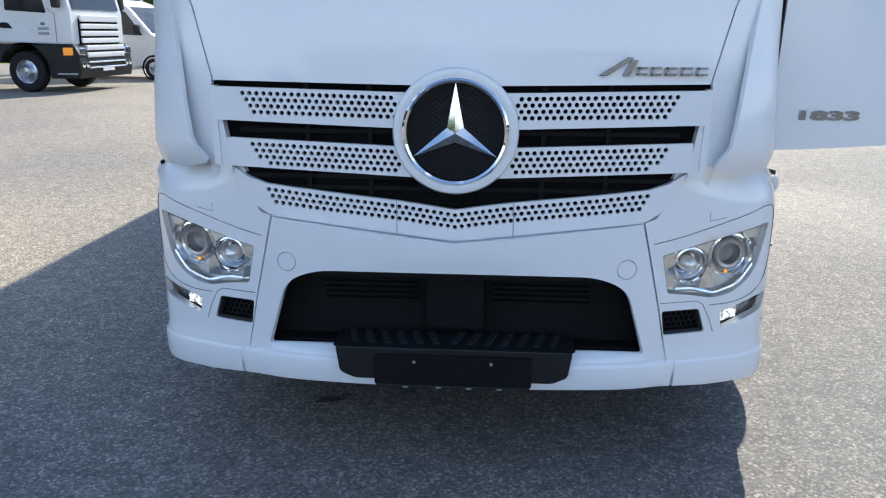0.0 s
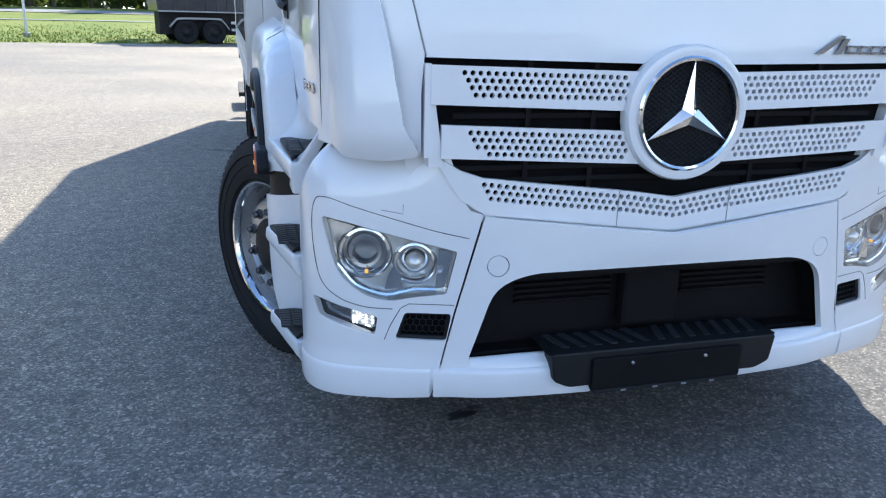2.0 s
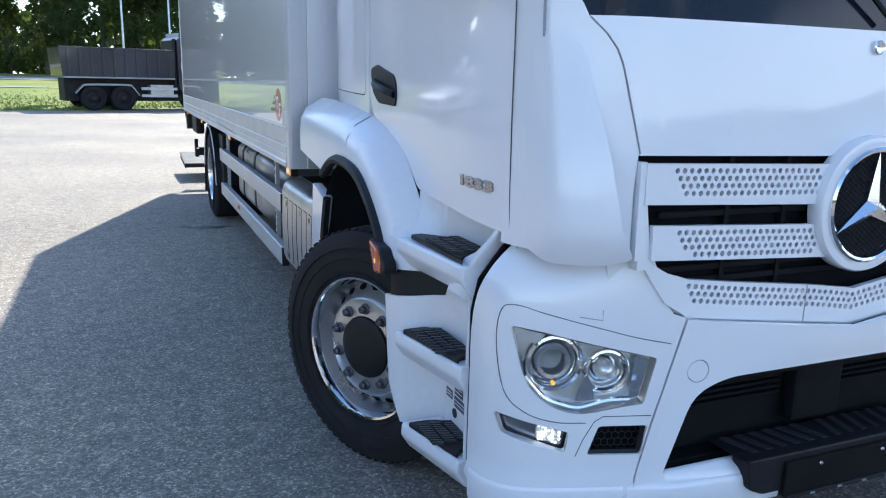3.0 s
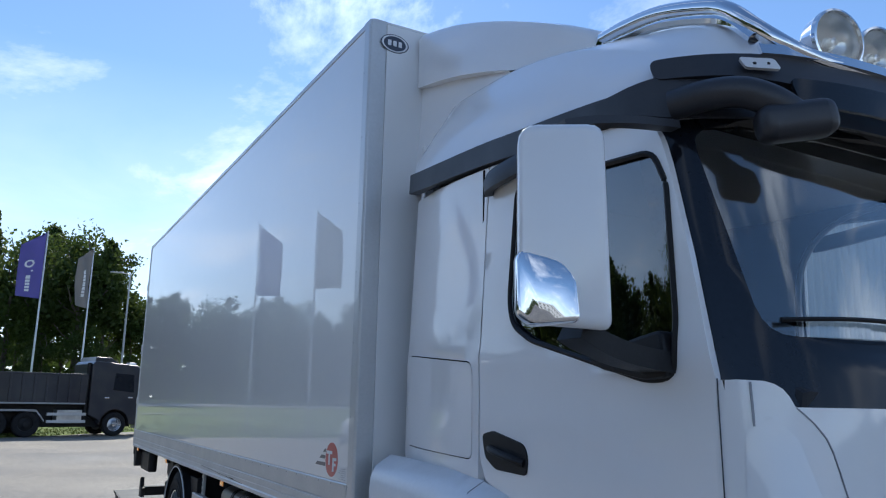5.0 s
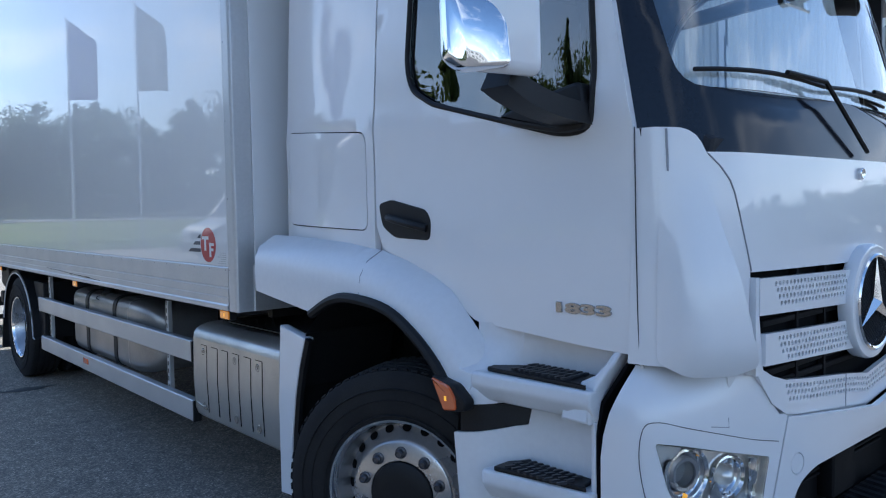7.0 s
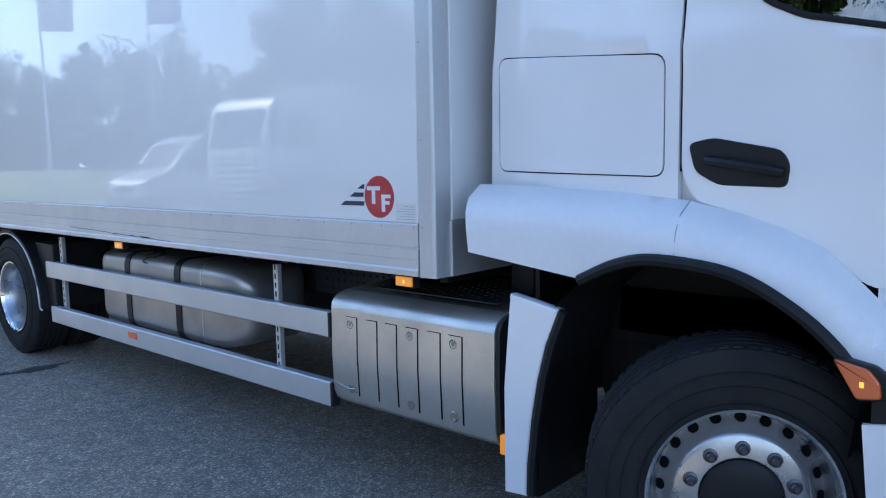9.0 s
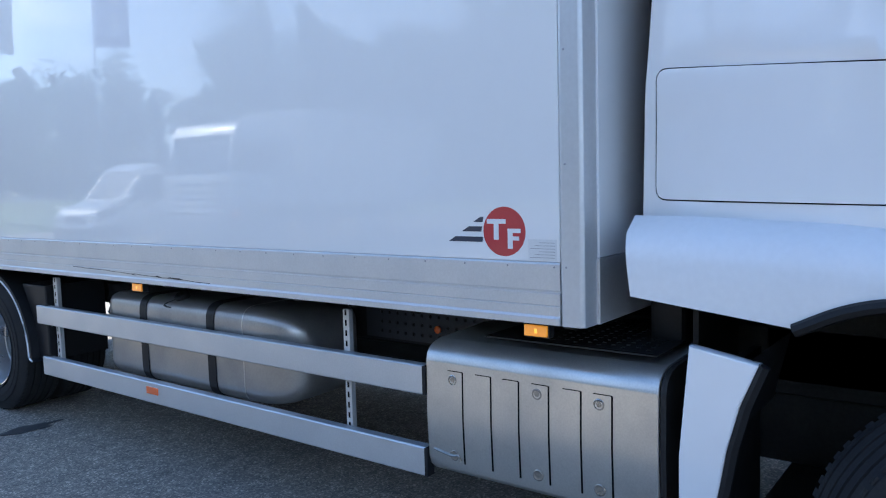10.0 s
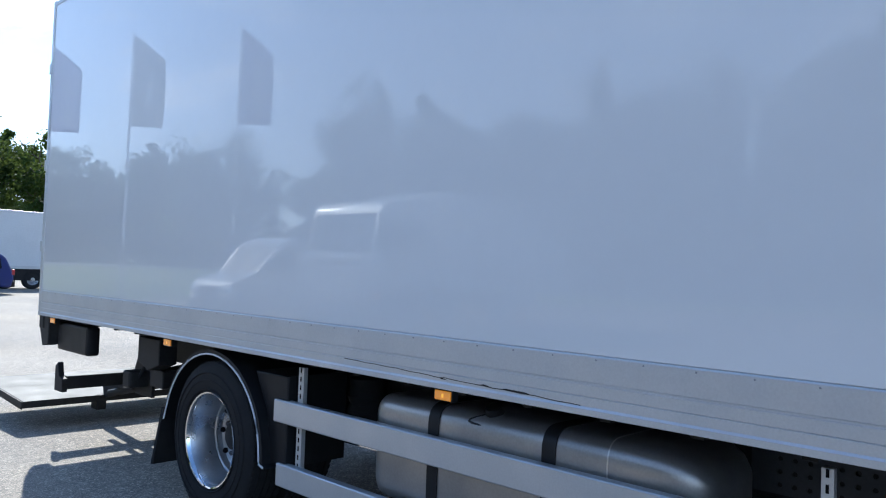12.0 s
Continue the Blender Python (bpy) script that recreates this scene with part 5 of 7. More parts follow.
def make_steps(k):
    at, _, end = plan([(0.0, 0.0), (0.07, 0.012), (0.135, 0.07), (0.19, 0.155), (0.27, 0.205), (0.43, 0.215), (0.56, 0.22)])
    deep = lambda z: float(np.interp(z, (0.40, 0.75, 0.90, 1.03), (0.66, 0.62, 0.75, 0.95)))
    fn = lambda s, z: (k * (1.282 - 0.014 * min(1.0, s / 0.2) - at(s)[1] * deep(z) - 0.03 * max(0.0, (0.6 - z)) * max(0, 1 - s / 0.2)), 0.935 - at(s)[0], z)

    def upper(s, z):
        """Above the band the wall leans in until it meets the foot of the door."""
        x, y, z = fn(s, z)
        a = min(1.0, max(0.0, (z - 0.99) / 0.18))
        a = a * a * (3 - 2 * a)
        foot = 1.150 - 0.032 * min(1.0, max(0.0, s - 0.06) / 0.12)
        return (x + (k * min(abs(x), foot) - x) * a, y, z)
    w = part("step_panel", sheet([(0, 0.83), (0.03, 0.50), (0.10, 0.36), (end, 0.36), (end, 0.958), (0.31, 0.958), (0.305, 0.875), (0.0, 0.835)], [], fn, 0.02 * k, 0.05), PLASTIC_W, truck, "white entry step unit with three black treads")
    part("step_band", sheet([(0.02, 0.835), (0.30, 0.875), (0.30, 0.945), (0.02, 0.94)], [], lambda s, z: Vector(fn(s, z)) - Vector((k * 0.012, 0, 0)), 0.02 * k, 0.05), BLACK, w)
    part("upper_step_wall", sheet([(0.0, 0.94), (0.28, 0.955), (end, 0.955), (end, 1.20), (0.30, 1.215), (0.13, 1.225), (0.0, 1.215)], [], upper, 0.02 * k, 0.04), PLASTIC_W, w)
    pads = (
        (1.062, 1.262, 0.865, [(1.228, 0.822), (1.094, 0.842), (1.075, 0.72), (1.068, 0.455), (1.200, 0.440), (1.215, 0.392)]),
        (0.742, 1.294, 0.785, [(1.284, 0.742), (1.20, 0.745), (1.145, 0.700), (1.138, 0.430), (1.205, 0.420), (1.218, 0.392)]),
        (0.422, 1.292, 0.715, [(1.285, 0.672), (1.20, 0.668), (1.128, 0.630), (1.135, 0.440), (1.200, 0.415), (1.216, 0.388)]))
    for z, x1, y1, pad in pads:
        prof = rounded([(k * 1.01, z), (k * x1, z), (k * (x1 + 0.004), z - 0.045), (k * (x1 - 0.035), z - 0.105), (k * 1.01, z - 0.105)], [0, 0.014, 0.012, 0.02, 0])
        bm = prism(prof, "y", 0.378, y1, 0.008)
        for v in bm.verts:
            if abs(v.co.x) > 1.15:
                v.co.x -= k * (x1 - 1.222) * min(1.0, max(0.0, (0.70 - v.co.y) / 0.32))
        part("step_ledge", bm, PLASTIC_W, w)
        p = part("step_tread", prism(rounded([(k * x, y) for x, y in pad], 0.014), "z", z + 0.001, z + 0.016, 0.004), BLACK, w, "black ribbed plastic step tread")
        bm = bmesh.new()
        x0, x2 = pad[2][0] + 0.012, pad[0][0] - 0.012
        ya, yb = pad[3][1] + 0.03, pad[2][1] - 0.02
        n = 9
        for i in range(n):
            y = ya + (yb - ya) * i / (n - 1)
            for j in range(3):
                x = x0 + j * (x2 - x0) / 3
                w3 = (x2 - x0) / 3 - 0.008
                prism([(k * x, y), (k * (x + w3), y + 0.012), (k * (x + w3), y + 0.022), (k * x, y + 0.010)], "z", z + 0.015, z + 0.024, 0, bm)
        part("tread_rib", bm, RIB_LIT, p)
    # the end of the unit curls up to the door; a near-black sheet paints the shaded gap to the bumper
    cheek = [(0.388, 0.955), (0.385, 1.03), (0.370, 1.09), (0.347, 1.14), (0.330, 1.185), (0.356, 1.185), (0.377, 1.14), (0.402, 1.102), (0.45, 1.074), (0.50, 1.0615), (0.50, 0.955)]
    bm = prism(cheek, "x", k * 1.03, k * 1.218, 0.010)
    for v in bm.verts:
        if abs(v.co.x) > 1.1:
            v.co.x -= k * 0.095 * max(0.0, (v.co.z - 1.04) / 0.145) ** 0.8
    part("step_cheek", bm, PLASTIC_W, w)
    part("step_end", prism([(0.380, 0.34), (0.380, 0.96), (0.398, 0.96), (0.398, 0.34)], "x", k * 1.02, k * 1.195, 0.004), PLASTIC_W, w)
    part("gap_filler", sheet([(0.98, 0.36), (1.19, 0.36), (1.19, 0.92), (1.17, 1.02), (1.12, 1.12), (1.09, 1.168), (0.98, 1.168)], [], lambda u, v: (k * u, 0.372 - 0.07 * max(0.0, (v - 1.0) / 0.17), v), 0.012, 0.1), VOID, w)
    fl = part("filler_flap", block(k * 1.128, k * 1.140, 0.497, 0.700, 0.420, 0.640, 0.004), PLASTIC_W, w, "white flap with small dark stickers")
    part("flap_seam", rim_edge(rounded(rect(0.495, 0.702, 0.418, 0.642), 0.03), lambda u, v: (k * 1.139, u, v), 0.0022, 4), GREYINK, fl)
    for y0, y1, z0, z1 in ((0.612, 0.665, 0.525, 0.558), (0.525, 0.594, 0.556, 0.596), (0.509, 0.596, 0.510, 0.550)):
        sk = part("sticker", block(k * 1.140, k * 1.1412, y0, y1, z0, z1), NAVY, fl)
        for q in (0.3, 0.62):
            part("white_bar", block(k * 1.1412, k * 1.1418, y0 + 0.006, y1 - 0.006, z0 + (z1 - z0) * q, z0 + (z1 - z0) * q + 0.003), STICKER, sk)
    for y, z in ((0.590, 0.485), (0.440, 0.545)):
        part("socket", lathe([(0.017, 0), (0.017, 0.004), (0, 0.004)], 14, m=Matrix.Translation((k * 1.139, y, z)) @ pose(0, 0, 0, 0, 90 * k)), BLACK, fl)
    part("vent_slot", block(k * 1.128, k * 1.142, 0.425, 0.455, 0.600, 0.610, 0.002), BLACK, fl)


def wheel_meshes():
    """Meshes for a wheel whose axle points out along z."""
    P = [(0.292, 0.125), (0.305, 0.142), (0.345, 0.155), (0.40, 0.158), (0.45, 0.150), (0.478, 0.139), (0.495, 0.128), (0.503, 0.105), (0.505, 0.082),
         (0.494, 0.080), (0.494, 0.070), (0.506, 0.068), (0.506, 0.030), (0.495, 0.028), (0.495, 0.018), (0.507, 0.016)]
    prof = P + [(r, -h) for r, h in reversed(P)]
    tyre = lathe(prof, 72, closed=True)
    bm = tyre
    for i in range(72):
        for s in (-1, 1):
            a = 2 * math.pi * (i + 0.5 * (s > 0)) / 72
            m = pose(0, 0, 0, 0, 0, math.degrees(a)) @ Matrix.Translation((0.500, 0, s * 0.112)) @ pose(0, 0, 0, 0, s * 9, 0)
            r = bmesh.ops.create_cube(bm, size=1.0)["verts"]
            bmesh.ops.scale(bm, vec=(0.0065, 0.026, 0.026), verts=r)
            bmesh.ops.transform(bm, matrix=m, verts=r)
    for r0, w in ((0.43, 0.0035), (0.385, 0.003), (0.325, 0.004)):
        lathe([(r0 - w, 0.153), (r0, 0.1615), (r0 + w, 0.153)], 48, bm=bm)
    front = lathe([(0.288, -0.10), (0.292, 0.118), (0.302, 0.130), (0.309, 0.142), (0.304, 0.148), (0.296, 0.144), (0.289, 0.130), (0.279, 0.095), (0.272, 0.055),
                   (0.262, 0.042), (0.240, 0.062), (0.222, 0.100), (0.214, 0.112), (0.205, 0.117), (0.135, 0.119), (0.128, 0.110)], 60)
    rear = lathe([(0.288, -0.14), (0.292, 0.118), (0.302, 0.130), (0.309, 0.142), (0.304, 0.148), (0.296, 0.144), (0.290, 0.130), (0.282, 0.120), (0.279, 0.082), (0.272, 0.068), (0.266, 0.010), (0.258, -0.040),
                  (0.247, -0.046), (0.244, -0.062), (0.236, -0.085), (0.214, -0.098), (0.130, -0.102), (0.125, -0.11)], 60)
    nut = lathe([(0.024, 0.0), (0.024, 0.006), (0.0165, 0.009), (0.0165, 0.026), (0.012, 0.031), (0.009, 0.027), (0, 0.027)], 12)
    hole = lathe([(0.019, 0.0), (0.019, 0.003), (0, 0.003)], 14)
    cap_f = lathe([(0.132, 0.112), (0.130, 0.128), (0.118, 0.136), (0.060, 0.140), (0, 0.140)], 32)
    cap_r = lathe([(0.128, -0.105), (0.110, -0.075), (0.096, -0.04), (0.088, -0.02), (0.075, -0.012), (0, -0.01)], 28)
    lip = lathe([(0.300, 0.128), (0.311, 0.143), (0.306, 0.152), (0.297, 0.149), (0.290, 0.136), (0.285, 0.120)], 60)
    return tyre, front, rear, nut, hole, cap_f, cap_r, lip


def mesh_of(bm, mat, name, sharp=0.6):
    ob = part(name, bm, mat, None, "", sharp)
    me = ob.data
    bpy.data.objects.remove(ob)
    return me


def make_wheels():
    ty, fr, rr, nu, ho, cf, cr, lip = wheel_meshes()
    LIP = mesh_of(lip, CHROME, "rim_lip")
    TY, FR, RR, NU = mesh_of(ty, RUBBER, "tyre"), mesh_of(fr, RIM, "rim"), mesh_of(rr, RIM, "rim"), mesh_of(nu, NUT, "wheel_nut")
    HO, CF, CR = mesh_of(ho, VOID, "rim_hole"), mesh_of(cf, BLACK, "hub_cap"), mesh_of(cr, FRAME, "hub")
    for k in (-1, 1):
        for axle, y, x, steer in (("front", 1.335, 1.150, 28), ("rear", 7.575, 1.095, 0)):
            w = new("wheel")
            w.parent = truck
            w.matrix_basis = Matrix.Translation((k * (x - (0.075 if k > 0 and steer else 0.0)), y, 0.505)) @ pose(0, 0, 0, 0, 0, steer) @ pose(0, 0, 0, 0, 90 * k, 0)
            tagged(w, "black truck tyre on a silver ten-nut rim")
            shared("tyre", TY, w)
            shared("rim_lip", LIP, w)
            if axle == "rear":
                shared("inner_tyre", TY, w, Matrix.Translation((0, 0, -0.345)))
            rim = shared("rim", FR if axle == "front" else RR, w)
            shared("hub_cap" if axle == "front" else "hub", CF if axle == "front" else CR, w)
            for i in range(10):
                a = 2 * math.pi * i / 10
                shared("wheel_nut", NU, w, Matrix.Translation((0.168 * math.cos(a), 0.168 * math.sin(a), 0.118 if axle == "front" else -0.101)))
                for d in ((0, 0.5) if axle == "front" else (0.5,)):
                    b = a + 2 * math.pi * d / 10
                    q = pose(0, 0, 0, 0, 0, math.degrees(b)) @ (Matrix.Translation((0.2515, 0, 0.053)) @ pose(0, 0, 0, 0, 40, 0) if axle == "front" else Matrix.Translation((0.228, 0, -0.0855)) @ pose(0, 0, 0, 0, 52 - 90, 0) @ pose(0, 0, 0, 0, 0, 0))
                    shared("rim_hole", HO, w, q)


# ---------------------------------------------------------------- the box
BX, BY0, BY1, BZ0, BZ1 = 1.30, 2.56, 10.63, 1.115, 4.03


def make_box():
    b = part("box_body", block(-BX + 0.012, BX - 0.012, BY0 + 0.01, BY1 - 0.01, 1.30, BZ1 - 0.01), PANEL, truck, "white glossy box body with aluminium rails")
    for k in (-1, 1):
        x = k * BX
        o = lambda u, v: (x, u, v)
        part("side_panel", block(x - k * 0.03, x, 2.652, BY1 - 0.055, 1.347, BZ1 - 0.035, 0.003, 1), PANEL, b, "smooth white laminate side wall")
        # aluminium foot rail in three stepped profiles
        prof = [(0, 1.346), (0.004, 1.340), (0.004, 1.245), (0.000, 1.241), (0.000, 1.236), (0.006, 1.232), (0.006, 1.190), (0.003, 1.187), (0.006, 1.184), (0.006, 1.150), (0.012, 1.142), (0.012, 1.118), (-0.05, 1.115), (-0.05, 1.346)]
        part("foot_rail", prism([(k * (BX + a), z) for a, z in prof], "y", 2.652, BY1 - 0.06), ALU, b, "scuffed aluminium foot rail", 0.05)
        part("corner_post", prism(rounded([(x, 2.650), (x + k * 0.006, 2.640), (x + k * 0.006, 2.570), (x - k * 0.004, 2.556), (x - k * 0.06, 2.553), (x - k * 0.10, 2.552), (x - k * 0.10, 2.60), (x - k * 0.03, 2.65)], 0.005), "z", 1.116, BZ1 - 0.004), ALU_WHITE, b, "rounded aluminium corner post")
        part("rear_post", prism(rounded([(x + k * 0.006, BY1 - 0.055), (x + k * 0.006, BY1), (x - k * 0.08, BY1), (x - k * 0.08, BY1 - 0.03), (x - k * 0.01, BY1 - 0.055)], 0.006), "z", 1.116, BZ1), ALU, b)
        part("roof_rail", prism(rounded([(x + k * 0.005, BZ1 - 0.045), (x + k * 0.005, BZ1 - 0.006), (x - k * 0.02, BZ1 + 0.004), (x - k * 0.10, BZ1 + 0.004), (x - k * 0.10, BZ1 - 0.01), (x - k * 0.01, BZ1 - 0.045)], 0.006), "y", 2.56, BY1), ALU_WHITE, b)
        bm = bmesh.new()
        for i in range(40):
            y = 2.675 + i * 0.1985
            lathe([(0.0042, 0.0), (0.0036, 0.002), (0, 0.003)], 8, bm, Matrix.Translation((k * (BX + 0.004), y, 1.330)) @ pose(0, 0, 0, 0, 90 * k))
        for z in (1.332, 1.70, 2.1, 2.5, 2.9, 3.3, 3.7):
            lathe([(0.0042, 0.0), (0.0036, 0.002), (0, 0.003)], 8, bm, Matrix.Translation((k * (BX + 0.006), 2.625, z)) @ pose(0, 0, 0, 0, 90 * k))
        tagged(part("rivets", bm, GREYINK, b), kind="stuff")
        # long scrape in the foot rail
        sc = [(4.72 + i * 0.055, 1.152 + 0.0012 * i + 0.0035 * math.sin(i * 2.1) * ((i % 5) / 5)) for i in range(27)]
        part("scrape", tube([(k * (BX + 0.0062), y, z) for y, z in sc], 0.0019, 5), FRAME, b)
        for y0, y1, dz in ((4.95, 5.12, 0.0), (5.16, 5.24, 0.003), (5.42, 5.47, 0.002)):
            part("scrape_patch", prism([(y0, 1.158 + dz), (y1, 1.160 + dz), (y1 - 0.03, 1.167 + dz), (y0 + 0.04, 1.166 + dz)], "x", k * (BX + 0.004), k * (BX + 0.0068)), FRAME, b)
        # amber markers under the rail
        for y in (2.775, 5.48, 8.15, 10.35):
            mk = part("side_marker", block(k * 1.225, k * 1.268, y - 0.055, y + 0.055, 1.055, 1.108, 0.004), BLACK, b, "amber side marker lamp")
            part("marker_lens", block(k * 1.262, k * 1.276, y - 0.05, y + 0.05, 1.060, 1.104, 0.004), AMBER, mk)
            part("marker_led", block(k * 1.272, k * 1.278, y - 0.008, y + 0.004, 1.073, 1.091, 0.002), AMBER_LIT, mk)
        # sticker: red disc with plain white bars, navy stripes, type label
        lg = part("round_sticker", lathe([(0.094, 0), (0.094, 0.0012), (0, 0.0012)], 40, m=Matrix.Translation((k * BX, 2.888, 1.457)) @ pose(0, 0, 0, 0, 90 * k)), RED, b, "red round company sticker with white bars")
        for y0, y1, z0, z1 in ((2.965, 2.880, 1.486, 1.504), (2.934, 2.912, 1.425, 1.486), (2.872, 2.850, 1.392, 1.468), (2.850, 2.815, 1.452, 1.468), (2.850, 2.822, 1.424, 1.439)):
            part("white_bar", block(k * (BX + 0.0012), k * (BX + 0.002), y0, y1, z0, z1), STICKER, lg)
        for i, (y1, y0, z) in enumerate(((3.03, 2.985, 1.492), (3.085, 2.992, 1.455), (3.15, 2.988, 1.415))):
            part("stripe", prism([(y0, z), (y1 + 0.0, z), (y1 - 0.035, z + 0.020), (y0 - 0.004, z + 0.020)], "x", k * BX, k * (BX + 0.0012)), NAVY, lg)
        tl = part("type_label", block(k * BX, k * (BX + 0.001), 2.665, 2.783, 1.354, 1.430), PLATEGREY, b)
        for i in range(6):
            part("print_line", block(k * (BX + 0.001), k * (BX + 0.0016), 2.672, 2.776 - 0.02 * (i % 3), 1.362 + i * 0.011, 1.3638 + i * 0.011), GREYINK, tl)
    part("front_wall", block(-1.20, 1.20, 2.545, 2.57, 1.36, BZ1 - 0.02, 0.003), PANEL, b)
    part("front_sill", block(-1.21, 1.21, 2.54, 2.575, 1.116, 1.358, 0.004), ALU, b)
    part("box_roof", block(-BX + 0.09, BX - 0.09, BY0, BY1, BZ1 - 0.01, BZ1 + 0.002), PANEL, b)
    part("box_floor", block(-BX + 0.05, BX - 0.05, BY0 + 0.02, BY1 - 0.02, 1.12, 1.30), FRAME, b)
    bm = bmesh.new()
    for i in range(20):
        y = 2.75 + i * 0.405
        block(-1.0, 1.0, y, y + 0.05, 1.04, 1.125, 0, 1, bm)
    tagged(part("floor_bearers", bm, FRAME, b), kind="stuff")
    # maker's oval on the front wall, plain shapes
    q = Matrix.Translation((-1.15, 2.545, 3.895)) @ pose(0, 0, 0, 90) @ Matrix.Diagonal((1.6, 1, 1, 1))
    ov = part("oval_sticker", lathe([(0.058, 0), (0.058, 0.003), (0, 0.003)], 32, m=q), NAVY, b, "dark oval maker's sticker with a pale rim")
    part("oval_rim", lathe([(0.046, 0.003), (0.050, 0.005), (0.054, 0.003)], 32, m=q), STICKER, ov)
    for x in (-1.185, -1.15, -1.115):
        part("white_bar", block(x - 0.011, x + 0.011, 2.5395, 2.5425, 3.878, 3.912), STICKER, ov)
    # rear frame and doors
    part("rear_doors", block(-1.22, 1.22, BY1 - 0.02, BY1 + 0.012, 1.30, 3.92, 0.004), PANEL, b)
    part("rear_header", block(-1.25, 1.25, BY1 - 0.05, BY1, 3.90, BZ1, 0.004), ALU, b)
    for z in (1.75, 2.5, 3.4):
        part("door_hinge", block(-BX - 0.012, -BX + 0.03, BY1 - 0.03, BY1 + 0.02, z - 0.05, z + 0.05, 0.006), ALU, b)
    part("rear_sill", block(-1.29, 1.29, BY1 - 0.10, BY1 + 0.005, 1.0, 1.30, 0.01), FRAME, b)


def make_underside():
    part("chassis_rail", block(-0.45, -0.37, 0.6, 10.4, 0.74, 1.02, 0.008), FRAME, truck, "black steel chassis rail")
    part("chassis_rail", block(0.37, 0.45, 0.6, 10.4, 0.74, 1.02, 0.008), FRAME, truck)
    for y in (0.75, 2.3, 4.2, 5.9, 6.7, 8.5, 10.2):
        part("cross_member", block(-0.37, 0.37, y, y + 0.12, 0.78, 0.98, 0.01), FRAME, truck)
    holes = [circle(3.50 + i * 0.06, 0.80 + j * 0.055, 0.011, 8) for i in range(14) for j in range(4)]
    pl = part("perforated_plate", sheet(rect(3.40, 4.40, 0.76, 1.02), holes, lambda u, v: (-0.46, u, v), 0.006, 0.2, grid=False), COATED, truck, "black plate with rows of holes")
    part("round_reflector", lathe([(0.021, 0.0), (0.021, 0.008), (0.016, 0.012), (0, 0.014)], 24, m=Matrix.Translation((-0.47, 3.86, 0.845)) @ pose(0, 0, 0, 0, -90)), ORANGE, pl, "round orange reflector")
    part("front_axle", tube([(-0.95, 1.33, 0.46), (-0.6, 1.33, 0.38), (0.6, 1.33, 0.38), (0.95, 1.33, 0.46)], 0.06, 10), FRAME, truck)
    ra = part("rear_axle", tube([(-1.0, 7.575, 0.505), (1.0, 7.575, 0.505)], 0.09, 12), FRAME, truck)
    part("differential", lathe([(0, -0.24), (0.14, -0.20), (0.20, -0.05), (0.20, 0.05), (0.14, 0.20), (0, 0.24)], 18, m=Matrix.Translation((0, 7.575, 0.505)) @ pose(0, 0, 0, 90)), FRAME, ra)
    part("prop_shaft", tube([(0, 2.4, 0.72), (0, 7.3, 0.58)], 0.05, 10), FRAME, truck)
    part("engine", block(-0.42, 0.42, 0.55, 2.3, 0.42, 0.80, 0.08), FRAME, truck)
    # added slab that blocks light, so the ground below the engine stays dark
    part("engine_tray", prism([(0.30, 0.34), (0.55, 0.30), (2.1, 0.33), (2.1, 0.38), (0.30, 0.40)], "x", -0.80, 0.80, 0.01), FRAME, truck)
    part("gearbox", block(-0.34, 0.34, 2.3, 3.5, 0.42, 0.90, 0.08), FRAME, truck)
    # unseen box, deepened to stop light coming in from the right
    part("battery_box", block(0.50, 1.18, 2.45, 3.45, 0.22, 1.0, 0.03), BLACK, truck)
    part("air_tank", lathe([(0, -0.55), (0.10, -0.53), (0.15, -0.46), (0.15, 0.46), (0.10, 0.53), (0, 0.55)], 20, m=Matrix.Translation((0.15, 4.6, 0.62)) @ pose(0, 0, 0, 90)), FRAME, truck)
    # unseen bulk that blocks light under the body from the right
    part("spare_carrier", block(0.48, 1.10, 3.5, 6.3, 0.20, 1.0, 0.05), FRAME, truck)
    for y in (6.75, 8.4):
        part("air_spring", lathe([(0.10, 0), (0.13, 0.05), (0.11, 0.1), (0.13, 0.15), (0.11, 0.2), (0.12, 0.26)], 16, m=Matrix.Translation((-0.62, y, 0.70))), RUBBER, truck)
        part("air_spring", lathe([(0.10, 0), (0.13, 0.05), (0.11, 0.1), (0.13, 0.15), (0.11, 0.2), (0.12, 0.26)], 16, m=Matrix.Translation((0.62, y, 0.70))), RUBBER, truck)
    # exhaust box of stainless sheet, slit front
    sec = [(-0.60, 0.40), (-1.10, 0.385), (-1.155, 0.395), (-1.185, 0.42), (-1.200, 0.46), (-1.208, 0.66), (-1.203, 0.885), (-1.196, 0.915), (-1.180, 0.938), (-1.150, 0.956), (-1.10, 0.968), (-0.60, 0.985)]
    cat = part("exhaust_box", prism(sec, "y", 2.325, 3.365, 0.006), STEEL, truck, "brushed stainless exhaust box with vertical slits", sharp=0.5)
    part("end_plate", prism([(x * 0.999 + 0.001, z) for x, z in sec], "y", 2.298, 2.318), FRAME, cat)
    for i, y in enumerate((3.171, 3.03, 2.898, 2.763, 2.626, 2.50)):
        part("slit", prism([(-1.205, 0.855), (-1.2095, 0.66), (-1.203, 0.46), (-1.19, 0.46), (-1.19, 0.855)], "y", y - 0.004, y + 0.003), VOID, cat)
        part("slit_top", block(-1.2062, -1.200, y, y + 0.075, 0.8535, 0.8565), VOID, cat)
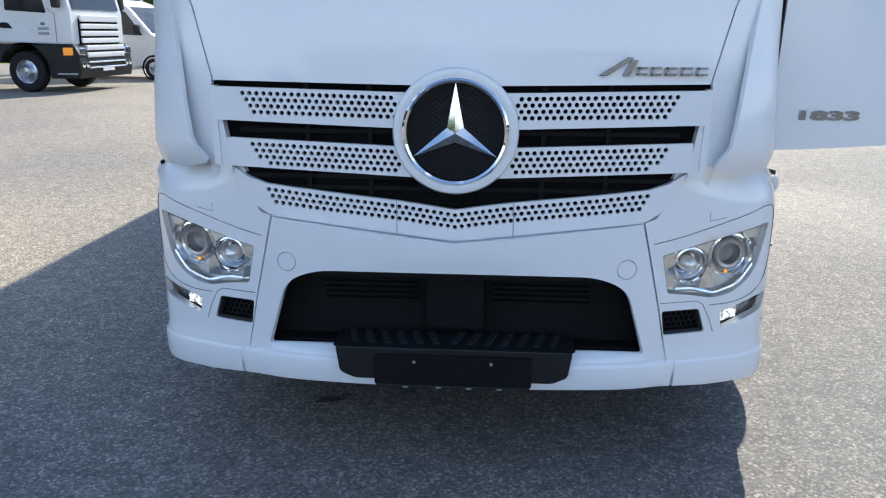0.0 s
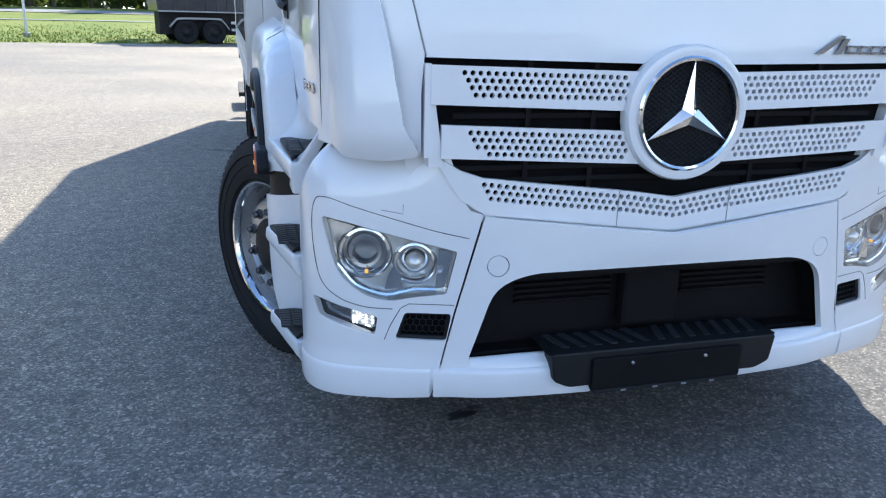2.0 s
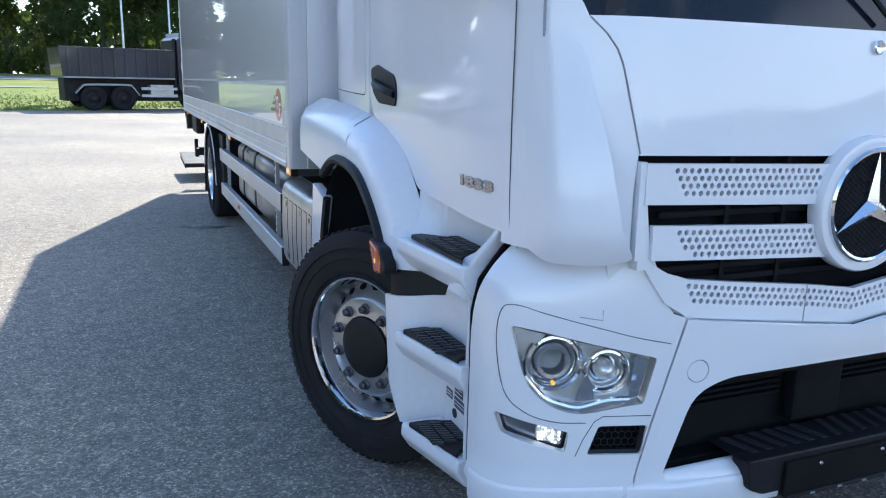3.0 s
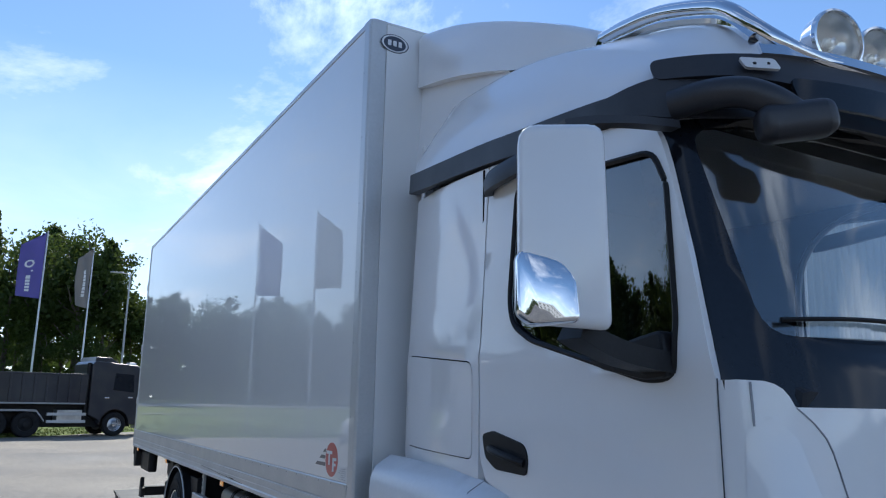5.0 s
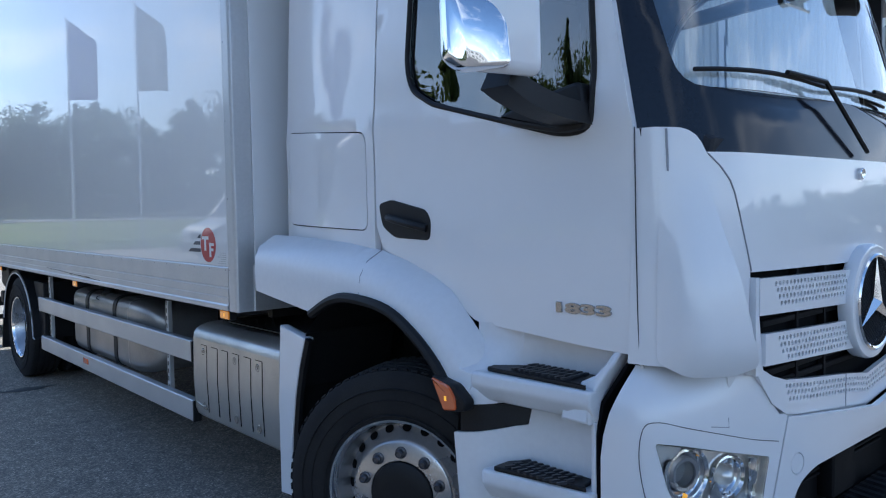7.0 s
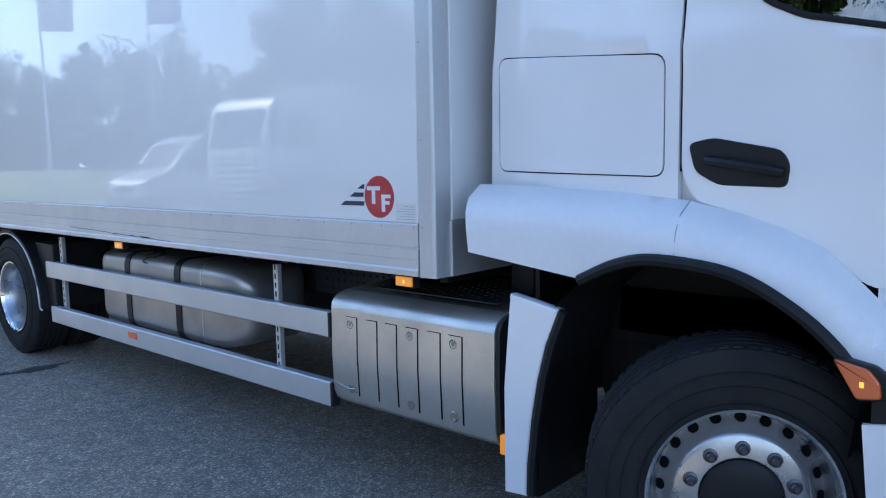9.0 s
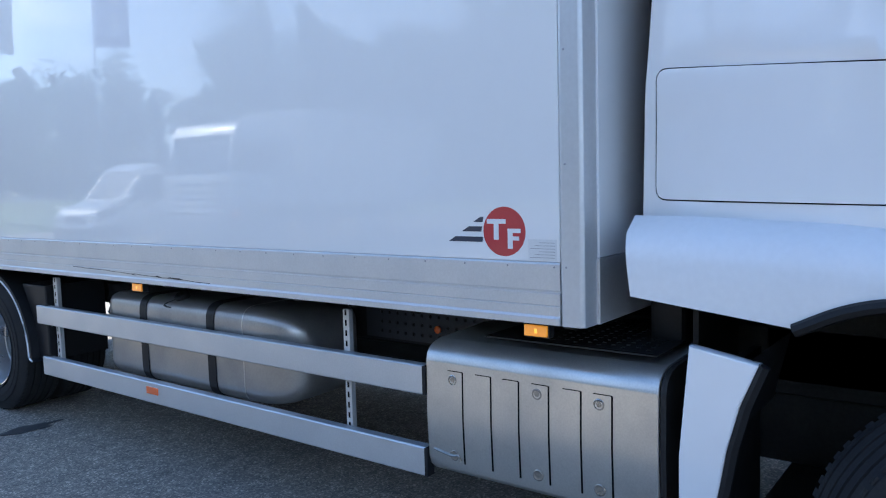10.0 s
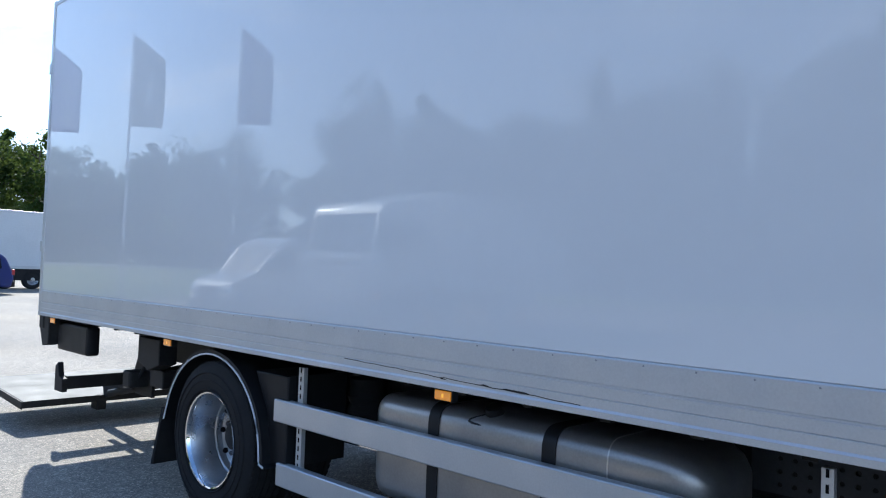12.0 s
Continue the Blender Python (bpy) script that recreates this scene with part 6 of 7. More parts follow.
        if i in (0, 3, 5):
            for z in (0.815, 0.49):
                part("dimple", lathe([(0.024, -0.001), (0.019, 0.0012), (0.014, -0.0006), (0.007, 0.0004), (0, 0.0008)], 20, m=Matrix.Translation((-1.2048, y + 0.052, z)) @ pose(0, 0, 0, 0, -90)), SHADED_STEEL, cat)
    part("dent_fold", tube(curve_pts([(-1.203, 3.33, 0.50), (-1.2055, 3.24, 0.487), (-1.205, 3.20, 0.492), (-1.2045, 3.19, 0.47)], 4), 0.006, 6), SHADED_STEEL, cat)
    # dark plate added to hide daylight below the cab's rear
    part("rear_shield", block(-0.95, 1.05, 2.27, 2.29, 0.86, 1.50), FRAME, truck)
    part("catwalk", sheet(rect(-1.13, -0.48, 2.36, 3.1), [circle(-1.06 + 0.05 * i + 0.025 * (j % 2), 2.42 + 0.05 * j, 0.009, 6) for i in range(11) for j in range(12)], lambda u, v: (u, v, 1.0), 0.006, 0.2, grid=False), FRAME, truck, "black perforated walkway plate behind the cab")
    part("side_lamp", block(-1.215, -1.16, 2.255, 2.295, 0.385, 0.47, 0.006), AMBER, cat)
    part("intake_duct", block(0.45, 1.0, 2.30, 2.44, 1.05, 2.95, 0.03), BLACK, truck, "tall black block added to darken the gap behind the cab")
    for i in range(3):
        part("air_hose", tube(curve_pts([(-0.3 + i * 0.12, 2.3, 1.5), (-0.35 + i * 0.12, 2.42, 1.25), (-0.3 + i * 0.1, 2.5, 1.05)], 5), 0.018, 8), RUBBER, truck)
    # side guard: two aluminium planks on slotted uprights
    for k in (-1, 1):
        sg = part("side_guard_post", block(k * 1.125, k * 1.155, 3.865, 3.905, 0.36, 1.06, 0.003), ALU, truck, "slotted upright of the side guard")
        s2 = part("side_guard_post", block(k * 1.125, k * 1.155, 6.70, 6.75, 0.36, 1.06, 0.003), ALU, truck)
        for y, p in ((3.885, sg), (6.725, s2)):
            for i in range(14):
                part("slot", block(k * 1.153, k * 1.157, y - 0.005, y + 0.005, 0.38 + i * 0.05, 0.408 + i * 0.05), VOID, p)
        for z in (0.73, 0.365):
            prof = [(1.16, z), (1.205, z), (1.21, z + 0.006), (1.21, z + 0.124), (1.205, z + 0.13), (1.16, z + 0.13), (1.16, z + 0.12), (1.195, z + 0.118), (1.195, z + 0.012), (1.16, z + 0.01)]
            r = part("side_guard_rail", prism([(k * a, c) for a, c in prof], "y", 3.38, 6.905 if z > 0.5 else 6.86), ALU, truck, "plain aluminium side guard plank")
            part("rail_end", block(k * 1.165, k * 1.212, 3.365, 3.382, z + 0.002, z + 0.128), BLACK, r)
            if z < 0.5:
                part("reflector", block(k * 1.208, k * 1.2155, 5.425, 5.545, 0.422, 0.466, 0.002), ORANGE, r)
    # fuel tank
    outline = rounded([(-0.52, 0.46), (-1.13, 0.46), (-1.13, 1.0), (-0.52, 1.0)], 0.10, 6)
    c = Vector((-0.825, 0.73))
    ring = lambda f, y: [Vector((c.x + (u - c.x) * f, y, c.y + (v - c.y) * f)) for u, v in outline]
    tk = part("fuel_tank", loft([ring(0.45, 4.31), ring(0.66, 4.33), ring(0.80, 4.37), ring(0.90, 4.425), ring(0.96, 4.50), ring(0.99, 4.58), ring(1.0, 4.68), ring(1.0, 6.02), ring(0.97, 6.075), ring(0.90, 6.11), ring(0.72, 6.125)]), TANK, truck, "rounded aluminium fuel tank with black straps", sharp=0.9)
    for y in (5.665, 4.985):
        part("strap", loft([ring(1.018, y - 0.035), ring(1.018, y + 0.035)]), BLACK, tk)
    part("weld", loft([ring(1.006, 4.70), ring(1.006, 4.706)]), STEEL, tk)
    part("tank_cap", lathe([(0.045, 0), (0.045, 0.03), (0.036, 0.038), (0, 0.038)], 20, m=Matrix.Translation((-1.05, 5.35, 0.995)) @ pose(0, 0, 0, 0, -28)), BLACK, tk)
    part("cap_tether", tube(curve_pts([(-1.08, 5.38, 0.99), (-1.12, 5.45, 0.955), (-1.11, 5.30, 0.94)], 4), 0.006, 6), BLACK, tk)
    # rear wheel arch and flap
    for k in (-1, 1):
        arc = [(7.575 + 0.625 * math.cos(radians(a)), 0.485 + 0.60 * math.sin(radians(a))) for a in range(20, 181, 8)] + [(6.945, 0.47), (6.90, 0.455)]
        arc = [(8.215, 0.55)] + arc
        o = [Vector((k * 1.25, y, z)) for y, z in arc]
        i = [Vector((k * 0.70, y, z)) for y, z in arc]
        low = [Vector((k * 1.25, 7.575 + (y - 7.575) * 0.955, 0.485 + (z - 0.485) * 0.955)) for y, z in arc]
        rf = part("rear_fender", loft([i, o, low], closed=False, caps=False), BLACK, truck, "black plastic rear wheel arch with pale edge")
        part("fender_edge", tube([p + Vector((k * 0.004, 0, 0)) for p in low], 0.006, 6), STICKER, rf)
        part("fender_skirt", prism([(6.97, 0.47), (6.80, 0.47), (6.80, 1.0), (7.15, 1.0), (7.0, 0.75)], "x", k * 0.75, k * 1.19, 0.01), BLACK, rf)
        part("mud_flap", prism([(8.20, 0.62), (8.23, 0.62), (8.36, 0.20), (8.33, 0.20)], "x", k * 0.72, k * 1.25), RUBBER, rf)
    # tail: tool box, tail-lift arms, platform, underrun bar
    part("rear_box", block(-1.215, -1.10, 9.70, 10.38, 0.82, 1.07, 0.025), BLACK, truck, "black box hung under the rear of the body")
    part("rear_bracket", prism([(10.42, 0.86), (10.56, 0.84), (10.64, 1.0), (10.64, 1.12), (10.42, 1.12)], "x", -1.28, -1.16, 0.008), FRAME, truck)
    part("rear_bracket", prism([(10.42, 0.86), (10.56, 0.84), (10.64, 1.0), (10.64, 1.12), (10.42, 1.12)], "x", 1.16, 1.28, 0.008), ALU, truck)
    ub = part("underrun_bar", block(-1.14, 1.14, 10.30, 10.42, 0.46, 0.58, 0.008), FRAME, truck, "black underrun bar with upturned ends")
    for k in (-1, 1):
        part("bar_end", prism([(10.28, 0.44), (10.46, 0.44), (10.46, 0.66), (10.40, 0.70), (10.36, 0.58), (10.28, 0.56)], "x", k * 1.14, k * 1.19, 0.006), FRAME, ub)
        part("lift_arm", tube([(k * 0.50, 9.3, 0.70), (k * 0.50, 10.0, 0.55), (k * 0.50, 10.95, 0.30)], 0, shape=[(-0.04, -0.06), (0.04, -0.06), (0.04, 0.06), (-0.04, 0.06)]), FRAME, truck)
        part("lift_ram", tube([(k * 0.66, 9.25, 0.62), (k * 0.66, 10.5, 0.36)], 0.035, 10), FRAME, truck)
    part("lift_beam", block(-1.05, 1.05, 9.22, 9.36, 0.60, 0.74, 0.02), FRAME, truck)
    for k in (-1, 1):
        br = part("lift_bracket", prism([(9.15, 0.52), (9.45, 0.52), (9.52, 0.66), (9.42, 0.86), (9.36, 1.04), (9.18, 1.04)], "x", k * 0.86, k * 0.89, 0.004), FRAME, truck)
        part("pivot_pin", lathe([(0, -0.05), (0.03, -0.05), (0.03, 0.05), (0, 0.05)], 12, m=Matrix.Translation((k * 0.88, 9.44, 0.62)) @ pose(0, 0, 0, 0, 90)), STEEL, br)
        part("hose", tube(curve_pts([(k * 0.92, 9.10, 0.90), (k * 0.97, 9.25, 0.66), (k * 0.93, 9.42, 0.56), (k * 0.80, 9.62, 0.62)], 4), 0.014, 6), RUBBER, br)
        part("rear_hanger", prism([(8.62, 0.86), (8.80, 0.80), (8.98, 0.86), (8.98, 1.05), (8.62, 1.05)], "x", k * 0.95, k * 1.10, 0.01), FRAME, truck)
    part("valve_block", block(-1.02, -0.90, 8.70, 8.92, 0.66, 0.80, 0.01), FRAME, truck)
    lp = part("lift_platform", prism([(10.92, 0.21), (10.92, 0.275), (11.95, 0.33), (12.30, 0.335), (12.30, 0.32), (11.95, 0.27)], "x", -1.30, 1.30, 0.006), FRAME, truck, "lowered dark tail-lift platform")
    part("platform_edge", prism([(10.93, 0.20), (10.93, 0.27), (11.95, 0.325), (11.95, 0.26)], "x", -1.31, -1.298), FRAME, lp)
    for k in (-1, 1):
        part("platform_foot", block(k * 0.55 - 0.05, k * 0.55 + 0.05, 10.95, 11.1, 0.12, 0.28, 0.01), FRAME, lp)


for side in (-1, 1):
    make_fender(side)
    make_steps(side)
make_wheels()
make_box()
make_underside()

# ---------------------------------------------------------------- grass, road, woods
GRASS = material("grass", (0.17, 0.23, 0.045), 0.9, vary=0.2, scale=0.25, fine=7.0, bump=0.6, second=(0.25, 0.28, 0.07), rvar=0.02, spec=0.2)
ROADGREY = material("road_grey", (0.30, 0.30, 0.29), 0.85, vary=0.06, scale=0.5, fine=40)
LEAF_A = material("leaf_dark", (0.035, 0.062, 0.016), 0.6, vary=0.25, scale=0.35, fine=2.5, island=True, second=(0.06, 0.085, 0.02), spec=0.3)
LEAF_B = material("leaf_light", (0.075, 0.105, 0.022), 0.6, vary=0.25, scale=0.35, fine=2.5, island=True, second=(0.05, 0.08, 0.02), spec=0.3)
def leafy(m, through_tone=(0.11, 0.15, 0.03), share=0.42):
    """Lets some daylight through leaves and cloth."""
    nt = m.node_tree
    b, out = nt.nodes["Principled BSDF"], nt.nodes["Material Output"]
    tr, mx = nt.nodes.new("ShaderNodeBsdfTranslucent"), nt.nodes.new("ShaderNodeMixShader")
    tr.inputs["Color"].default_value = (*through_tone, 1)
    mx.inputs[0].default_value = share
    nt.links.new(b.outputs[0], mx.inputs[1]); nt.links.new(tr.outputs[0], mx.inputs[2])
    nt.links.new(mx.outputs[0], out.inputs["Surface"])


leafy(LEAF_A)
leafy(LEAF_B)
BARK = material("bark", (0.12, 0.10, 0.08), 0.9, vary=0.2, scale=3, fine=25, bump=0.5)
SHEETMETAL = material("hall_cladding", (0.50, 0.52, 0.51), 0.45, 0.2, vary=0.04, scale=0.5, fine=12)
SHEETWHITE = material("hall_white", (0.78, 0.80, 0.78), 0.5, vary=0.03, scale=0.5, fine=12)
NAVYPAINT = material("dark_navy_paint", (0.014, 0.016, 0.026), 0.4, vary=0.15, scale=1.5, fine=30, coat=0.6, second=(0.03, 0.03, 0.035))
BLUEPAINT = material("blue_paint", (0.008, 0.022, 0.15), 0.35, vary=0.05, coat=0.25)
DUSTYWHITE = material("dusty_white_paint", (0.70, 0.71, 0.71), 0.4, vary=0.04, scale=1.0, fine=15, coat=0.6)
POLE = material("white_pole", (0.72, 0.73, 0.74), 0.4, vary=0.03)
FLAGBLUE = material("flag_blue", (0.15, 0.14, 0.36), 0.8, vary=0.06, scale=2, fine=30)
FLAGGREY = material("flag_grey", (0.26, 0.255, 0.26), 0.8, vary=0.08, scale=2, fine=30)
leafy(FLAGBLUE, (0.26, 0.25, 0.55), 0.5)
leafy(FLAGGREY, (0.42, 0.41, 0.41), 0.5)
BRICKRED = material("red_brown_boards", (0.16, 0.055, 0.04), 0.7, vary=0.12, scale=2, fine=20)

EDGE = [(-110, 50), (-90, 50), (-60, 47), (-45, 41.5), (-30, 38.5), (-15, 37.2), (-5, 37.2), (-1, 39.2), (3, 42.5), (7, 46), (10, 60), (13, 75), (40, 80)]


def yard_edge(az):
    return float(np.interp(az, *zip(*EDGE)))


def slope(d):
    return 0.03 + 0.028 * min(d, 55)


def ring_sheet(name, mat, d0, d1, lift, label, az0=-110, az1=40, step=1.5, wobble=0.0, rows=6):
    bm = bmesh.new()
    G = []
    n = int((az1 - az0) / step)
    for i in range(n + 1):
        az = az0 + (az1 - az0) * i / n
        R = yard_edge(az)
        row = []
        for j in range(rows + 1):
            d = d0 + (d1 - d0) * (j / rows) ** 1.5
            w = wobble * noise.noise(Vector((az * 0.35, d * 0.1, 3.0))) if j == 0 else 0
            z = lift + (slope(d) if d > 0 else -0.02) + (0.05 * noise.noise(Vector((az * 0.8, d * 0.3, 1.0))) if mat is GRASS and j else 0)
            row.append(bm.verts.new(((R + d + w) * math.sin(radians(az)), (R + d + w) * math.cos(radians(az)), z)))
        G.append(row)
    for a, b in zip(G, G[1:]):
        for j in range(rows):
            bm.faces.new((a[j], a[j + 1], b[j + 1], b[j]))
    bmesh.ops.recalc_face_normals(bm, faces=bm.faces[:])
    ob = part(name, bm, mat)
    return tagged(ob, label, name.replace("_", " "), kind="structure")


ring_sheet("lawn", GRASS, 0.0, 120, 0.0, "sunlit rough green grass rising from the yard", wobble=0.8, rows=14)
ring_sheet("footpath", ROADGREY, 22.0, 23.2, 0.04, "pale footpath through the grass", az1=6, rows=1)
ring_sheet("road", ROADGREY, 37.0, 45.0, 0.05, "pale asphalt road before the woods", az1=6, rows=2)


def make_tufts():
    """Grass blades along the edge of the yard, where it is seen nearest."""
    V, F = [], []
    rng = random.Random(4)
    for i in range(5200):
        az = rng.uniform(-24, 5)
        d = abs(rng.gauss(0, 7))
        R = yard_edge(az) + 0.4 + d
        x, y, z = R * math.sin(radians(az)), R * math.cos(radians(az)), slope(d)
        for k in range(2):
            a, h, w = rng.uniform(0, 6.28), rng.uniform(0.04, 0.14), rng.uniform(0.015, 0.04)
            lx, ly = rng.uniform(-0.1, 0.1), rng.uniform(-0.1, 0.1)
            n = len(V)
            V += [(x - w * math.cos(a), y - w * math.sin(a), z - 0.03), (x + w * math.cos(a), y + w * math.sin(a), z - 0.03), (x + lx, y + ly, z + h)]
            F.append((n, n + 1, n + 2))
    me = bpy.data.meshes.new("grass_tufts")
    me.from_pydata(V, [], F)
    me.materials.append(GRASS)
    tagged(new("grass_tufts", me), "uneven green grass tufts along the yard edge", "grass", kind="stuff")


make_tufts()


def leaf_mesh(name, seed, kind, h, mat):
    """Crown of many small leaf clumps; kind: round, birch or spruce."""
    rng = np.random.default_rng(seed)
    C = []
    if kind == "spruce":
        for i in range(150):
            t = rng.random() ** 0.8
            r = (1 - t) * h * 0.17 + 0.15
            a = rng.random() * 6.28
            q = r * (0.35 + 0.65 * rng.random())
            C.append((q * math.cos(a), q * math.sin(a), h * (0.10 + 0.9 * t) - q * 0.25, 0.55 * (1.15 - t)))
    else:
        k = 15 if kind == "round" else 20
        lobes = [(rng.normal(0, h * 0.13), rng.normal(0, h * 0.13), h * rng.uniform(0.35, 0.9), h * rng.uniform(0.07, 0.14)) for _ in range(k)]
        if kind == "birch":
            lobes = [(x * 0.6, y * 0.6, z + h * 0.06, r * 0.75) for x, y, z, r in lobes] + [(rng.normal(0, 0.3), rng.normal(0, 0.3), h * u, h * 0.035) for u in (0.93, 0.98, 1.02)]
        for x, y, z, r in lobes:
            for _ in range(13):
                d = rng.normal(size=3); d /= np.linalg.norm(d)
                q = r * rng.uniform(0.55, 1.1)
                C.append((x + d[0] * q, y + d[1] * q, z + d[2] * q * 0.85, r * 0.42))
    V, F = [], []
    for x, y, z, r in C:
        m = 24
        P = np.array([x, y, z]) + rng.normal(0, 1, (m, 3)) * r * 0.75
        for p in P:
            u = rng.normal(size=3); u /= np.linalg.norm(u)
            w = np.cross(u, rng.normal(size=3)); w /= np.linalg.norm(w)
            s = rng.uniform(0.11, 0.23) * (h / 15)
            n = len(V)
            V += [tuple(p - u * s), tuple(p + w * s * 0.7), tuple(p + u * s * 1.2), tuple(p - w * s * 0.7)]
            F.append((n, n + 1, n + 2, n + 3))
    me = bpy.data.meshes.new(name)
    me.from_pydata(V, [], F)
    me.materials.append(mat)
    return me


def trunk_mesh(seed, h, kind):
    rng = random.Random(seed)
    bm = bmesh.new()
    r = h * 0.013 + 0.05
    pts = [Vector((0.12 * i * rng.uniform(-1, 1), 0.12 * i * rng.uniform(-1, 1), h * 0.93 * i / 6)) for i in range(7)]
    rings = []
    for i, p in enumerate(pts):
        q = r * (1 - 0.85 * i / 6)
        rings.append([p + Vector((q * math.cos(a), q * math.sin(a), 0)) for a in np.linspace(0, 2 * math.pi, 8, endpoint=False)])
    loft(rings, bm=bm)
    for i in range(9):
        j = rng.randint(2, 5)
        a = rng.uniform(0, 6.28)
        l = h * rng.uniform(0.10, 0.20) * (0.5 if kind == "spruce" else 1)
        tube([pts[j], pts[j] + Vector((l * 0.6 * math.cos(a), l * 0.6 * math.sin(a), l * 0.35)), pts[j] + Vector((l * math.cos(a), l * math.sin(a), l * (0.8 if kind != "spruce" else 0.1)))], r * 0.22, 5, bm)
    return mesh_of(bm, BARK, "trunk")


TREES = []
for n, (kind, h, mat, lab) in enumerate((("round", 15.0, LEAF_A, "dense dark green broadleaf tree"), ("birch", 17.0, LEAF_B, "tall airy light green birch tree"), ("spruce", 17.5, LEAF_A, "dark green spruce tree"),
                                         ("round", 13.0, LEAF_B, "rounded light green broadleaf tree"), ("birch", 18.0, LEAF_A, "tall dark leafy tree with thin top"))):
    TREES.append((kind, h, trunk_mesh(20 + n, h, kind), leaf_mesh("crown", 40 + n, kind, h, mat), lab))


def plant(kind, az, D, height, rng):
    k, h, tr, lf, lab = TREES[kind]
    s = height / h
    R = yard_edge(max(-110, min(40, az)))
    t = thing("tree", lab, "tree", "trees along the road")
    t.matrix_basis = Matrix.Translation((D * math.sin(radians(az)), D * math.cos(radians(az)), slope(max(0, D - R)) - 0.1 if -110 < az < 40 else 0)) @ pose(0, 0, 0, 0, 0, rng.uniform(0, 360)) @ Matrix.Scale(s, 4)
    shared("trunk", tr, t)
    shared("crown", lf, t)


def make_woods():
    rng = random.Random(11)
    dist = [(-110, 57), (-75, 56), (-50, 58), (-40, 64), (-30, 82), (-15, 94), (5, 96), (40, 100)]
    tall = [(-110, 19), (-60, 19), (-53, 17), (-48, 13.5), (-44, 14.5), (-41, 18.5), (-38, 17), (-34, 12), (-31, 12), (-28, 15), (-22, 11), (-18, 14), (-8, 12), (-3, 21), (0.5, 23), (2.5, 21), (3.8, 16), (5.2, 12), (6.6, 13), (9, 17), (16, 15.5), (40, 16)]
    az = -108.0
    while az < 40:
        D = float(np.interp(az, *zip(*dist)))
        H = float(np.interp(az, *zip(*tall)))
        plant(rng.choice((0, 1, 1, 2, 3, 4)), az, D * rng.uniform(0.98, 1.06), H * rng.uniform(0.86, 1.06), rng)
        plant(rng.choice((0, 2, 4)), az + rng.uniform(-1, 1), D * rng.uniform(1.08, 1.2), H * rng.uniform(0.82, 1.02), rng)
        if rng.random() < 0.8:
            plant(rng.choice((0, 3)), az + rng.uniform(-1, 1), D * rng.uniform(0.94, 0.99), H * rng.uniform(0.3, 0.5), rng)
        az += rng.uniform(2.2, 3.6) * 60 / D


make_woods()


def make_far_woods():
    """Low wooded skyline all round, behind everything."""
    rng = np.random.default_rng(5)
    V, F = [], []
    for i in range(26000):
        az = rng.uniform(0, 2 * math.pi)
        D = rng.uniform(150, 175)
        top = 10 + 4 * noise.noise(Vector((az * 9, 0.3, 0))) + 3 * noise.noise(Vector((az * 31, 1.3, 0)))
        z = top * rng.random() ** 0.8
        p = np.array([D * math.sin(az), D * math.cos(az), z])
        u = rng.normal(size=3); u /= np.linalg.norm(u)
        w = np.cross(u, rng.normal(size=3)); w /= np.linalg.norm(w)
        s = rng.uniform(0.7, 1.7)
        n = len(V)
        V += [tuple(p - u * s), tuple(p + w * s * 0.8), tuple(p + u * s), tuple(p - w * s * 0.8)]
        F.append((n, n + 1, n + 2, n + 3))
    me = bpy.data.meshes.new("far_woods")
    me.from_pydata(V, [], F)
    me.materials.append(LEAF_A)
    tagged(new("far_woods", me), "distant dark green woods on the skyline", "woods", kind="stuff")


make_far_woods()


def make_undergrowth():
    """Scrub that closes the foot of the wood."""
    rng = np.random.default_rng(9)
    V, F = [], []
    for i in range(16000):
        az = rng.uniform(-110, 40)
        D = float(np.interp(az, (-110, -75, -50, -40, -30, -15, 5, 40), (57, 56, 58, 64, 82, 94, 96, 100))) * rng.uniform(1.0, 1.1)
        z0 = slope(max(0.0, D - yard_edge(az)))
        z = z0 + (3.2 + 1.4 * noise.noise(Vector((az * 0.6, 0.7, 0)))) * rng.random() ** 0.8
        p = np.array([D * math.sin(radians(az)), D * math.cos(radians(az)), z])
        u = rng.normal(size=3); u /= np.linalg.norm(u)
        w = np.cross(u, rng.normal(size=3)); w /= np.linalg.norm(w)
        s = rng.uniform(0.22, 0.5)
        n = len(V)
        V += [tuple(p - u * s), tuple(p + w * s * 0.8), tuple(p + u * s), tuple(p - w * s * 0.8)]
        F.append((n, n + 1, n + 2, n + 3))
    me = bpy.data.meshes.new("undergrowth")
    me.from_pydata(V, [], F)
    me.materials.append(LEAF_A)
    tagged(new("undergrowth", me), "dark green scrub at the foot of the wood", "shrubs", kind="stuff")


make_undergrowth()

# ---------------------------------------------------------------- flags, street lamp


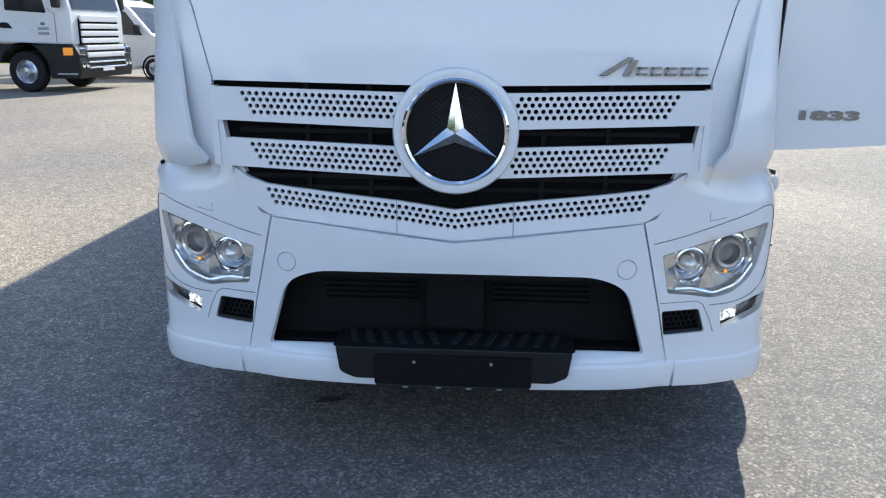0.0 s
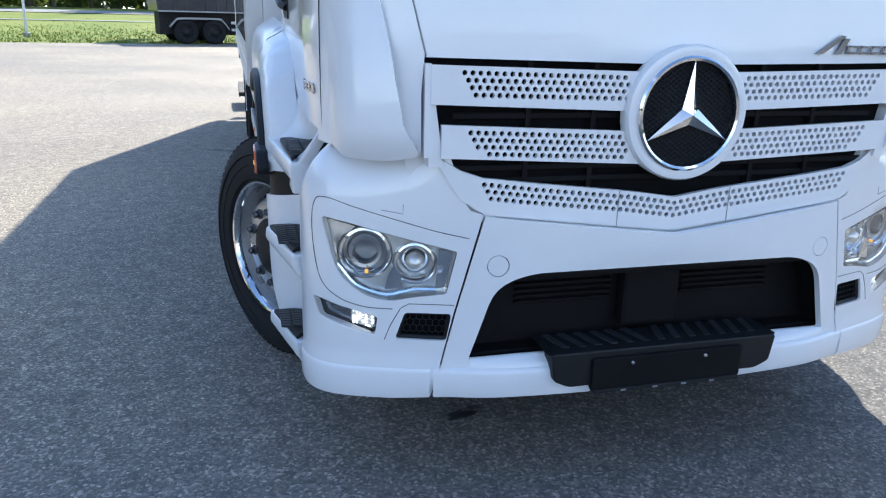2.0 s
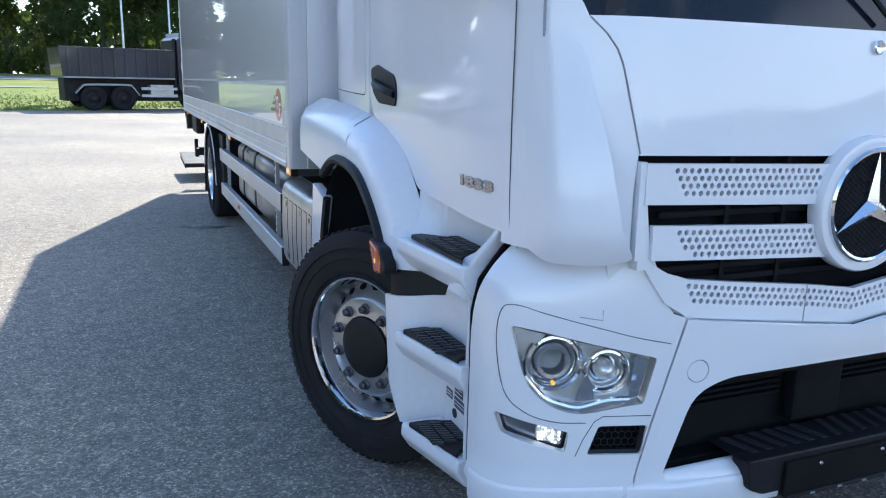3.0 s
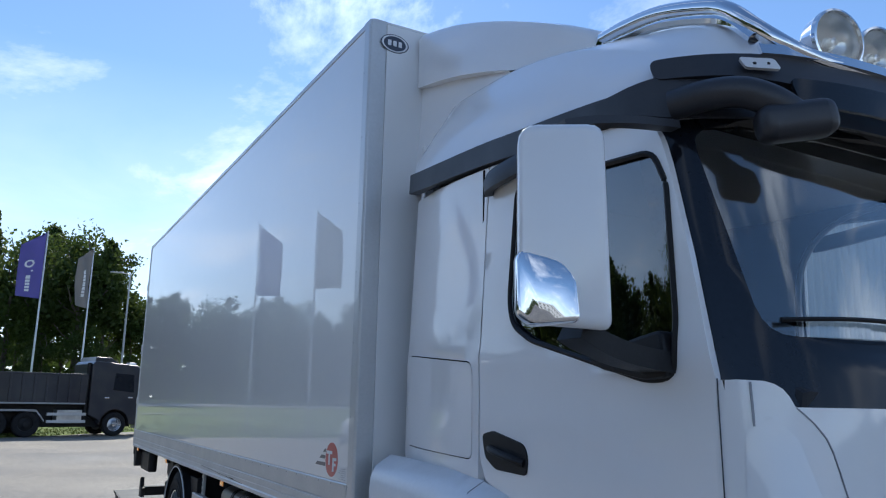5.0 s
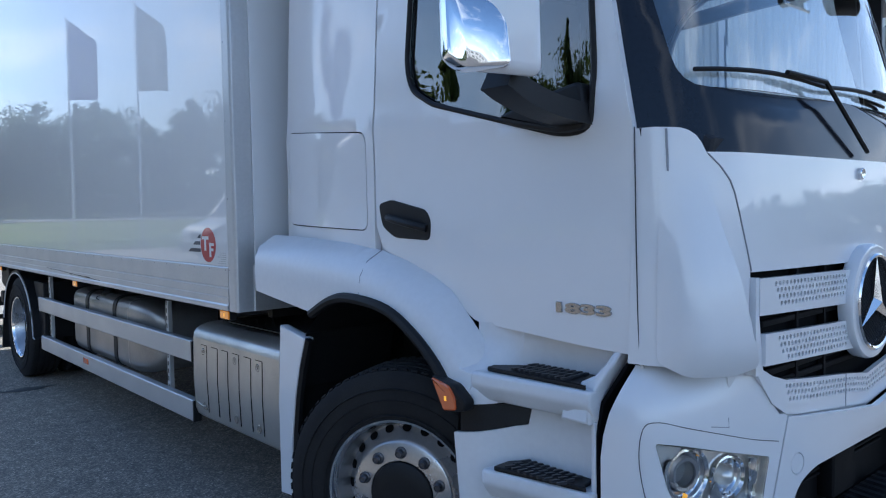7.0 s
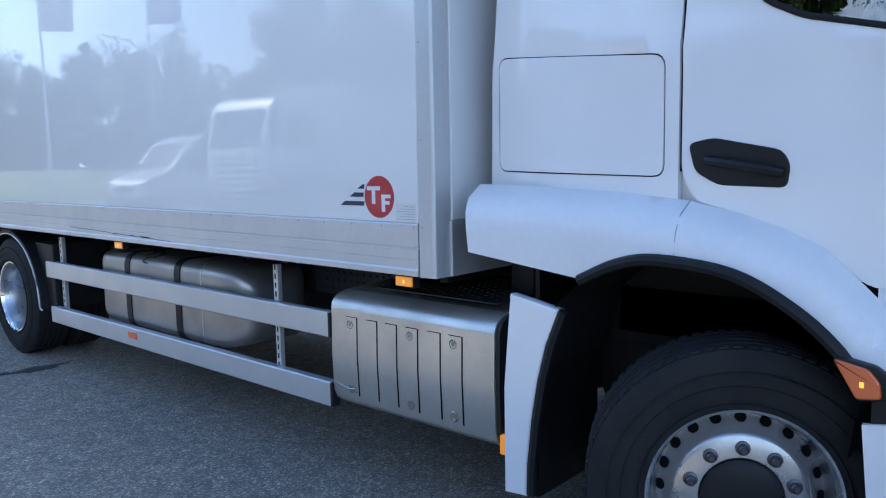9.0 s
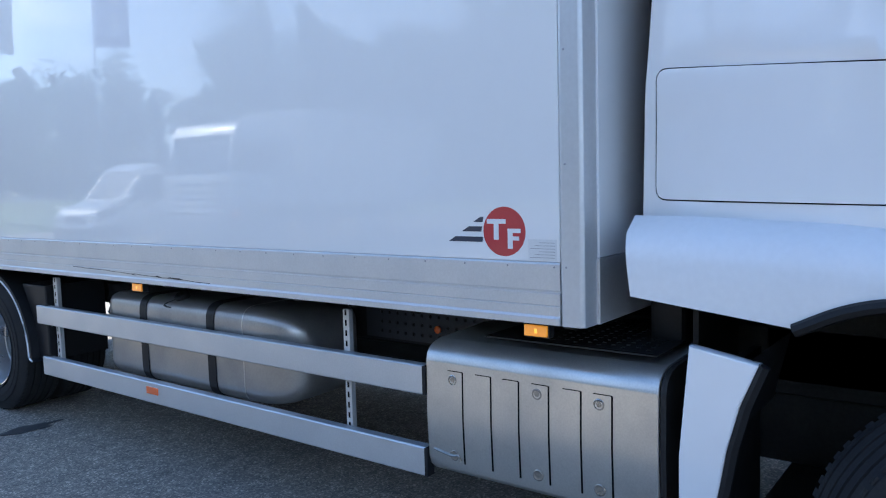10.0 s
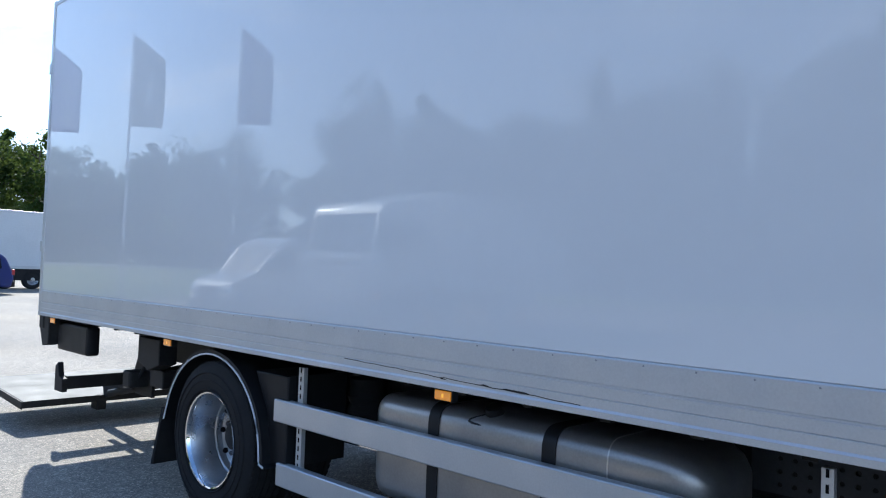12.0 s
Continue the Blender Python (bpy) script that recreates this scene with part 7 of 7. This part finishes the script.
def make_flag(x, y, mat, turn, seed, top=11.4):
    base = 0.3
    f = thing("flagpole", "white flagpole with a blue company flag" if mat is FLAGBLUE else "white flagpole with a grey company flag", "flagpole", "flagpoles by the yard", (x, y, base))
    part("pole", lathe([(0.075, -0.3), (0.07, 0.0), (0.035, top - base - 0.05), (0.0, top - base)], 14), POLE, f)
    part("finial", lathe([(0, -0.06), (0.05, -0.02), (0.06, 0.03), (0.03, 0.07), (0, 0.08)], 12, m=Matrix.Translation((0, 0, top - base))), POLE, f)
    part("pole_foot", lathe([(0.16, -0.3), (0.16, 0.03), (0.09, 0.05)], 14), LAMPGREY, f)
    d = Vector((math.cos(radians(turn)), math.sin(radians(turn)), 0))
    nrm = Vector((-d.y, d.x, 0))

    def fn(u, v):
        w = 0.10 * math.sin(2.6 * u + 0.5 * v + seed) * min(1, u) + 0.07 * math.sin(5 * u - 1.1 * v + seed)
        return d * (0.06 + u * 0.98) + nrm * w + Vector((0, 0, v - 0.62 * u * (v - 7.3) / 3.7))
    bm = sheet([(0.0, 7.1), (1.28, 7.15), (1.32, 9.1), (1.28, 10.95), (0.0, 11.05)], [], fn, 0.006, 0.16)
    c = part("flag", bm, mat, f, sharp=3.0)
    # mark: a pale ring and bars in place of the name
    out = lambda o: (lambda u, v: Vector(fn(u, v)) + nrm * o)
    for o in (-0.012, 0.014):
        if mat is FLAGBLUE:
            part("flag_ring", sheet(circle(0.72, 9.35, 0.26, 22), [circle(0.72, 9.35, 0.16, 18)], out(o), 0.003, 0.1, grid=False), STICKER, c)
            part("flag_dot", sheet(circle(0.55, 8.85, 0.06, 10), [], out(o), 0.003, 0.1, grid=False), STICKER, c)
        z = 8.55 if mat is FLAGBLUE else 9.8
        for h in ((0.22, 0.15, 0.15, 0.15, 0.15) if mat is FLAGBLUE else (0.3, 0.2, 0.2, 0.3, 0.2, 0.2, 0.2)):
            part("flag_bar", sheet(rect(0.60, 0.84, z - h, z), [], out(o), 0.003, 0.1, grid=False), STICKER, c)
            z -= h + 0.06
    return f


for i, (x, y, m, turn) in enumerate(((-1.95, 48.7, FLAGBLUE, 180), (0.9, 52.6, FLAGGREY, 228), (-10.9, 39.9, FLAGBLUE, 194), (-12.6, 35.2, FLAGGREY, 200), (-15.1, 30.7, FLAGBLUE, 205))):
    make_flag(x, y, m, turn, i * 1.7)


def make_street_lamp(x, y, h):
    s = thing("street_lamp", "slim grey street lamp with a flat head", "street lamp", at=(x, y, 0.4))
    part("post", lathe([(0.09, -0.5), (0.085, 1.0), (0.05, h - 0.4), (0.05, h - 0.38), (0.0, h - 0.38)], 12), LAMPGREY, s)
    part("arm", tube([(0, 0, h - 0.42), (-0.25, 0, h - 0.34), (-0.6, 0, h - 0.32)], 0.03, 8), LAMPGREY, s)
    part("lamp_head", block(-1.25, -0.45, -0.13, 0.13, h - 0.38, h - 0.28, 0.03), LAMPGREY, s)


make_street_lamp(3.3, 52.8, 9.9)

# ---------------------------------------------------------------- other vehicles


def simple_wheel(parent, x, y, r=0.5, w=0.3, out=-1, mat=None):
    """A wheel with its axle across; out: side on which the rim shows."""
    e = new("wheel")
    e.parent = parent
    e.matrix_basis = Matrix.Translation((x, y, r)) @ pose(0, 0, 0, -90 * out * -1 if out > 0 else 90)
    h = w / 2
    part("tyre", lathe([(r * 0.58, h * 0.8), (r * 0.75, h), (r * 0.93, h * 0.9), (r, h * 0.6), (r, -h * 0.6), (r * 0.93, -h * 0.9), (r * 0.58, -h)], 32), RUBBER, e)
    part("rim", lathe([(r * 0.60, h * 0.82), (r * 0.56, h * 0.75), (r * 0.52, h * 0.25), (r * 0.40, h * 0.30), (r * 0.28, h * 0.55), (r * 0.20, h * 0.9), (0, h * 0.95)], 28), mat or RIM, e)
    return e


def glazed(parent, poly, axis, a0, a1, name="window"):
    return part(name, prism(rounded(poly, 0.05), axis, a0, a1, 0.004), GLOSSBLACK, parent)


def make_tipper():
    t = thing("dump_truck", "dark navy dump truck with ribbed tipper body", "truck")
    # chassis, made deep to stand in for the shade below the body
    part("chassis", block(-1.1, 6.2, -0.62, 0.62, 0.42, 1.46, 0.02), FRAME, t)
    bed = part("tipper_body", prism([(-1.25, 1.52), (3.75, 1.45), (3.8, 2.80), (3.6, 2.86), (-1.35, 2.80)], "y", -1.25, 1.25, 0.02), NAVYPAINT, t, "dark ribbed tipper body with pale lower edge")
    for i in range(10):
        x = -1.05 + i * 0.50
        part("rib", prism([(x, 1.56), (x + 0.09, 1.56), (x + 0.09, 2.77), (x, 2.77)], "y", -1.31, -1.25, 0.01), NAVYPAINT, bed)
    part("lower_edge", block(-1.25, 3.75, -1.29, -1.25, 1.46, 1.53, 0.006), LAMPGREY, bed)
    part("top_edge", block(-1.33, 3.75, -1.30, -1.20, 2.77, 2.85, 0.01), NAVYPAINT, bed)
    for x in (0.0, 1.33):
        simple_wheel(t, x, -1.08, 0.57, 0.34, mat=FRAME)
        simple_wheel(t, x, 1.08, 0.57, 0.34, 1, mat=FRAME)
    fd = curve_pts([(-0.75, 0, 0.85), (-0.45, 0, 1.15), (-0.2, 0, 1.22), (1.5, 0, 1.22), (1.75, 0, 1.12), (2.05, 0, 0.75)], 3)
    part("fender_band", loft([[Vector((p.x, -1.27, p.z)) for p in fd], [Vector((p.x, -1.27, p.z - 0.09)) for p in fd], [Vector((p.x, -0.8, p.z - 0.04)) for p in fd]], closed=False, caps=False), LAMPGREY, t, "grey plastic tandem wheel fender")
    for z in (0.62, 0.95):
        part("side_rail", block(2.15, 3.85, -1.25, -1.18, z, z + 0.13, 0.01), ALU, t)
    part("tool_box", block(2.6, 3.7, -1.15, -0.6, 0.6, 1.2, 0.03), STEEL, t)
    simple_wheel(t, 5.2, -1.08, 0.55, 0.32)
    simple_wheel(t, 5.2, 1.08, 0.52, 0.32, 1)
    ar = [(5.2 + 0.68 * math.cos(a), 0.55 + 0.68 * math.sin(a)) for a in np.linspace(math.pi, 0, 12)]
    cab = part("cab", prism([(3.95, 1.0)] + [(4.42, 0.75)] + ar + [(6.3, 0.5), (6.55, 0.6), (6.55, 1.9), (6.35, 3.1), (6.1, 3.35), (4.1, 3.5), (3.95, 3.35)], "y", -1.22, 1.22, 0.05), NAVYPAINT, t, "dark navy lorry cab")
    glazed(cab, [(5.0, 2.15), (6.0, 2.05), (5.95, 2.9), (5.05, 2.95)], "y", -1.235, -1.20)
    part("door_grip", block(4.62, 4.85, -1.25, -1.21, 1.75, 1.80, 0.01), CHROME, cab)
    part("door_grip", block(5.75, 5.98, -1.25, -1.21, 1.78, 1.83, 0.01), CHROME, cab)
    part("roof_spoiler", prism([(4.1, 3.46), (5.2, 3.44), (4.9, 3.68), (4.15, 3.70)], "y", -1.0, 1.0, 0.03), NAVYPAINT, cab)
    for y in (-0.8, 0.8):
        part("roof_light", block(5.75, 6.1, y - 0.2, y + 0.2, 3.36, 3.50, 0.04), STICKER, cab)
    part("side_mirror", block(6.35, 6.5, -1.55, -1.30, 2.2, 2.85, 0.04), NAVYPAINT, cab)
    part("exhaust_stack", tube([(3.88, -0.95, 1.0), (3.88, -0.95, 3.4)], 0.09, 12), FRAME, t)
    t.matrix_basis = Matrix.Translation((-3.72, 38.6, 0)) @ pose(0, 0, 0, 0, 0, 15)


def make_lorry():
    t = thing("lorry", "white parked lorry with black bumper and chrome grille bars", "truck")
    ar = [(-1.40 + 0.68 * math.cos(a), 0.55 + 0.68 * math.sin(a)) for a in np.linspace(math.pi, 0, 12)]
    cab = part("cab", prism([(-2.3, 1.25), (-2.02, 1.25), (-0.55, 1.22), (-0.02, 1.22), (0.0, 2.0), (-0.25, 3.1), (-0.5, 3.35), (-2.2, 3.5), (-2.3, 3.4)], "y", -1.24, 1.24, 0.05), DUSTYWHITE, t, "white lorry cab with dark glass")
    glazed(cab, [(-1.75, 2.05), (-0.62, 1.98), (-0.80, 2.85), (-1.70, 2.9)], "y", -1.255, -1.22)
    part("windscreen", prism([(0.0, 2.08), (0.012, 2.08), (-0.215, 3.02), (-0.235, 3.02)], "y", -1.05, 1.05), GLOSSBLACK, cab)
    part("door_seam", tube([(-0.42, -1.245, 1.25), (-0.40, -1.245, 1.95), (-0.60, -1.245, 2.1)], 0.012, 5), GREYINK, cab)
    part("door_grip", prism(rounded([(-1.95, 1.75), (-1.72, 1.75), (-1.60, 1.60), (-1.95, 1.62)], 0.03), "y", -1.262, -1.235), GLOSSBLACK, cab)
    low = part("lower_skirt", prism([(-2.25, 1.22), (-2.2, 0.8)] + ar[1:] + [(-0.70, 0.36), (0.10, 0.36), (0.16, 0.55), (0.14, 0.95), (0.0, 1.22)], "y", -1.26, 1.26, 0.03), BLACK, t, "black lower bumper and wheel surround")
    for z, h in ((0.60, 0.05), (0.74, 0.05), (0.88, 0.13), (1.06, 0.13), (1.24, 0.13), (1.42, 0.13), (1.60, 0.13), (1.78, 0.16)):
        part("grille_bar", block(-0.02 if z > 1.2 else 0.08, 0.07 if z > 1.2 else 0.17 if z > 0.8 else 0.19, -0.88, 0.88, z, z + h, 0.02), DUSTYWHITE if z > 0.8 else CHROME, t)
    part("grille_dark", block(-0.02, 0.03, -0.9, 0.9, 1.22, 1.85), VOID, cab)
    for k in (-1, 1):
        hl = part("headlight", block(-0.05, 0.172, k * 1.24 - 0.0, k * 0.92, 0.93, 1.15, 0.03), LENS, t, "clear headlight with amber end")
        part("headlight_bowl", block(-0.1, 0.155, k * 1.22, k * 0.94, 0.95, 1.13, 0.02), CHROME, hl)
        part("indicator", block(-0.28, 0.0, k * 1.20, k * 1.268, 0.94, 1.14, 0.02), AMBER, hl)
        for y in (0.95, 1.12):
            part("fog_lamp", lathe([(0.07, -0.02), (0.07, 0.02), (0, 0.03)], 16, m=Matrix.Translation((0.155, k * y, 0.70)) @ pose(0, 0, 0, 0, 90)), CHROME, t)
        part("side_mirror", block(-0.25, -0.10, k * 1.35, k * 1.60, 2.1, 2.85, 0.05), BLACK, cab)
        part("sill_strip", block(-0.5, 0.06, k * 1.25, k * 1.272, 0.46, 0.50), LAMPGREY, low)
    part("plate_blank", block(0.16, 0.185, -0.27, 0.27, 0.52, 0.63, 0.004), STICKER, low)
    for i, (z, w) in enumerate(((1.72, 0.12), (1.60, 0.30), (1.48, 0.30))):
        part("logo_bar", block(-0.75 - w / 2, -0.75 + w / 2, -1.252, -1.238, z - 0.035, z + 0.035), material_green if i == 0 else GREYINK, cab)
    for y, o in ((-1.08, -1), (1.08, 1)):
        simple_wheel(t, -1.40, y, 0.52, 0.32, o)
        simple_wheel(t, -5.6, y, 0.52, 0.32, o)
    part("chassis", block(-8.5, -0.3, -0.45, 0.45, 0.7, 1.05), FRAME, t)
    part("cargo_box", block(-9.0, -2.7, -1.27, 1.27, 1.15, 3.8, 0.02), DUSTYWHITE, t, "plain white cargo box")
    t.matrix_basis = Matrix.Translation((-10.55, 18.0, 0)) @ pose(0, 0, 0, 0, 0, -4)


material_green = material("green_ink", (0.06, 0.25, 0.08), 0.5)


GREYVAN = material("silver_grey_paint", (0.34, 0.35, 0.37), 0.4, 0.3, vary=0.04, scale=1.0, fine=15, coat=0.7)


def make_van(m, label, paint, tone):
    t = thing("van", label, "van", "parked vans")
    prof = rounded([(-5.6, 0.40), (-0.15, 0.38), (0.0, 0.62), (-0.02, 1.02), (-0.22, 1.22), (-0.95, 1.42), (-1.75, 2.35), (-2.3, 2.55), (-5.5, 2.6), (-5.62, 2.4)], [0.05, 0.1, 0.08, 0.1, 0.2, 0.1, 0.25, 0.2, 0.12, 0.1])
    b = part("body", prism(prof, "y", -0.98, 0.98, 0.07), paint, t, tone + " van body")
    part("windscreen", prism([(-1.00, 1.46), (-0.985, 1.47), (-1.70, 2.30), (-1.72, 2.29)], "y", -0.84, 0.84), GLOSSBLACK, b)
    glazed(b, [(-2.35, 1.45), (-1.25, 1.40), (-1.80, 2.15), (-2.35, 2.2)], "y", -0.995, -0.965)
    part("bumper", prism(rounded([(-0.7, 0.32), (0.02, 0.32), (0.05, 0.55), (-0.02, 0.72), (-0.7, 0.62)], 0.05), "y", -1.0, 1.0, 0.03), BLACK, t, "black plastic front bumper")
    part("grille", block(-0.06, 0.02, -0.45, 0.45, 0.78, 0.98, 0.02), BLACK, b)
    for k in (-1, 1):
        part("headlight", prism(rounded([(-0.42, 0.92), (-0.02, 0.86), (-0.06, 1.08), (-0.30, 1.16)], 0.03), "y", k * 0.99, k * 0.62, 0.02), CHROME, b)
        part("side_mirror", block(-1.45, -1.30, k * 1.02, k * 1.24, 1.45, 1.75, 0.04), BLACK, b)
        for x in (-0.95, -4.35):
            simple_wheel(t, x, k * 0.88, 0.35, 0.24, k)
            part("wheel_arch", lathe([(0.42, -0.01), (0.42, 0.02), (0.36, 0.02)], 24, m=Matrix.Translation((x, k * 0.985, 0.37)) @ pose(0, 0, 0, -90 * k)), VOID, b)
    t.matrix_basis = m
    return t


def make_blue_car():
    t = thing("blue_van", "dark blue small van parked before the white trailer", "car")
    prof = rounded([(-2.2, 0.30), (2.15, 0.30), (2.25, 0.75), (2.15, 1.05), (1.85, 1.65), (1.5, 1.82), (-0.3, 1.85), (-1.0, 1.25), (-2.1, 1.0), (-2.25, 0.65)], [0.05, 0.1, 0.15, 0.15, 0.2, 0.2, 0.2, 0.2, 0.25, 0.1])
    b = part("body", prism(prof, "y", -0.88, 0.88, 0.09), BLUEPAINT, t, "dark blue car body")
    glazed(b, [(-0.75, 1.15), (1.7, 1.12), (1.6, 1.62), (-0.25, 1.66)], "y", -0.895, -0.87)
    part("rear_window", prism([(2.02, 1.15), (2.04, 1.15), (1.86, 1.62), (1.84, 1.62)], "y", -0.7, 0.7), GLOSSBLACK, b)
    part("bumper", block(2.0, 2.3, -0.86, 0.86, 0.32, 0.6, 0.05), BLACK, b)
    part("tail_lamp", block(2.12, 2.25, -0.88, -0.70, 0.85, 1.1, 0.02), RED, b)
    part("plate_blank", block(2.27, 2.31, -0.26, 0.26, 0.42, 0.53), STICKER, b)
    for k in (-1, 1):
        for x in (-1.4, 1.35):
            simple_wheel(t, x, k * 0.78, 0.32, 0.2, k)
    t.matrix_basis = Matrix.Translation((4.95, 40.5, 0)) @ pose(0, 0, 0, 0, 0, 6)


def make_trailer():
    t = thing("semi_trailer", "long white box trailer standing in the yard", "trailer")
    b = part("body", block(5.5, 18.5, 46.0, 48.5, 1.05, 4.05, 0.03), DUSTYWHITE, t, "white trailer box")
    part("top_rail", block(5.5, 18.5, 45.98, 46.0, 3.93, 4.04), ALU, b)
    part("foot_rail", block(5.5, 18.5, 45.98, 46.0, 1.05, 1.2), ALU, b)
    part("chassis", block(6.0, 18.0, 46.4, 48.1, 0.7, 1.05), FRAME, t)
    part("skirt", block(6.5, 17.5, 46.05, 46.1, 0.45, 1.05), BLACK, t)
    for x in (7.4, 8.7, 10.0):
        simple_wheel(t, x, 46.2, 0.5, 0.35)
    part("landing_leg", block(15.5, 15.65, 46.3, 46.45, 0.0, 0.9), FRAME, t)


def make_hall():
    """Corrugated hall on the far side of the truck, seen through the cab."""
    h = thing("hall", "grey corrugated steel hall with a white bay", "building")
    X, pitch = 17.0, 0.22

    def corrugated(y0, y1, z0, z1, x, mat, name):
        n = int((y1 - y0) / pitch)
        V, F = [], []
        for i in range(n):
            y = y0 + i * pitch
            k = len(V)
            for dy, dx in ((0, 0), (0.07, 0), (0.11, -0.05), (0.18, -0.05), (0.22, 0)):
                V += [(x + dx, y + dy, z0), (x + dx, y + dy, z1)]
            F += [(k + 2 * j, k + 2 * j + 2, k + 2 * j + 3, k + 2 * j + 1) for j in range(4)]
        bm = bmesh.new()
        vs = [bm.verts.new(v) for v in V]
        for f in F:
            bm.faces.new([vs[i] for i in f])
        bmesh.ops.remove_doubles(bm, verts=bm.verts[:], dist=1e-4)
        return part(name, bm, mat, h)
    corrugated(3.6, 30.0, 0.0, 8.6, X, SHEETMETAL, "wall_cladding")
    corrugated(4.4, 9.5, 0.4, 6.8, X - 0.25, SHEETWHITE, "white_bay")
    part("bay_frame", block(X - 0.3, X - 0.02, 4.25, 4.4, 0.0, 6.95), ALU, h)
    part("bay_frame", block(X - 0.3, X - 0.02, 9.5, 9.65, 0.0, 6.95), ALU, h)
    part("bay_frame", block(X - 0.3, X - 0.02, 4.25, 9.65, 6.8, 6.95), ALU, h)
    part("wall_core", block(X + 0.02, X + 16, 3.6, 30.0, 0.0, 8.5), SHEETMETAL, h)
    part("roof", prism([(X - 0.3, 8.55), (X + 8, 10.2), (X + 16.3, 8.55), (X + 16.3, 8.75), (X + 8, 10.4), (X - 0.3, 8.75)], "y", 3.3, 30.3), LAMPGREY, h)
    part("plinth", block(X - 0.08, X + 0.02, 3.6, 30.0, 0.0, 0.35), ROADGREY, h)
    part("red_door", block(X - 0.12, X, 11.0, 13.8, 0.0, 2.9, 0.01), BRICKRED, h)
    part("canopy", prism([(X - 1.6, 3.1), (X - 0.1, 3.5), (X - 0.1, 3.6), (X - 1.6, 3.2)], "y", 10.4, 14.4), LAMPGREY, h)


def make_office():
    """Plain pale building that closes the yard in front of the truck."""
    o = thing("office_building", "long pale two-storey building with tall dark windows", "building")
    w = part("wall", block(-24.0, 36.0, -92.0, -80.0, 0.0, 8.2, 0.02), OFFICEWALL, o)
    part("roof", block(-24.4, 36.4, -92.4, -79.6, 8.2, 8.55, 0.02), LAMPGREY, o)
    part("plinth", block(-24.05, 36.05, -80.04, -79.96, 0.0, 0.5), ROADGREY, o)
    for i in range(18):
        x = -22.4 + i * 3.25
        for z0, z1 in ((1.0, 3.2), (4.6, 7.0)):
            f = part("window", sheet(rect(x, x + 1.5, z0, z1), [rect(x + 0.08, x + 1.42, z0 + 0.08, z1 - 0.08)], lambda u, v: (u, -79.94, v), 0.10, 1.0, grid=False), STICKER, o)
            part("pane", block(x + 0.06, x + 1.44, -80.0, -79.985, z0 + 0.06, z1 - 0.06), GLOSSBLACK, f)


OFFICEWALL = material("pale_plaster", (0.56, 0.56, 0.55), 0.8, vary=0.05, scale=0.4, fine=20, bump=0.1)
make_office()
make_tipper()
make_lorry()
make_van(Matrix.Translation((-10.0, 23.2, 0)) @ pose(0, 0, 0, 0, 0, -6), "white high van parked beside the lorry", DUSTYWHITE, "white")
make_van(Matrix.Translation((-22.5, 35.5, 0)) @ pose(0, 0, 0, 0, 0, -35), "silver grey high van parked near the grass", GREYVAN, "silver grey")
make_blue_car()
make_trailer()
make_hall()
